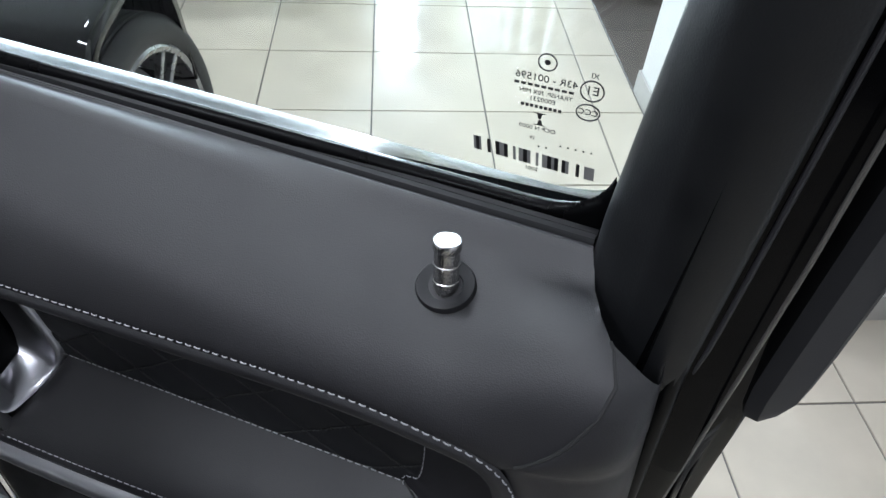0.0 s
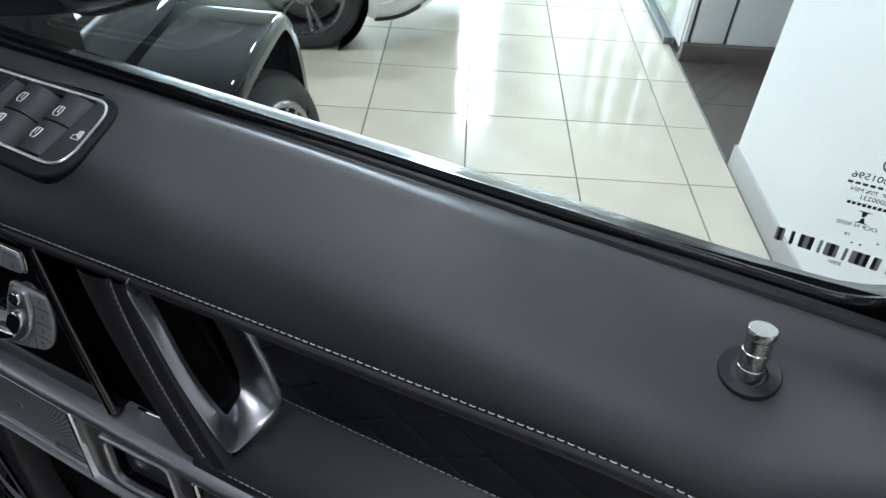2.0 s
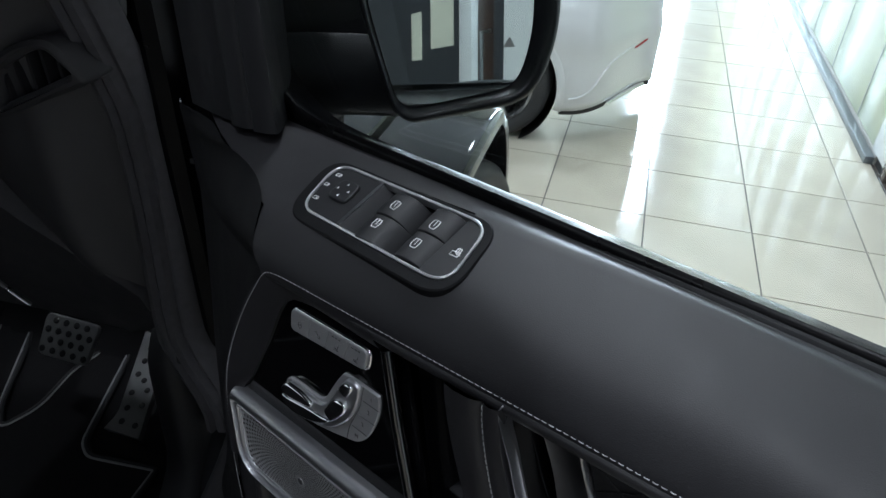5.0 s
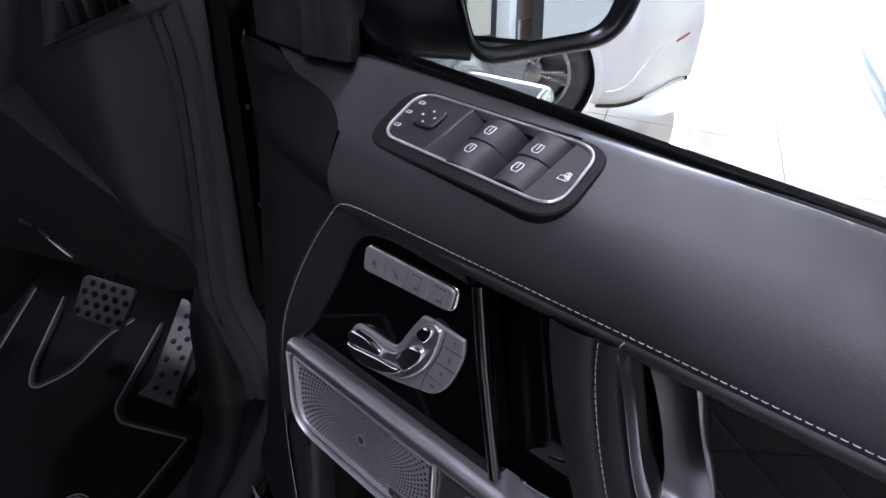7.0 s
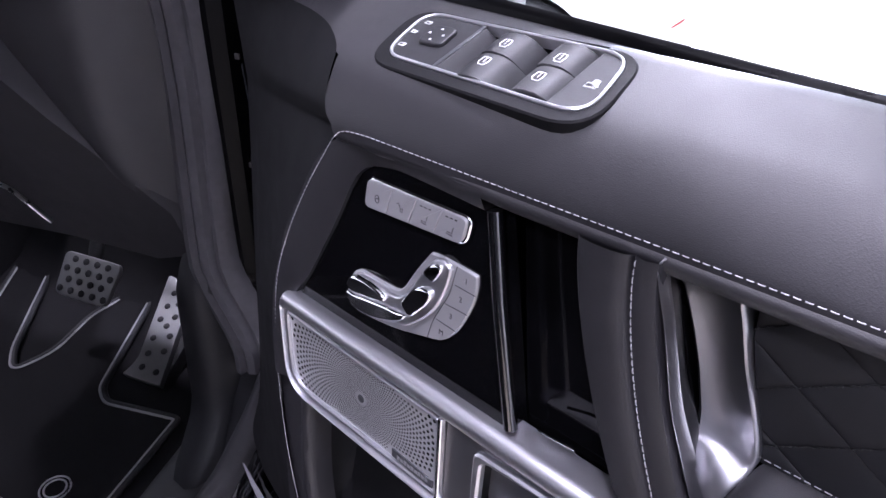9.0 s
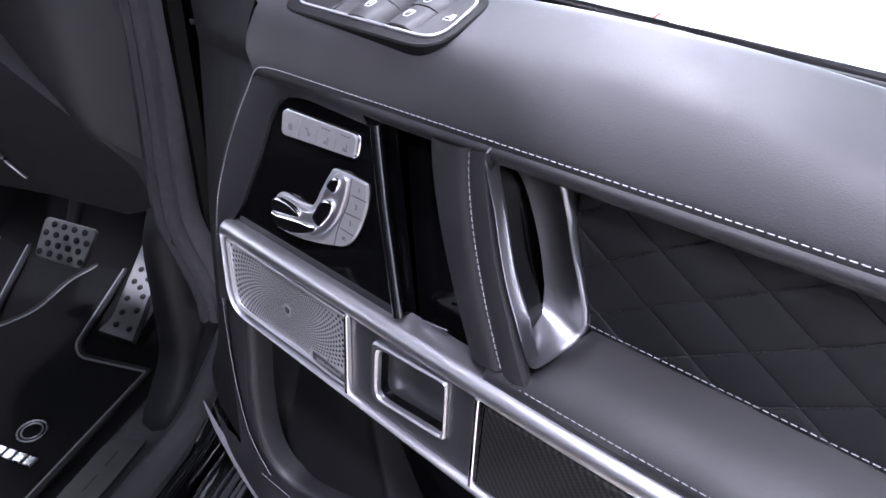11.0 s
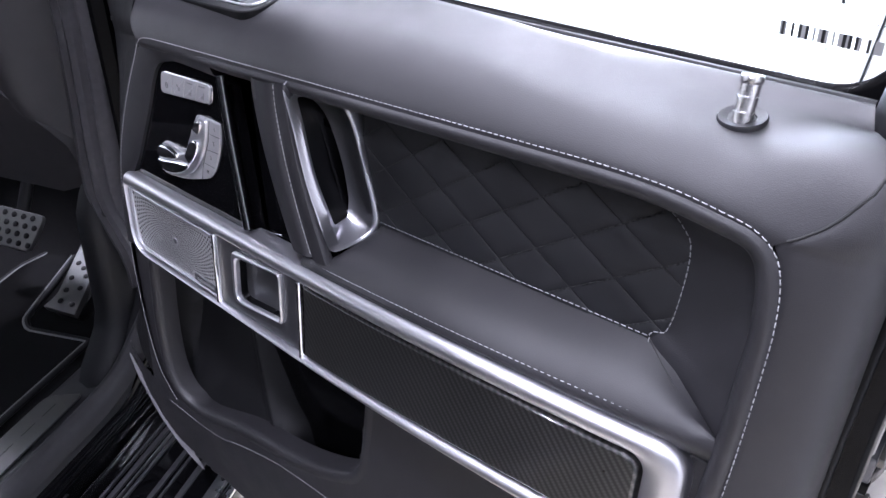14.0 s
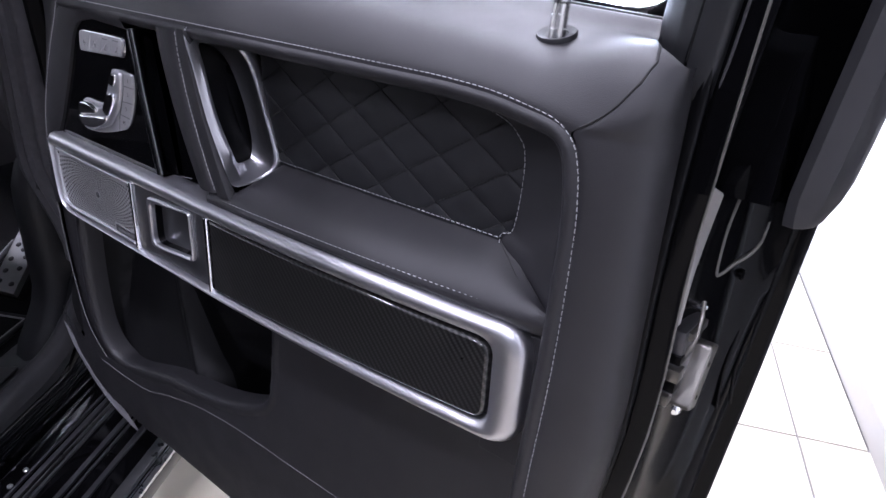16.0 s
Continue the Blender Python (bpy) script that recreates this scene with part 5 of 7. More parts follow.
# rear window frame: broad padded pillar that narrows to a rounded foot behind the leather
bm = bmesh.new()
loops = []
for i in range(25):
    s = (i / 24) ** 1.6
    z = -0.264 + 0.784 * s
    foot = step(-0.235, -0.264, z)
    dy = -0.02 * s
    x0, x1 = -0.0305 + 0.155 * max(0.0, z + 0.194), 0.0235 + 0.115 * max(-0.03, z + 0.216) - 0.017 * foot * foot
    xf = -0.007 + 0.075 * (z + 0.21)
    loops.append([Vector((x, d + dy + 0.006 * foot, z)) for x, d in ((x0 - 0.001, 0.30), (x0 - 0.001, 0.266), (x0, 0.258), (x0 + 0.003, 0.252), (x0 * 0.5 + xf * 0.5, 0.240), (xf - 0.002, 0.2315), (xf + 0.002, 0.227), (xf * 0.6 + x1 * 0.4, 0.2235), (x1 - 0.004, 0.2225), (x1 - 0.001, 0.225), (x1, 0.231), (x1, 0.30))])
rings(bm, loops, True, True, close=True)
part("pillar_trim", bm, PILLARSKIN, door, "soft black plastic rear window pillar", angle=80)
# rubber lip in the paler dash skin, which imitates the glint along it
bm = bmesh.new()
tube(bm, smooth_path([(-0.004, 0.229, -0.262), (0.0075, 0.231, -0.263), (0.0165, 0.2335, -0.258), (0.0225, 0.2335, -0.244), (0.0262, 0.2315, -0.222), (0.0305, 0.2305, -0.19), (0.045, 0.2275, -0.06)], 6), 0.0013, 8)
part("seal_lip", bm, DASHSKIN, door, "thin rubber lip round the pillar's foot, paler to imitate its glint")

# front window frame: two padded bands, then the glossy run channel round the rounded corner
bm = bmesh.new()
loops, side = [], []
for i in range(13):
    s = i / 12
    z = -0.152 + 0.677 * s
    lean = -0.012 * s
    side.append([Vector((x + lean, d - 0.045 * s, z)) for x, d in ((-0.7995, 0.2365), (-0.815, 0.2385), (-0.838, 0.247), (-0.848, 0.262), (-0.852, 0.285))])
    loops.append([Vector((x + lean, d - 0.03 * s, z)) for x, d in ((-0.965, 0.30), (-0.965, 0.24), (-0.955, 0.232), (-0.90, 0.226), (-0.862, 0.224), (-0.856, 0.219), (-0.850, 0.2175), (-0.833, 0.2195), (-0.828, 0.2225), (-0.826, 0.2275), (-0.824, 0.2225), (-0.82, 0.2205), (-0.803, 0.2255), (-0.798, 0.231), (-0.800, 0.237), (-0.86, 0.30))])
rings(bm, loops, True, True, close=True)
part("front_pillar_trim", bm, PLASTIC, door, "black front window pillar trim")
bm = bmesh.new()
rings(bm, side, False, False, close=False)
part("front_channel", bm, BLACKTRIM, door, "black inner side of the window frame")
run = [g_loop[-1].lerp(g_loop[0], k / 12) for k in range(12)] + g_loop[:9] + [g_loop[8].lerp(g_loop[9], k / 24) for k in range(1, 24)] + g_loop[9:17]
bm = bmesh.new()
loops = []
for o, h in ((0.002, 0.0022), (0.001, 0.005), (-0.003, 0.0075), (-0.03, 0.0085)):
    lp = []
    for k, p in enumerate(run):
        a, b = run[max(k - 1, 0)], run[min(k + 1, len(run) - 1)]
        t = (b - a).normalized()
        q = p + Vector((-t.y, t.x)) * o
        lp.append(GLASSM @ Vector((q.x, q.y, h)))
    loops.append(lp)
rings(bm, loops, False, False, close=False)
part("window_channel", bm, BLACKTRIM, door, "glossy black run channel round the window's front corner")

# ---- door shell, shut face and latch ----
bm = bmesh.new()
out = []
for i in range(19):
    s = i / 18
    z = -0.30 - 0.66 * s
    out.append((z, 0.0))


def shell_row(z):
    low = 0.06 * step(-0.45, -0.9, z)
    rear = 0.0845 - 0.085 * max(0.0, -0.34 - z)
    skin = 0.368 + 0.1 * min(0.13, max(0.0, -0.38 - z)) - 0.05 * min(1.0, max(0.0, (z + 0.31) / 0.11))
    top = max(0.0, z + 0.35)
    rows = [(-1.0, 0.27), (-1.0, skin), (-0.5, skin + 0.004), (rear - 0.02, skin), (rear - 0.004, skin), (rear, skin - 0.003), (rear, skin - 0.007), (rear - 0.003, skin - 0.010), (rear - 0.010, skin - 0.011), (rear - 0.014, skin - 0.014), (rear - 0.015, skin - 0.020), (0.054 - low, 0.344), (0.044 - low, 0.337), (0.036 - low, 0.325), (0.028 - low, 0.305), (0.0235 - low, 0.285), (0.0215 - low, 0.265), (0.0215 - low, 0.255),
            (0.0255 - low + 0.1 * top, 0.2495), (0.0285 - low + 0.1 * top, 0.2445 - 0.1 * top), (0.0295 - low + 0.1 * top, 0.2405 - 0.12 * top), (0.0285 - low + 0.1 * top, 0.237 - 0.12 * top), (0.024 - low + 0.08 * top, 0.234 - 0.1 * top), (0.012 - low, 0.233), (0.002 - low, 0.231), (-0.006 - low, 0.222), (-0.012 - low, 0.215), (-0.05 - low, 0.215)]
    return [(x, min(y, skin - 0.012) if 10 < i else y, z) for i, (x, y) in enumerate(rows)]


loops = [shell_row(z) for z, _ in out]
rings(bm, loops, True, True, close=True)
shell = part("door_shell", bm, SHUTPAINT, door, "glossy black painted door shell")
bm = bmesh.new()
rings(bm, [[(-1.0, 0.29, z - 0.01), (-1.0, 0.304 + (-0.20 - z) * 0.77, z), (-0.5, 0.308 + (-0.20 - z) * 0.77, z), (0.06, 0.304 + (-0.20 - z) * 0.77, z), (0.06, 0.29, z - 0.01)] for z in (-0.198, -0.23, -0.26, -0.29, -0.305)], True, True)
part("skin_shoulder", bm, PAINT, shell)
# highlight of the rolled flange as a grey tube, and the weather strip in the channel before it
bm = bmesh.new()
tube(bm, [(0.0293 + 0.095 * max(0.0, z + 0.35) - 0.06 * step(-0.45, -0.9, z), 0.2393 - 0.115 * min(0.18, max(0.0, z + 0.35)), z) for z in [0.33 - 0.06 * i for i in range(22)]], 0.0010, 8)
part("flange_edge", bm, EDGELIGHT, shell, "thin highlight along the rolled flange, painted grey")
bm = bmesh.new()
tube(bm, [(0.010 + 0.05 * max(0.0, z + 0.35) - 0.06 * step(-0.45, -0.9, z), 0.2265, z) for z in [0.33 - 0.06 * i for i in range(22)]], 0.006, 12, flat=0.8)
part("weather_strip", bm, BLACKTRIM, shell, "black rubber weather strip")
# upper shut face beside the window, and the outer cover that ends at the belt
bm = bmesh.new()
foot = shell_row(-0.30)[11:26]
loops = []
for i in range(15):
    z = -0.30 + 0.82 * i / 14
    loops.append([(x + 0.115 * (z + 0.30), y - 0.012 * (z + 0.30), z) for x, y, _ in [(0.088, 0.37, 0), (0.09, 0.352, 0), (0.066, 0.349, 0)] + foot + [(-0.02, 0.24, 0), (-0.02, 0.37, 0)]])
rings(bm, loops, True, True)
part("upper_shut_face", bm, SHUTPAINT, shell, "black upper door frame")
bm = bmesh.new()
loops = []
for i in range(13):
    s = i / 12
    z = -0.333 + 0.86 * s * s
    k = 0.122 * (z + 0.333)
    b = step(0.0, 0.2, s)
    loops.append([(0.072 + k + 0.004 * (1 - b), 0.304 + 0.006 * (1 - b), z), (0.088 + k - 0.006 * (1 - b), 0.308 + 0.008 * (1 - b), z), (0.0965 + k - 0.010 * (1 - b), 0.325, z), (0.094 + k - 0.008 * (1 - b), 0.39, z), (0.074 + k, 0.396, z), (0.064 + k, 0.38, z), (0.0635 + k + 0.004 * (1 - b), 0.312, z)])
rings(bm, loops, True, True)
part("outer_frame_cover", bm, COVERSKIN, shell, "matt black outer window frame cover")
# grey that stands in for the floor's reflection on the black flange
FLANGESHINE = material("painted_flange_shine", (0.26, 0.25, 0.235), 0.5, metal=0.3, grain=60, vary=0.2)
WORN = material("worn_steel", (0.15, 0.143, 0.13), 0.36, metal=0.9, grain=60, vary=0.3)
# grey plate for the bright floor's reflection, pressings, screws and the latch in the shut face
def shut_x(y):
    return 0.0215 + 0.1 * max(0.0, y - 0.265) + 0.35 * max(0.0, y - 0.30) + 4.0 * max(0.0, y - 0.325) ** 2


bm = bmesh.new()
lp = rounded([(0.2405, -0.295, 0.003), (0.2775, -0.310, 0.003), (0.262, -0.337, 0.02), (0.2485, -0.364, 0.02), (0.2435, -0.405, 0.001), (0.2405, -0.405, 0.001)], 0.003, 4)
rings(bm, [[Vector((h, p.x, p.y)) for p in l2] for l2, h in ((lp, 0.0205), (lp, 0.0305), (inset(lp, 0.0008), 0.0312))])
part("flange_reflection", bm, FLANGESHINE, shell, "grey plate imitating a floor reflection on the painted flange")
latch = part("door_latch", box(bmesh.new(), (0.012, 0.256, -0.478), (0.034, 0.300, -0.417), 0.003), GREYMETAL, shell, "grey steel door latch")
lp = rounded([(0.288, -0.437), (0.305, -0.4415), (0.2755, -0.4895), (0.259, -0.485)], 0.004, 4)
bm = bmesh.new()
rings(bm, [[Vector((h, p.x, p.y)) for p in l2] for l2, h in ((lp, 0.030), (lp, 0.0465), (inset(lp, 0.0015), 0.048))])
plate_bar = part("latch_plate", bm, WORN, latch, "worn steel latch plate")
for y, z in ((0.287, -0.453), (0.272, -0.477)):
    bm = bmesh.new()
    turned(bm, [(0.0022, -0.001), (0.0022, 0.0004), (0.0012, 0.0006)], pose(0.048, y, z, 0, 90, 0), 12)
    part("rivet", bm, BLACKTRIM, plate_bar)
for y0, y1, z0, z1, x1, m in ((0.2535, 0.292, -0.4455, -0.4375, 0.0348, BLACKTRIM), (0.252, 0.276, -0.4705, -0.461, 0.0348, BLACKTRIM), (0.249, 0.262, -0.459, -0.448, 0.037, WORN), (0.262, 0.296, -0.426, -0.419, 0.0375, WORN), (0.250, 0.275, -0.4835, -0.474, 0.032, WORN)):
    part("latch_jaw", box(bmesh.new(), (0.018, y0, z0), (x1, y1, z1), 0.001), m, latch)
bm = bmesh.new()
tube(bm, smooth_path([(0.033, 0.262, -0.440), (0.0375, 0.268, -0.428), (0.036, 0.279, -0.413), (0.033, 0.287, -0.401)], 5), 0.0018, 8)
part("latch_spring", bm, WORN, latch)
for x, y, z, r in ((0.021, 0.312, -0.520, 0.0085), (0.028, 0.288, -0.406, 0.003)):
    bm = bmesh.new()
    turned(bm, [(r, -0.004), (r, 0.002), (r * 0.92, 0.005), (r * 0.7, 0.0075), (r * 0.45, 0.0085), (r * 0.4, 0.006), (r * 0.1, 0.0058)], pose(x, y, z, 0, 90, 0), 18)
    part("screw", bm, BRIGHT, latch)
# the first rib is painted grey for the light on its black pressed edge
for pts, r, m in ((((0.318, -0.318), (0.3125, -0.347), (0.3115, -0.372), (0.3125, -0.3865), (0.319, -0.3865), (0.329, -0.379), (0.338, -0.371), (0.343, -0.36), (0.3445, -0.343)), 0.0018, EDGELIGHT), (((0.349, -0.412), (0.353, -0.407), (0.355, -0.415), (0.353, -0.433), (0.349, -0.479), (0.352, -0.52)), 0.0016, SHUTPAINT), (((0.349, -0.412), (0.345, -0.435), (0.341, -0.48), (0.343, -0.525)), 0.0016, SHUTPAINT)):
    bm = bmesh.new()
    tube(bm, smooth_path([(shut_x(y) - 0.0004 + 0.3 * max(0.0, y - 0.325), y, z) for y, z in pts], 6), r, 10)
    part("pressed_rib", bm, m, shell)
for y, z in ((0.272, -0.362), (0.266, -0.398), (0.335, -0.39)):
    bm = bmesh.new()
    turned(bm, [(0.0045, 0.0), (0.0045, 0.0015), (0.003, 0.002), (0.0028, -0.003)], pose(shut_x(y) + 0.003, y, z, 0, 90, 0), 14)
    part("grommet", bm, BLACKTRIM, shell)

# ---- wing mirror ----
MIRROR_AT, MIRROR_N = Vector((-0.765, 0.44, 0.0)), Vector((0.735, -0.678, 0.055)).normalized()
MIRROR_H = Vector((0.678, 0.735, 0)).normalized()
MIRROR_U = MIRROR_H.cross(MIRROR_N) if MIRROR_H.cross(MIRROR_N).z > 0 else MIRROR_N.cross(MIRROR_H)
g2 = rounded([(-0.0545, -0.159, 0.024), (0.077, -0.1315, 0.024), (0.0925, -0.075, 0.03), (0.086, 0.06, 0.03), (-0.112, 0.07, 0.03), (-0.0845, -0.065, 0.05)], 0.03, 6)
h2 = rounded([(-0.056, -0.176, 0.03), (0.096, -0.1465, 0.034), (0.1215, -0.078, 0.04), (0.115, 0.085, 0.04), (-0.13, 0.09, 0.04), (-0.0935, -0.06, 0.06)], 0.03, 6)


def on_mirror(loop, d, scale=1.0):
    c = sum(loop, Vector((0, 0))) / len(loop)
    return [MIRROR_AT + MIRROR_H * (c.x + (p.x - c.x) * scale) + MIRROR_U * (c.y + (p.y - c.y) * scale) + MIRROR_N * d for p in loop]


def mixed(f):
    return [a.lerp(b, f) for a, b in zip(g2, h2)]


bm = bmesh.new()
rings(bm, [on_mirror(g2, 0.001), on_mirror(mixed(0.1), 0.006), on_mirror(mixed(0.22), 0.014), on_mirror(mixed(0.4), 0.0185), on_mirror(mixed(0.62), 0.0185), on_mirror(mixed(0.85), 0.013), on_mirror(mixed(0.97), 0.003), on_mirror(h2, -0.012), on_mirror(h2, -0.04, 0.985), on_mirror(h2, -0.07, 0.93), on_mirror(h2, -0.10, 0.78), on_mirror(h2, -0.115, 0.5)], True, True)
mirror = part("wing_mirror", bm, MIRRORSKIN, door, "black wing mirror housing", angle=60)
bm = bmesh.new()
rings(bm, [on_mirror(g2, 0.002, 0.995), on_mirror(g2, 0.0035, 0.985)], True, True)
part("mirror_glass", bm, MIRROR, mirror, "mirror glass that shows the showroom", smooth=False)
bm = bmesh.new()
loops = []
for i in range(9):
    u = i / 8
    c = Vector((-0.965, 0.285, 0)).lerp(Vector((-0.838, 0.432, 0)), u)
    lo, hi, th = -0.183 + 0.003 * u + 0.004 * math.sin(math.pi * u), 0.06, 0.05 - 0.010 * math.sin(math.pi * u)
    side = Vector((0.70, -0.71, 0))
    loops.append([c + side * th * a + Vector((0, 0, lo + (hi - lo) * b)) for a, b in ((-0.8, 0.05), (-0.3, 0.0), (0.25, 0.01), (0.7, 0.05), (0.95, 0.14), (0.88, 0.4), (0.8, 0.42), (0.86, 0.45), (1.0, 0.7), (0.9, 0.97), (0.3, 1.0), (-0.8, 1.0))])
rings(bm, loops, True, True)
part("mirror_arm", bm, MIRRORSKIN, mirror, angle=50)
at = MIRROR_AT + MIRROR_H * 0.0655 - MIRROR_U * 0.082 + MIRROR_N * 0.0038
bm = bmesh.new()
rings(bm, [[at + MIRROR_N * d + MIRROR_H * a + MIRROR_U * b for a, b in ((0, 0.0055), (-0.0065, -0.0055), (0.0065, -0.0055))] for d in (0.0, 0.0003)])
part("warning_triangle", bm, GREYPRINT, mirror, "faint grey warning triangle")
# ---- the car ----
car = empty("car", CAR, "black off-road car with its driver's door open", "car")


def loft_y(rows_a, rows_b, n=12, bm=None, ease=False):
    """A body between two outlines of the same count at two places along the car."""
    bm = bm or bmesh.new()
    rings(bm, [[Vector(a).lerp(Vector(b), i / n) for a, b in zip(rows_a, rows_b)] for i in range(n + 1)], True, True)
    return bm


# floor, footwell and sill
bm = bmesh.new()
prof = [(-0.95, 0.632), (-0.32, 0.632), (-0.285, 0.636), (-0.26, 0.648)]
rings(bm, [[(x, y, z + lift) for x, z in prof] for y, lift in ((-1.3, 0), (0.0, 0), (0.2, 0.004), (0.30, 0.03), (0.42, 0.12), (0.5, 0.3), (0.52, 0.8))], False, False, close=False)
part("footwell_carpet", bm, CARPET, car, "black footwell carpet")
SILL = [(-0.262, 0.60), (-0.262, 0.648), (-0.25, 0.656), (-0.185, 0.662), (-0.168, 0.664), (-0.155, 0.662), (-0.142, 0.658), (-0.130, 0.650), (-0.122, 0.640)]
SILL_SIDE = [(-0.126, 0.642), (-0.119, 0.638), (-0.115, 0.625), (-0.112, 0.60), (-0.112, 0.50)]
for title, prof, skin, words in (("door_sill", SILL, SILLSKIN, "black plastic door sill"), ("sill_side", SILL_SIDE, PAINT, "glossy black side of the sill")):
    bm = bmesh.new()
    loops = []
    for i in range(41):
        y = -1.3 + 1.36 * i / 40
        rise = 0.11 * max(0.0, (y + 0.12) / 0.12) ** 2
        loops.append([(x, y, z + rise * step(-0.262, -0.14, x)) for x, z in prof])
    rings(bm, loops, False, False, close=False)
    part(title, bm, skin, car, words)
# rubber seal that comes down behind the door and turns along the sill
bm = bmesh.new()
loops = []
for p in smooth_path([(-0.070, 0.02, 0.90), (-0.092, -0.018, 0.815), (-0.112, -0.057, 0.752), (-0.126, -0.093, 0.712), (-0.139, -0.145, 0.688), (-0.144, -0.23, 0.680), (-0.146, -0.40, 0.678), (-0.146, -0.80, 0.678), (-0.146, -1.3, 0.678)], 7):
    turn = step(-0.15, -0.05, p.y)
    loops.append([p + Vector((dx, -dz * turn, dz * (1 - 0.6 * turn))) for dx, dz in ((-0.021, -0.016), (-0.020, -0.002), (-0.014, 0.004), (-0.006, 0.005), (-0.002, 0.003), (0.002, 0.003), (0.011, -0.002), (0.017, -0.011), (0.020, -0.028), (0.012, -0.034))])
rings(bm, loops, True, True)
part("sill_seal", bm, SILLRUBBER, car, "grey-black flocked rubber seal along the sill")
pl = rounded([(-0.252, -0.145, 0.016), (-0.190, -0.118, 0.016), (-0.183, -0.62, 0.01), (-0.248, -0.62, 0.01)], 0.01, 5)
bm = bmesh.new()
rings(bm, [[(p.x, p.y, 0.6605 + 0.055 * (p.x + 0.25) + h) for p in lp] for lp, h in ((pl, 0.0), (pl, 0.003), (inset(pl, 0.0008), 0.0036))])
plate_ob = part("sill_plate", bm, STEELDARK, car, "brushed dark metal sill plate")
bm = bmesh.new()
for i in range(8):
    box(bm, (-0.2205, -0.19 - 0.05 * i, 0.6655), (-0.2185, -0.158 - 0.05 * i, 0.6662))
part("sill_mark", bm, BLACKPRINT, plate_ob, "dark bars where a name is engraved")

# running board
board = part("running_board", box(bmesh.new(), (-0.112, -1.5, 0.535), (0.145, 0.16, 0.566), 0.006), GLOSS, car, "glossy black running board with metal ribs")
for x0, x1, z, mat in ((-0.104, -0.099, 0.578, BRIGHT), (-0.075, -0.070, 0.572, GREYMETAL), (-0.062, -0.052, 0.572, GREYMETAL), (-0.045, -0.0415, 0.573, STEEL), (-0.036, -0.030, 0.572, GREYMETAL), (0.004, 0.014, 0.572, GREYMETAL), (0.022, 0.026, 0.571, GREYMETAL), (0.050, 0.060, 0.572, GREYMETAL), (0.100, 0.121, 0.577, STEEL), (0.124, 0.129, 0.574, BRIGHT), (0.132, 0.143, 0.572, STEEL)):
    part("rib", box(bmesh.new(), (x0, -1.5, 0.56), (x1, 0.14, z), 0.0012), mat, board)
for y in (-0.262, -0.30):
    bm = bmesh.new()
    turned(bm, [(0.005, 0), (0.005, 0.002), (0.003, 0.003)], pose(-0.085, y, 0.566), 12)
    part("screw", bm, STEEL, board)
part("sill_outer", box(bmesh.new(), (-0.24, -1.5, 0.40), (-0.115, 0.12, 0.60), 0.01), PAINT, car, "glossy black outer sill")

# rest of the body and the closed cabin behind the door opening
part("roof", box(bmesh.new(), (-1.72, -3.0, 1.93), (-0.13, 0.0, 1.98), 0.02), PAINT, car, "glossy black roof")
bm = bmesh.new()
box(bm, (-0.19, -1.17, 0.5), (-0.10, -1.03, 1.94), 0.012)
part("centre_pillar", bm, PAINT, car, "glossy black centre pillar")
part("rear_side", box(bmesh.new(), (-0.19, -3.0, 0.5), (-0.09, -1.172, 1.19), 0.012), PAINT, car, "glossy black rear body side")
part("rear_glass", box(bmesh.new(), (-0.17, -2.95, 1.192), (-0.13, -1.172, 1.928), 0.004), GLOSS, car, "dark tinted rear side glass")
bm = bmesh.new()
rings(bm, [[(-0.30, y - 0.05, z), (-0.16, y - 0.06, z), (-0.13, y + 0.0, z), (-0.14, y + 0.12, z), (-0.30, y + 0.12, z)] for y, z in ((0.10, 1.44), (0.02, 1.65), (-0.10, 1.935))])
part("front_pillar", bm, PAINT, car, "glossy black windscreen pillar")
bm = bmesh.new()
box(bm, (-1.72, -3.0, 0.60), (-1.68, 0.6, 1.22))
box(bm, (-1.68, -3.0, 0.60), (-0.19, -2.96, 1.93))
box(bm, (-1.68, -2.96, 1.90), (-0.19, -0.02, 1.926))
box(bm, (-1.68, -2.96, 0.60), (-0.19, -1.3, 0.64))
box(bm, (-1.68, 0.53, 0.60), (-0.17, 0.56, 1.25))
part("cabin_lining", bm, CARPET, car, "plain black cabin lining", smooth=False)
bm = bmesh.new()
rings(bm, [[(-1.18, y, 0.60), (-1.16, y, 0.90), (-1.10, y, 0.935), (-1.0, y, 0.935), (-0.945, y, 0.90), (-0.915, y, 0.60)] for y in (-1.3, 0.1, 0.53)])
part("tunnel", bm, CARPET, car, "black carpeted centre tunnel")

# body side ahead of the door: hinge pillar with its wiring, inside of the wheel arch
bm = bmesh.new()
rings(bm, [[(-0.165, 0.055, z), (-0.13, 0.05, z), (-0.115, 0.06, z), (-0.112, 0.10, z), (-0.085, 0.105, z), (-0.08, 0.12, z), (-0.08, 0.5, z), (-0.165, 0.5, z)] for z in (0.5, 0.8, 1.1, 1.3, 1.70)])
pillar = part("hinge_pillar", bm, BLACKTRIM, car, "black hinge pillar")
# added black board that shuts out the bright floor behind the hinge gap
part("gap_blocker", box(bmesh.new(), (-0.12, 0.105, 0.5), (0.03, 0.125, 1.44), 0.004), PAINT, car, "added black blocker that keeps the hinge gap dark")
for zc in (0.80, 1.26):
    hinge = part("hinge", box(bmesh.new(), (-0.082, 0.07, zc - 0.035), (-0.04, 0.10, zc + 0.035), 0.006), BLACKTRIM, pillar)
bm = bmesh.new()
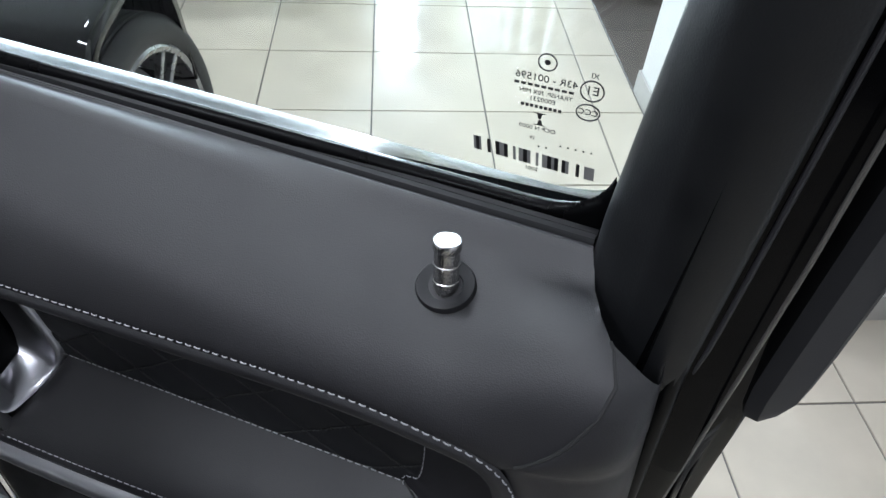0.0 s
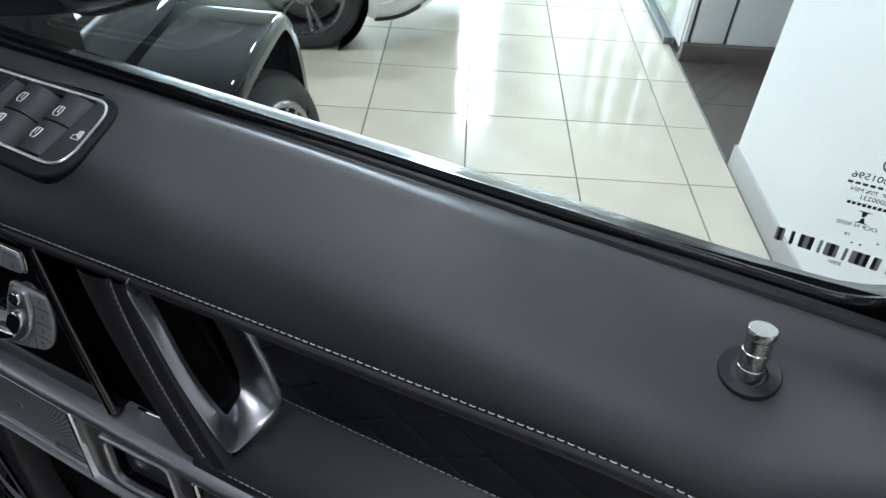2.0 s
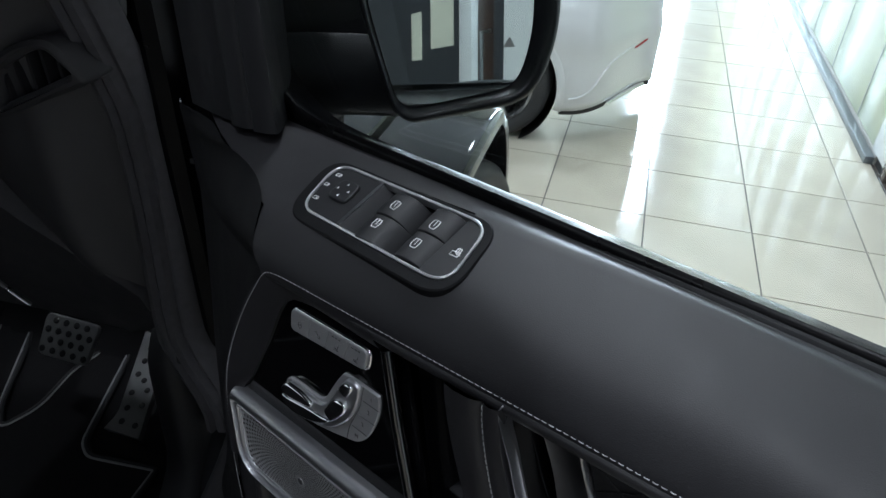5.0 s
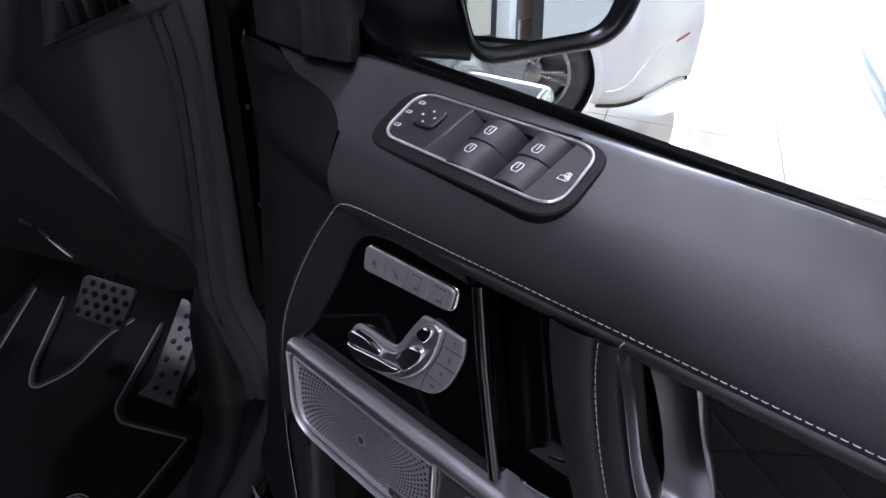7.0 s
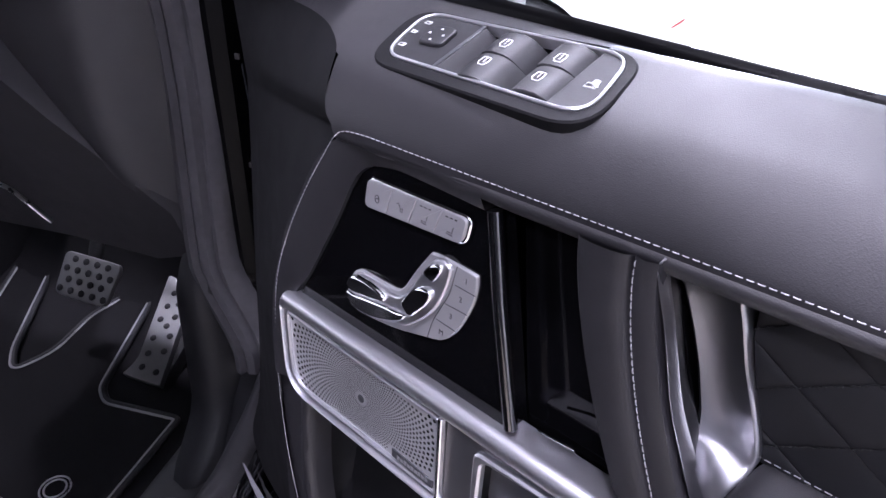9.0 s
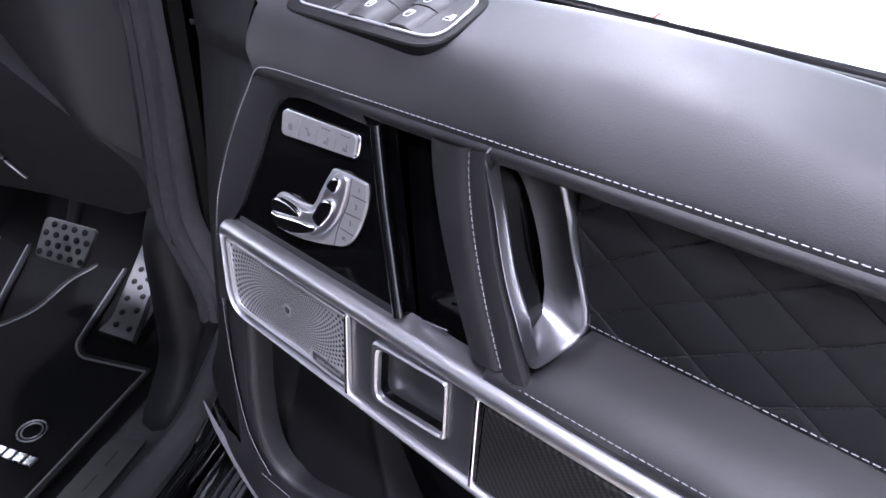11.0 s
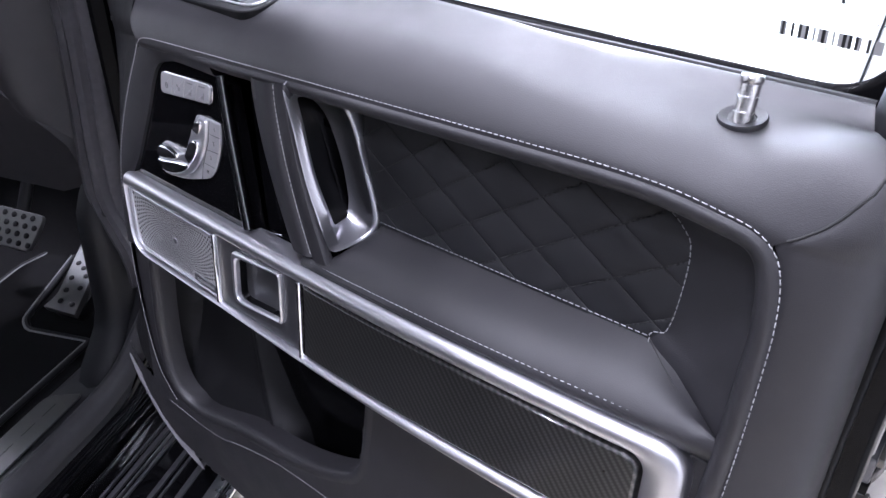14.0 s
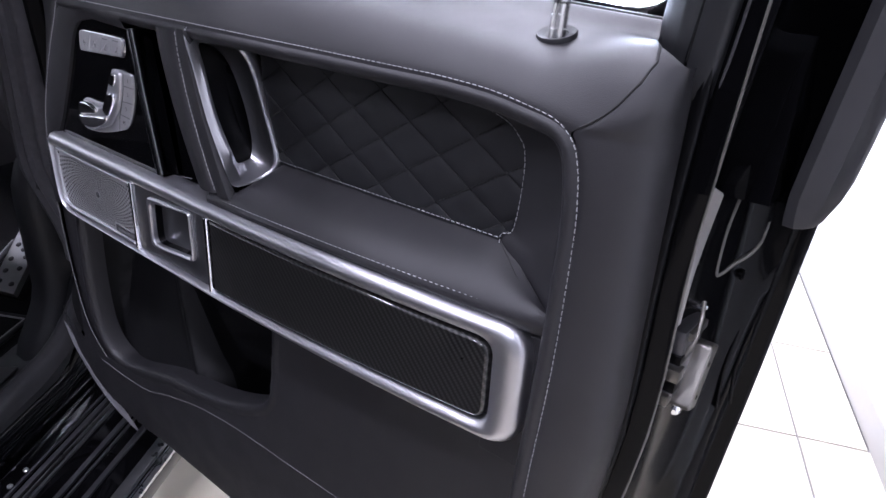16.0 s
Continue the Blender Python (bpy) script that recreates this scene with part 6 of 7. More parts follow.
for k, (dx, r) in enumerate(((0.0, 0.004), (0.012, 0.0022), (-0.008, 0.0022))):
    tube(bm, smooth_path([(-0.10 + dx, 0.075, 1.32), (-0.085 + dx, 0.06, 1.26 - 0.01 * k), (-0.09 + dx, 0.055, 1.20), (-0.075 + dx, 0.062, 1.13), (-0.09 + dx, 0.075, 1.07 - 0.02 * k)], 6), r, 8)
part("wiring", bm, GLOSS, pillar, "black wires between the body and the door")
# tiny steel blocks added to imitate glints in the dark hinge gap
for z in (1.335, 1.19):
    part("wire_glint", box(bmesh.new(), (-0.104, 0.055, z - 0.003), (-0.098, 0.0585, z + 0.004), 0.001), STEEL, pillar)

# door opening: ribbed rubber pillar edge, trim and kick panel
bm = bmesh.new()
loops = []
for i in range(25):
    s = i / 24
    z = 1.75 - 0.90 * s
    y = 0.062 - 0.022 * step(1.35, 1.0, z) - 0.42 * max(0.0, z - 1.39) ** 1.25
    x = -0.15 + 0.05 * step(1.05, 0.88, z)
    loops.append([(x - 0.04, y - 0.028, z), (x - 0.037, y - 0.039, z), (x - 0.027, y - 0.043, z), (x - 0.023, y - 0.033, z), (x - 0.017, y - 0.037, z), (x - 0.007, y - 0.034, z), (x - 0.003, y - 0.022, z), (x + 0.003, y - 0.023, z), (x + 0.009, y - 0.016, z), (x + 0.013, y - 0.005, z), (x + 0.012, y + 0.012, z), (x - 0.03, y + 0.02, z)])
rings(bm, loops, True, True)
part("pillar_seal", bm, SEALCLOTH, car, "ribbed black rubber door seal on the pillar")
bm = bmesh.new()
loops = []
for i in range(17):
    s = i / 16
    z = 1.15 - 0.490 * s
    y = 0.030 - 0.02 * s + 0.09 * step(0.98, 1.15, z) - 0.075 * step(0.80, 0.66, z) ** 1.5
    loops.append([(-0.235 - 0.02 * s, 0.12, z), (-0.208 - 0.015 * s, y - 0.030, z), (-0.19 - 0.006 * s, y - 0.040, z), (-0.172 - 0.004 * s, y - 0.035, z), (-0.160, y - 0.02, z), (-0.150, y + 0.004, z), (-0.150, 0.08, z)])
rings(bm, loops, True, True)
part("kick_panel", bm, SILLSKIN, car, "black plastic kick panel")

# dash end, its vent and the knee panel
bm = bmesh.new()
KNEE = [(1.134, -0.190), (1.20, -0.237), (1.271, -0.299), (1.347, -0.357), (1.40, -0.385), (1.75, -0.48)]


def dash_left(z):
    for (a, xa), (b, xb) in zip(KNEE, KNEE[1:]):
        if z <= b:
            return xa + (xb - xa) * (z - a) / (b - a)
    return KNEE[-1][1]


loops = []
for i in range(31):
    z = 1.134 + 0.6 * i / 30
    x0, x1 = dash_left(z) - 0.02, -0.178 + 0.05 * step(1.45, 1.7, z)
    loops.append([(x0 + (x1 - x0) * k / 16, -0.028 - 0.012 * math.sin(math.pi * k / 16) + 0.05 * step(-0.25, -0.178, x0 + (x1 - x0) * k / 16) - 0.10 * step(1.44, 1.75, z), z) for k in range(17)])
rings(bm, loops, False, False, close=False)
dash = part("dash_end", bm, DASHSKIN, car, "black padded dashboard end")
bm = bmesh.new()
kn = [(-0.75, 1.20), (-0.40, 1.385), (-0.357, 1.345), (-0.299, 1.269), (-0.237, 1.198), (-0.186, 1.134), (-0.186, 1.06), (-0.21, 1.035), (-0.26, 1.012), (-0.42, 1.015), (-0.75, 0.99)]
rings(bm, [[(x, y + sl * (1.2 - z), z) for x, z in lp] for lp, y, sl in ((kn, 0.25, 0.0), (kn, -0.022, 0.33), ([(x + 0.003 * (x < -0.3) - 0.003 * (x > -0.3), z - 0.003 * (z > 1.1)) for x, z in kn], -0.030, 0.33))])
part("knee_panel", bm, DASHSKIN, dash, "black plastic knee panel")
v_out = rounded([(-0.281, 1.414, 0.012), (-0.268, 1.476, 0.012), (-0.228, 1.508, 0.02), (-0.183, 1.517, 0.02), (-0.151, 1.466, 0.012), (-0.170, 1.4575, 0.010)], 0.01, 5)
v_in = rounded([(-0.264, 1.430, 0.006), (-0.248, 1.477, 0.008), (-0.210, 1.500, 0.01), (-0.192, 1.504, 0.01), (-0.169, 1.474, 0.005), (-0.178, 1.4705, 0.005)], 0.005, 5)
VENT = Matrix(((1, 0, 0, 0), (0.25, 0, -1, 0.014), (0, 1, 0, 0), (0, 0, 0, 1)))
vent = part("side_vent", rim(v_out, v_in, VENT, -0.05, 0.006, 0.005), DASHSKIN, dash, "slatted black side air vent")
part("vent_well", lid(v_in, VENT, -0.06, -0.035, 0.001), BLACKPRINT, vent)
for i in range(5):
    x = -0.252 + 0.0165 * i
    bm = bmesh.new()
    box(bm, (x - 0.0016, 1.436 + 0.42 * (x + 0.252), -0.034), (x + 0.0016, 1.5045 - 0.55 * max(0.0, -0.21 - x) - 1.2 * max(0.0, x + 0.194), -0.004), 0.0006, VENT)
    part("slat", bm, PLASTIC, vent)
bm = bmesh.new()
box(bm, (-0.036, -0.010, -0.03), (0.062, 0.004, 0.001), 0.003, VENT @ pose(-0.222, 1.4475, 0, 0, 0, 24.5))
part("vent_tab", bm, DASHSKIN, vent, "padded lower lip of the vent")
bm = bmesh.new()
tube(bm, smooth_path([(-0.29, -0.07, 1.60), (-0.318, -0.055, 1.50), (-0.352, -0.05, 1.43), (-0.388, -0.045, 1.372), (-0.44, -0.04, 1.31), (-0.53, -0.02, 1.265)], 6), 0.026, 14)
roll = part("dash_roll", bm, DASHSKIN, dash, "padded leather roll on the dashboard's edge")
bm = bmesh.new()
tube(bm, smooth_path([(-0.225, -0.07, 1.60), (-0.262, -0.045, 1.50), (-0.296, -0.036, 1.453), (-0.330, -0.032, 1.396), (-0.355, -0.03, 1.351)], 6), 0.003, 8)
part("dash_bead", bm, DASHSKIN, dash, "thin raised bead")
bm = bmesh.new()
stitches(bm, smooth_path([(-0.262, -0.076, 1.58), (-0.293, -0.068, 1.50), (-0.326, -0.064, 1.441), (-0.364, -0.06, 1.384), (-0.395, -0.058, 1.344)], 8), (0.6, -0.8, 0), 0.0056, 0.0038, 0.0004)
tagged(part("dash_stitching", bm, THREAD, roll, "light grey stitching"), kind="stuff")
bm = bmesh.new()
tube(bm, smooth_path([(-0.46, -0.025, 1.128), (-0.43, -0.03, 1.126), (-0.405, -0.032, 1.112), (-0.383, -0.03, 1.092), (-0.377, -0.028, 1.085)], 5), 0.0042, 8, flat=0.5)
part("bonnet_release", bm, STEEL, car, "bare metal bonnet release lever")

# pedals
def studs(name, plane, centres, r, parent):
    for u, v in centres:
        bm = bmesh.new()
        turned(bm, [(r, -0.001), (r, 0.0012), (r * 0.8, 0.002), (r * 0.1, 0.0022)], plane @ pose(u, v, 0.004), 14)
        part(name, bm, RUBBER, parent)


BRAKE = Matrix.Translation((-0.583, 0.172, 0.782)) @ Matrix.Rotation(radians(-2), 4, "Z") @ Matrix.Rotation(radians(46), 4, "X")
bl = rounded([(-0.068, 0.043, 0.016), (0.066, 0.043, 0.016), (0.06, -0.044, 0.016), (-0.062, -0.044, 0.016)], 0.014, 6)
brake = part("brake_pedal", lid(bl, BRAKE, -0.006, 0.004, 0.002), STEELPAD, car, "steel brake pedal with black rubber studs")
bm = bmesh.new()
tube(bm, [(-0.60, 0.20, 0.77), (-0.61, 0.29, 0.90), (-0.61, 0.34, 1.05)], 0.014, 10)
part("pedal_arm", bm, RUBBER, brake)
studs("stud", BRAKE, [(-0.052 + 0.026 * i + (0.013 if k % 2 else 0) - (0.0 if k % 2 else 0.0), -0.031 + 0.0205 * k) for k in range(4) for i in range(5 if k % 2 == 0 else 4)], 0.0068, brake)
ACC = Matrix.Translation((-0.4075, 0.073, 0.668)) @ Matrix.Rotation(radians(21.7), 4, "X")
al = rounded([(-0.042, -0.004, 0.003), (0.041, -0.006, 0.003), (0.008, 0.142, 0.012), (-0.052, 0.212, 0.006), (-0.07, 0.214, 0.006), (-0.058, 0.16, 0.02), (-0.043, 0.09, 0.05), (-0.03, 0.03, 0.02)], 0.004, 5)
acc = part("accelerator_pedal", lid(al, ACC, -0.012, 0.004, 0.001), STEELPAD, car, "steel accelerator pedal with black rubber studs")
studs("stud", ACC, [(-0.012, 0.018), (0.02, 0.016), (-0.016, 0.046), (0.012, 0.058), (-0.024, 0.078), (0.006, 0.09), (-0.012, 0.108), (-0.032, 0.118), (-0.006, 0.13), (-0.034, 0.148), (-0.014, 0.158), (-0.036, 0.178)], 0.0062, acc)
bm = bmesh.new()
box(bm, (-0.03, 0.0, -0.05), (0.035, 0.12, -0.013), 0.006, ACC)
part("pedal_block", bm, RUBBER, acc)

# floor mat with its piped edge
mat_l = rounded([(-0.305, 0.032, 0.012), (-0.30, -0.6, 0.02), (-0.80, -0.6, 0.02), (-0.80, 0.02, 0.03), (-0.935, 0.33, 0.02), (-0.845, 0.33, 0.02), (-0.715, 0.07, 0.03), (-0.672, 0.025, 0.02), (-0.64, 0.09, 0.03), (-0.647, 0.20, 0.02), (-0.60, 0.33, 0.02), (-0.564, 0.33, 0.01), (-0.484, 0.045, 0.018), (-0.452, 0.02, 0.014)], 0.02, 5)
bm = bmesh.new()
rings(bm, [[CAR @ Vector((p.x, p.y, 0.6335 + h + 0.10 * max(0, p.y - 0.16) ** 1.2)) for p in lp] for lp, h in ((mat_l, 0.0), (mat_l, 0.008), (inset(mat_l, 0.003), 0.010))])
floor_mat = tagged(part("floor_mat", bm, CARPET), "black carpet floor mat with grey piping", "floor mat")
bm = bmesh.new()
tube(bm, [CAR @ Vector((p.x, p.y, 0.643 + 0.10 * max(0, p.y - 0.16) ** 1.2)) for p in inset(mat_l, 0.006)], 0.0028, 8, closed=True)
part("piping", bm, PIPING, floor_mat, "thin light grey piping")
bm = bmesh.new()
tube(bm, [CAR @ Vector((p.x, p.y, 0.6405 + 0.10 * max(0, p.y - 0.16) ** 1.2)) for p in mat_l], 0.0062, 8, closed=True)
part("binding", bm, RUBBER, floor_mat)
bm = bmesh.new()
for r in (0.0235, 0.017):
    tube(bm, [CAR @ Vector((-0.401 + r * math.cos(k * math.tau / 26), -0.161 + r * math.sin(k * math.tau / 26), 0.6445)) for k in range(26)], 0.0016, 6, closed=True)
part("badge_ring", bm, STEEL, floor_mat, "round silver badge")
for i in range(6):
    bm = bmesh.new()
    box(bm, (-0.467 + 0.021 * i, -0.222, 0.644), (-0.451 + 0.021 * i, -0.204, 0.648), 0.001, CAR)
    part("badge_bar", bm, STEEL, floor_mat, "plain silver bar")

# bonnet, wing and wheel-arch flare ahead of the door
bm = bmesh.new()
rings(bm, [[(-1.5, y, 1.13), (-0.30, y, 1.13), (-0.235, y, 1.12), (-0.215, y, 1.085), (-0.15, y, 1.078), (-0.125, y, 1.06), (-0.12, y, 0.70), (-0.12, y, 0.5), (-1.5, y, 0.5)] for y in (0.50, 0.56, 1.9, 2.0)])
part("wing", bm, PAINT, car, "glossy black front wing and bonnet")
part("gap_strip", box(bmesh.new(), (-0.234, 0.5, 1.085), (-0.214, 1.9, 1.105), 0.004), BRIGHT, car, "bright joint strip beside the bonnet")
ARCH = [(0.46, 0.55), (0.50, 0.78), (0.56, 0.93), (0.63, 1.005), (0.74, 1.03), (1.05, 1.03), (1.15, 1.0), (1.23, 0.90), (1.28, 0.76), (1.31, 0.55)]
ARCH_IN = [(0.50, 0.55), (0.535, 0.76), (0.59, 0.905), (0.655, 0.965), (0.745, 0.985), (1.045, 0.985), (1.125, 0.96), (1.195, 0.875), (1.24, 0.75), (1.27, 0.55)]
bm = bmesh.new()
ao, ai = smooth_path([(0, y, z) for y, z in ARCH], 4), smooth_path([(0, y, z) for y, z in ARCH_IN], 4)
loops = [[Vector((-0.14, p.y, p.z + 0.012)) for p in ao], [Vector((0.10, p.y, p.z)) for p in ao], [Vector((0.120, p.y, p.z - 0.004)) for p in ao], [Vector((0.126, p.y, p.z)).lerp(Vector((0.126, q.y, q.z)), 0.25) for p, q in zip(ao, ai)], [Vector((0.126, q.y, q.z)) for q in ai], [Vector((0.118, q.y, q.z)) for q in ai], [Vector((-0.14, q.y, q.z - 0.01)) for q in ai]]
rings(bm, loops, False, False, close=False)
part("arch_flare", bm, PAINT, car, "glossy black wheel-arch flare")
bm = bmesh.new()
rings(bm, [[Vector((x, q.y, q.z - 0.012)) for q in ai] for x in (-0.4, -0.139)], False, False, close=False)
part("arch_lining", bm, RUBBER, car)


def wheel(parent, m, radius, width, rim_r, spokes, rim_mat, twin=False):
    """A tyre with a grooved tread and a spoked alloy rim; the axle is m's z axis, the outside at +z."""
    bm = bmesh.new()
    w = width / 2
    prof = [(rim_r, -w * 0.8), (rim_r + 0.02, -w * 0.98), (radius * 0.9, -w), (radius - 0.012, -w * 0.86), (radius - 0.002, -w * 0.7)]
    for k in range(-3, 4):
        a = k * w * 0.19
        prof += [(radius, a - w * 0.07), (radius, a + w * 0.07), (radius - 0.007, a + w * 0.08), (radius - 0.007, a + w * 0.11)]
    prof += [(radius - 0.002, w * 0.74), (radius - 0.012, w * 0.87), (radius * 0.93, w * 0.98), (radius * 0.9, w), (rim_r + 0.025, w * 0.99), (rim_r + 0.006, w * 0.93), (rim_r, w * 0.86)]
    turned(bm, prof, m, 72, False)
    wh = part("wheel", bmesh.new(), rim_mat, parent)
    part("tyre", bm, TYRE, wh, "black ribbed tyre")
    bm = bmesh.new()
    turned(bm, [(rim_r + 0.004, -w * 0.7), (rim_r + 0.004, w * 0.9), (rim_r - 0.004, w * 0.95), (rim_r - 0.018, w * 0.9), (rim_r - 0.024, w * 0.6), (rim_r - 0.03, -w * 0.6)], m, 64)
    part("rim", bm, rim_mat, wh, "grey alloy rim")
    bm = bmesh.new()
    turned(bm, [(0.07, w * 0.3), (0.07, w * 0.72), (0.055, w * 0.8), (0.01, w * 0.82)], m, 32)
    part("hub", bm, rim_mat, wh)
    bm = bmesh.new()
    turned(bm, [(rim_r * 0.8, -w * 0.1), (rim_r * 0.8, w * 0.05), (0.06, w * 0.05)], m, 40)
    part("brake_disc", bm, GREYMETAL, wh)
    for i in range(spokes):
        for off in ((-0.13, 0.13) if twin else (0.0,)):
            a = i * math.tau / spokes + off
            bm = bmesh.new()
            turnm = m @ Matrix.Rotation(a, 4, "Z")
            d = 0.010 if twin else 0.017
            loops = []
            for s in range(6):
                r = 0.05 + (rim_r - 0.066) * s / 5
                h = w * (0.78 + 0.14 * (s / 5) ** 2)
                k = d * (0.8 + 0.5 * s / 5)
                loops.append([turnm @ Vector((r, y, z)) for y, z in ((-k, h - 0.02), (-k * 0.85, h - 0.003), (-k * 0.5, h), (k * 0.5, h), (k * 0.85, h - 0.003), (k, h - 0.02))])
            rings(bm, loops)
            part("spoke", bm, rim_mat, wh)
    return wh


wheel(car, pose(-0.03, 0.99, 0.45, 0, 90, -8), 0.42, 0.24, 0.335, 5, RIM, True)

# ---- the white car across the aisle ----
white = empty("white_car", ROOM, "white car parked across the aisle with its tail to it", "car")
SECT = [(0.16, 0.20), (0.115, 0.24), (0.10, 0.34), (0.10, 0.52), (0.085, 0.62), (0.09, 0.70), (0.12, 0.80), (0.17, 0.90), (0.24, 0.955), (0.5, 0.99), (0.9, 1.0)]


def white_row(x):
    tail = step(-0.12, 0.44, x)
    row = []
    for i, (y, z) in enumerate(SECT):
        pull = 0.55 * tail ** 2.4 * (1.0 if z < 0.9 else 0.9)
        row.append(Vector((x - 0.02 * (z > 0.62) * tail, y + pull, z + 0.055 * tail * (z < 0.3))))
    return row


CX, CZ, CR = -0.44, 0.325, 0.375
bm = bmesh.new()
xs = [-3.2, -2.6, -2.0, -1.4, -1.0, -0.9] + [-0.86 + 0.02 * i for i in range(66)]
grid = []
for x in xs:
    row = white_row(x)
    dense = []
    for a, b in zip(row, row[1:]):
        dense += [a.lerp(b, k / 3) for k in range(3)]
    grid.append(dense + [row[-1]])
vv = [[bm.verts.new(p) for p in r] for r in grid]
for i in range(len(xs) - 1):
    for k in range(len(grid[0]) - 1):
        c = (grid[i][k] + grid[i + 1][k + 1]) / 2
        if (c.x - CX) ** 2 + (c.z - CZ) ** 2 < (CR + 0.014) ** 2 and c.y < 0.3:
            continue
        bm.faces.new((vv[i][k], vv[i + 1][k], vv[i + 1][k + 1], vv[i][k + 1]))
part("body", bm, CARWHITE, white, "white painted car body")
bm = bmesh.new()
arc = [(CX + CR * math.cos(a), CZ + CR * math.sin(a)) for a in [math.pi * (-0.12 + 1.24 * k / 40) for k in range(41)]]
rings(bm, [[Vector((x, y, z)) for x, z in arc] for y in (0.098, 0.104, 0.42)], False, False, close=False)
part("arch_lip", bm, CARWHITE, white)
bm = bmesh.new()
ring = [(math.cos(a), math.sin(a)) for a in [math.pi * (-0.1 + 1.2 * k / 48) for k in range(49)]]


def side_y(x, z):
    row = white_row(x)
    for a, b in zip(row, row[1:]):
        if a.z <= z <= b.z:
            return a.y + (b.y - a.y) * (z - a.z) / (b.z - a.z)
    return row[0].y


loops = []
for r in (CR - 0.002, CR + 0.014, CR + 0.036, CR + 0.046):
    loops.append([Vector((CX + r * c, side_y(CX + r * c, CZ + r * s) - (0.006 if r < CR + 0.04 else -0.002), CZ + r * s)) for c, s in ring])
rings(bm, loops, False, False, close=False)
part("arch_edge", bm, CARWHITE, white)
bm = bmesh.new()
tube(bm, smooth_path([(x, side_y(x, z) - 0.001, z) for x, z in ((0.00, 0.30), (0.06, 0.315), (0.12, 0.36), (0.16, 0.43), (0.22, 0.50), (0.33, 0.545))], 6), lambda q: 0.012 - 0.006 * q, 10, flat=0.5)
part("bumper_crease", bm, CARWHITE, white)
bm = bmesh.new()
tube(bm, [(x, side_y(x, z) - 0.001, z) for x, z in ((0.31, 0.515), (0.34, 0.525), (0.37, 0.54))], 0.007, 8, flat=0.8)
part("reflector", bm, REDLENS, white, "small red reflector")
bm = bmesh.new()
rings(bm, [[Vector((x, y, z)) for x, z in [(CX + (CR - 0.006) * math.cos(a), CZ + (CR - 0.006) * math.sin(a)) for a in [math.tau * k / 40 for k in range(40)]]] for y in (0.13, 0.45)], False, True)
part("arch_lining", bm, BLACKPRINT, white)
bm = bmesh.new()
rings(bm, [[Vector((x, y + 0.012, 0.20 + 0.055 * step(-0.12, 0.44, x))), Vector((x, y + 0.03, 0.165 + 0.05 * step(-0.12, 0.44, x))), Vector((x, y + 0.2, 0.16)), Vector((x, y + 0.6, 0.2))] for x, y in [(xx, white_row(xx)[0].y) for xx in [-0.05 + 0.02 * i for i in range(25)]]], False, False, close=False)
part("lower_valance", bm, BLACKPRINT, white, "black lower bumper valance")
bm = bmesh.new()
tube(bm, [white_row(x)[0] + Vector((0.006, -0.018, -0.012)) for x in (0.20, 0.25, 0.30, 0.35, 0.39)], 0.014, 10)
part("tailpipe_trim", bm, BRIGHT, white, "bright chrome tailpipe trim")
wheel(white, pose(CX, 0.235, 0.325, 90, 0, 0), 0.325, 0.24, 0.235, 5, RIM, True)

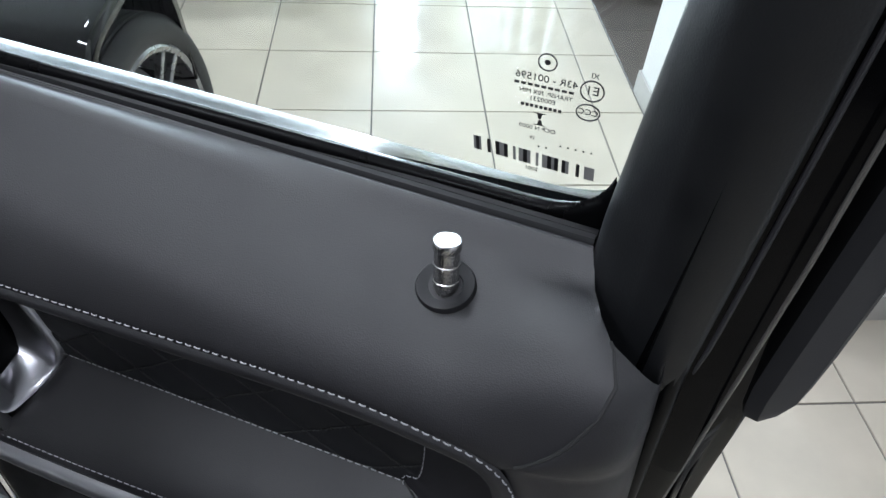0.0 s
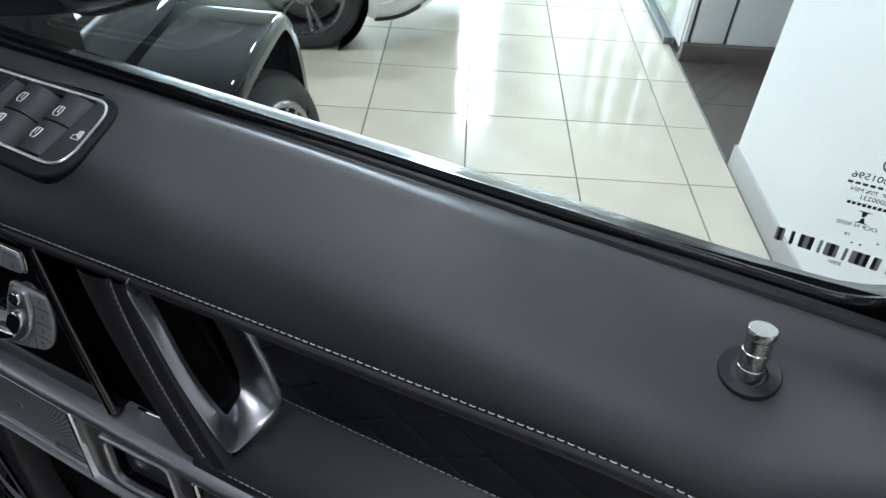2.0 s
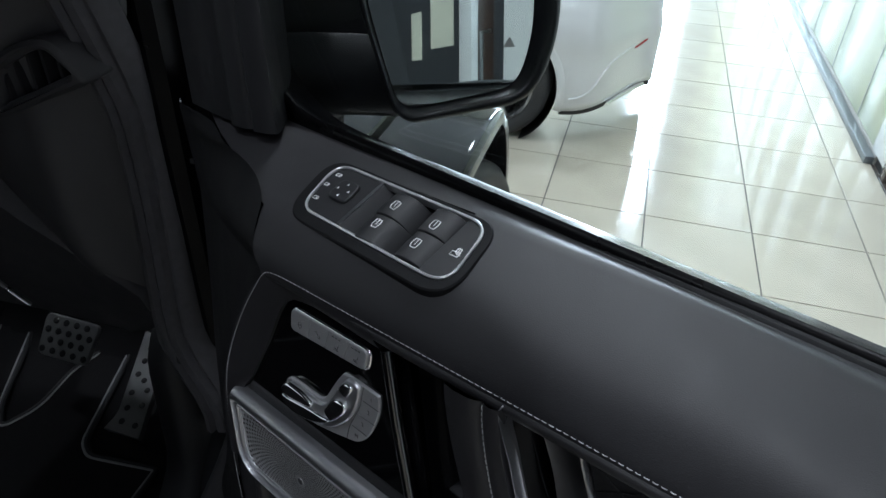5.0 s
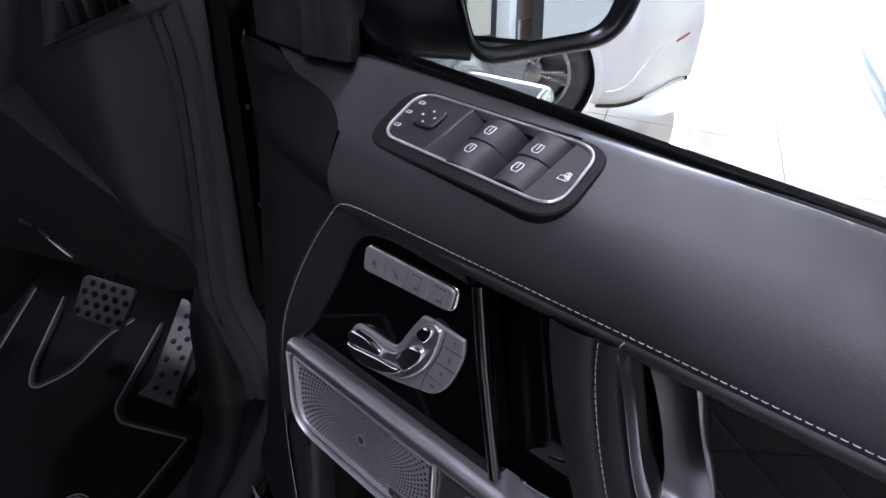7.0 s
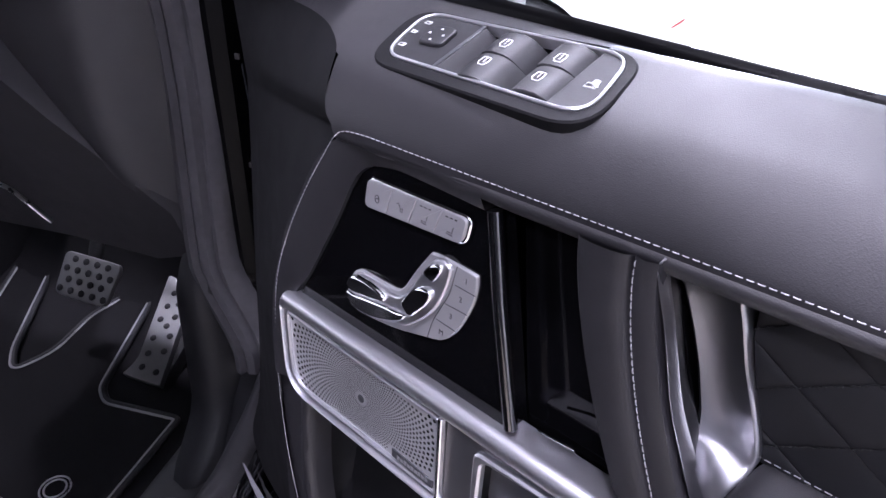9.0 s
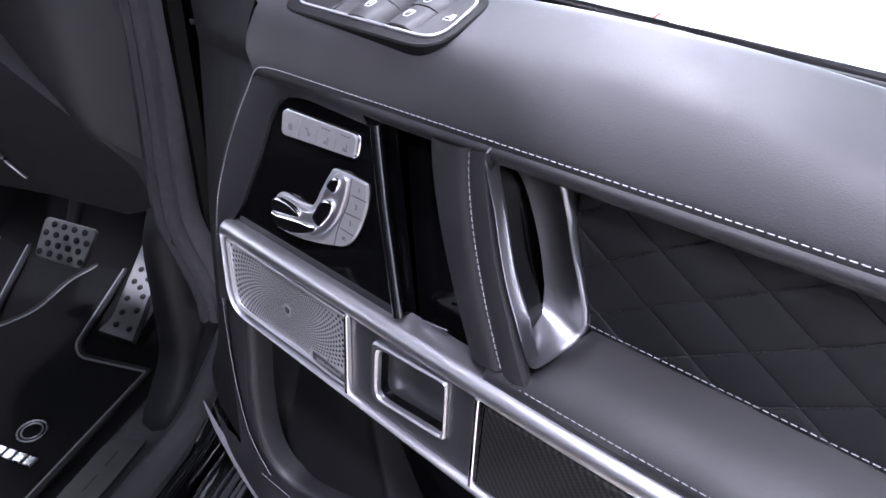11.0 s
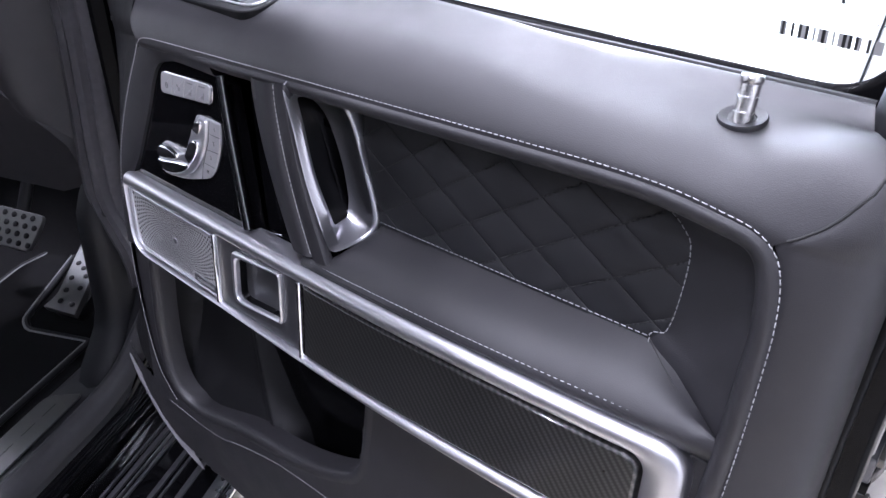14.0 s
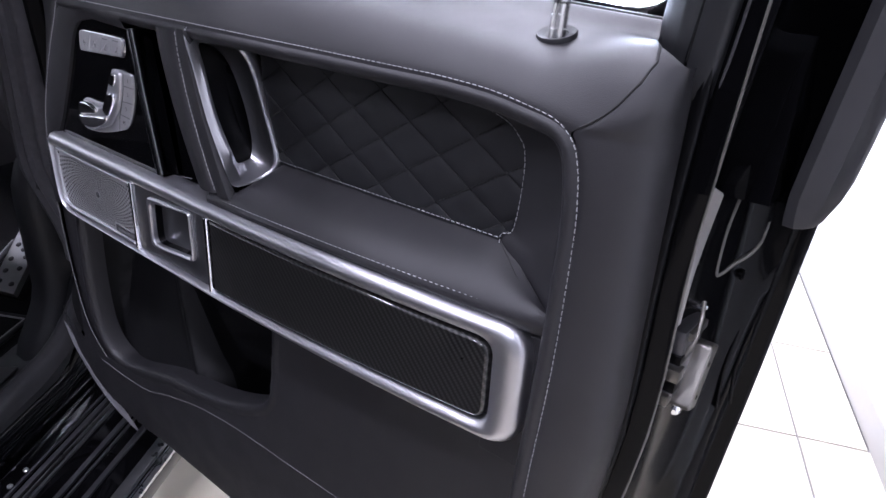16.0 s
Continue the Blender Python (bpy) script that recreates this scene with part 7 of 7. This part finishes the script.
# ---- lamps ----
area_lamp("shop_window_light", ROOM @ pose(-2.8, NORTH - 0.02, 1.45, -90, 0, 0), 6.3, 2.8, 700, (0.75, 0.90, 1.0))
area_lamp("entrance_light", ROOM @ pose(0.72, NORTH - 0.02, 2.6, -90, 0, 0), 0.54, 5.1, 640, (0.75, 0.90, 1.0))
for x, y in LAMPS:
    d = area_lamp("downlight_lamp", ROOM @ pose(x, y, HIGH - 0.02), 0.6, 0.6, 72 if y < -2 else 78, (0.90, 0.96, 1.0))
    d.data.shape = "DISK"

# ---- floor tiles ----
def tile_mesh(sx, sy, gap, name):
    bm = bmesh.new()
    g = gap / 2
    lp = [Vector((g, g)), Vector((sx - g, g)), Vector((sx - g, sy - g)), Vector((g, sy - g))]
    rings(bm, [[(p.x, p.y, -0.012) for p in lp], [(p.x, p.y, -0.0012) for p in lp], [(p.x, p.y, 0.0) for p in inset(lp, 0.0012)]], False, True)
    me = bpy.data.meshes.new(name)
    bmesh.ops.recalc_face_normals(bm, faces=bm.faces)
    bm.to_mesh(me)
    bm.free()
    return me


full, cut, wide, dark = tile_mesh(TILE, TILE, 0.007, "tile"), tile_mesh(EDGE - 3 * TILE, TILE, 0.007, "tile_cut"), tile_mesh(1.992 - 3 * TILE, TILE, 0.007, "tile_wide"), tile_mesh(0.6, 0.6, 0.004, "dark_tile")
full.materials.append(TILES)
cut.materials.append(TILES)
wide.materials.append(TILES)
dark.materials.append(DARKTILE)


def lay(me, name, x, y):
    ob = new(name, me)
    ob.parent = floor
    ob.location = (x, y, 0)


for j in range(-11, 12):
    for i in range(-8, 3):
        lay(full, "tile", i * TILE, j * TILE)
    if j not in (-6, -5):
        lay(cut, "tile", 3 * TILE, j * TILE)
for j in (-6, -5):
    lay(wide, "tile", 3 * TILE, j * TILE)
    for i in range(2):
        lay(full, "tile", 1.992 + i * TILE, j * TILE)
for j in range(3):
    for i in range(2):
        lay(dark, "dark_tile", EDGE + 0.002 + 0.6 * i, -0.84 + 0.6 * j)
bm = bmesh.new()
for i in range(-17, 4):
    for j in range(-17, 17):
        if -8 <= i < 4 and -11 <= j < 12:
            continue
        x1 = (i + 1) * TILE - 0.0035 if i < 3 else EDGE - 0.0035
        box(bm, (i * TILE + 0.0035, j * TILE + 0.0035, -0.008), (x1, (j + 1) * TILE - 0.0035, 0.0))
rest = part("far_tiles", bm, TILES, floor, smooth=False)
tagged(rest, "beige floor tiles further off", kind="stuff")
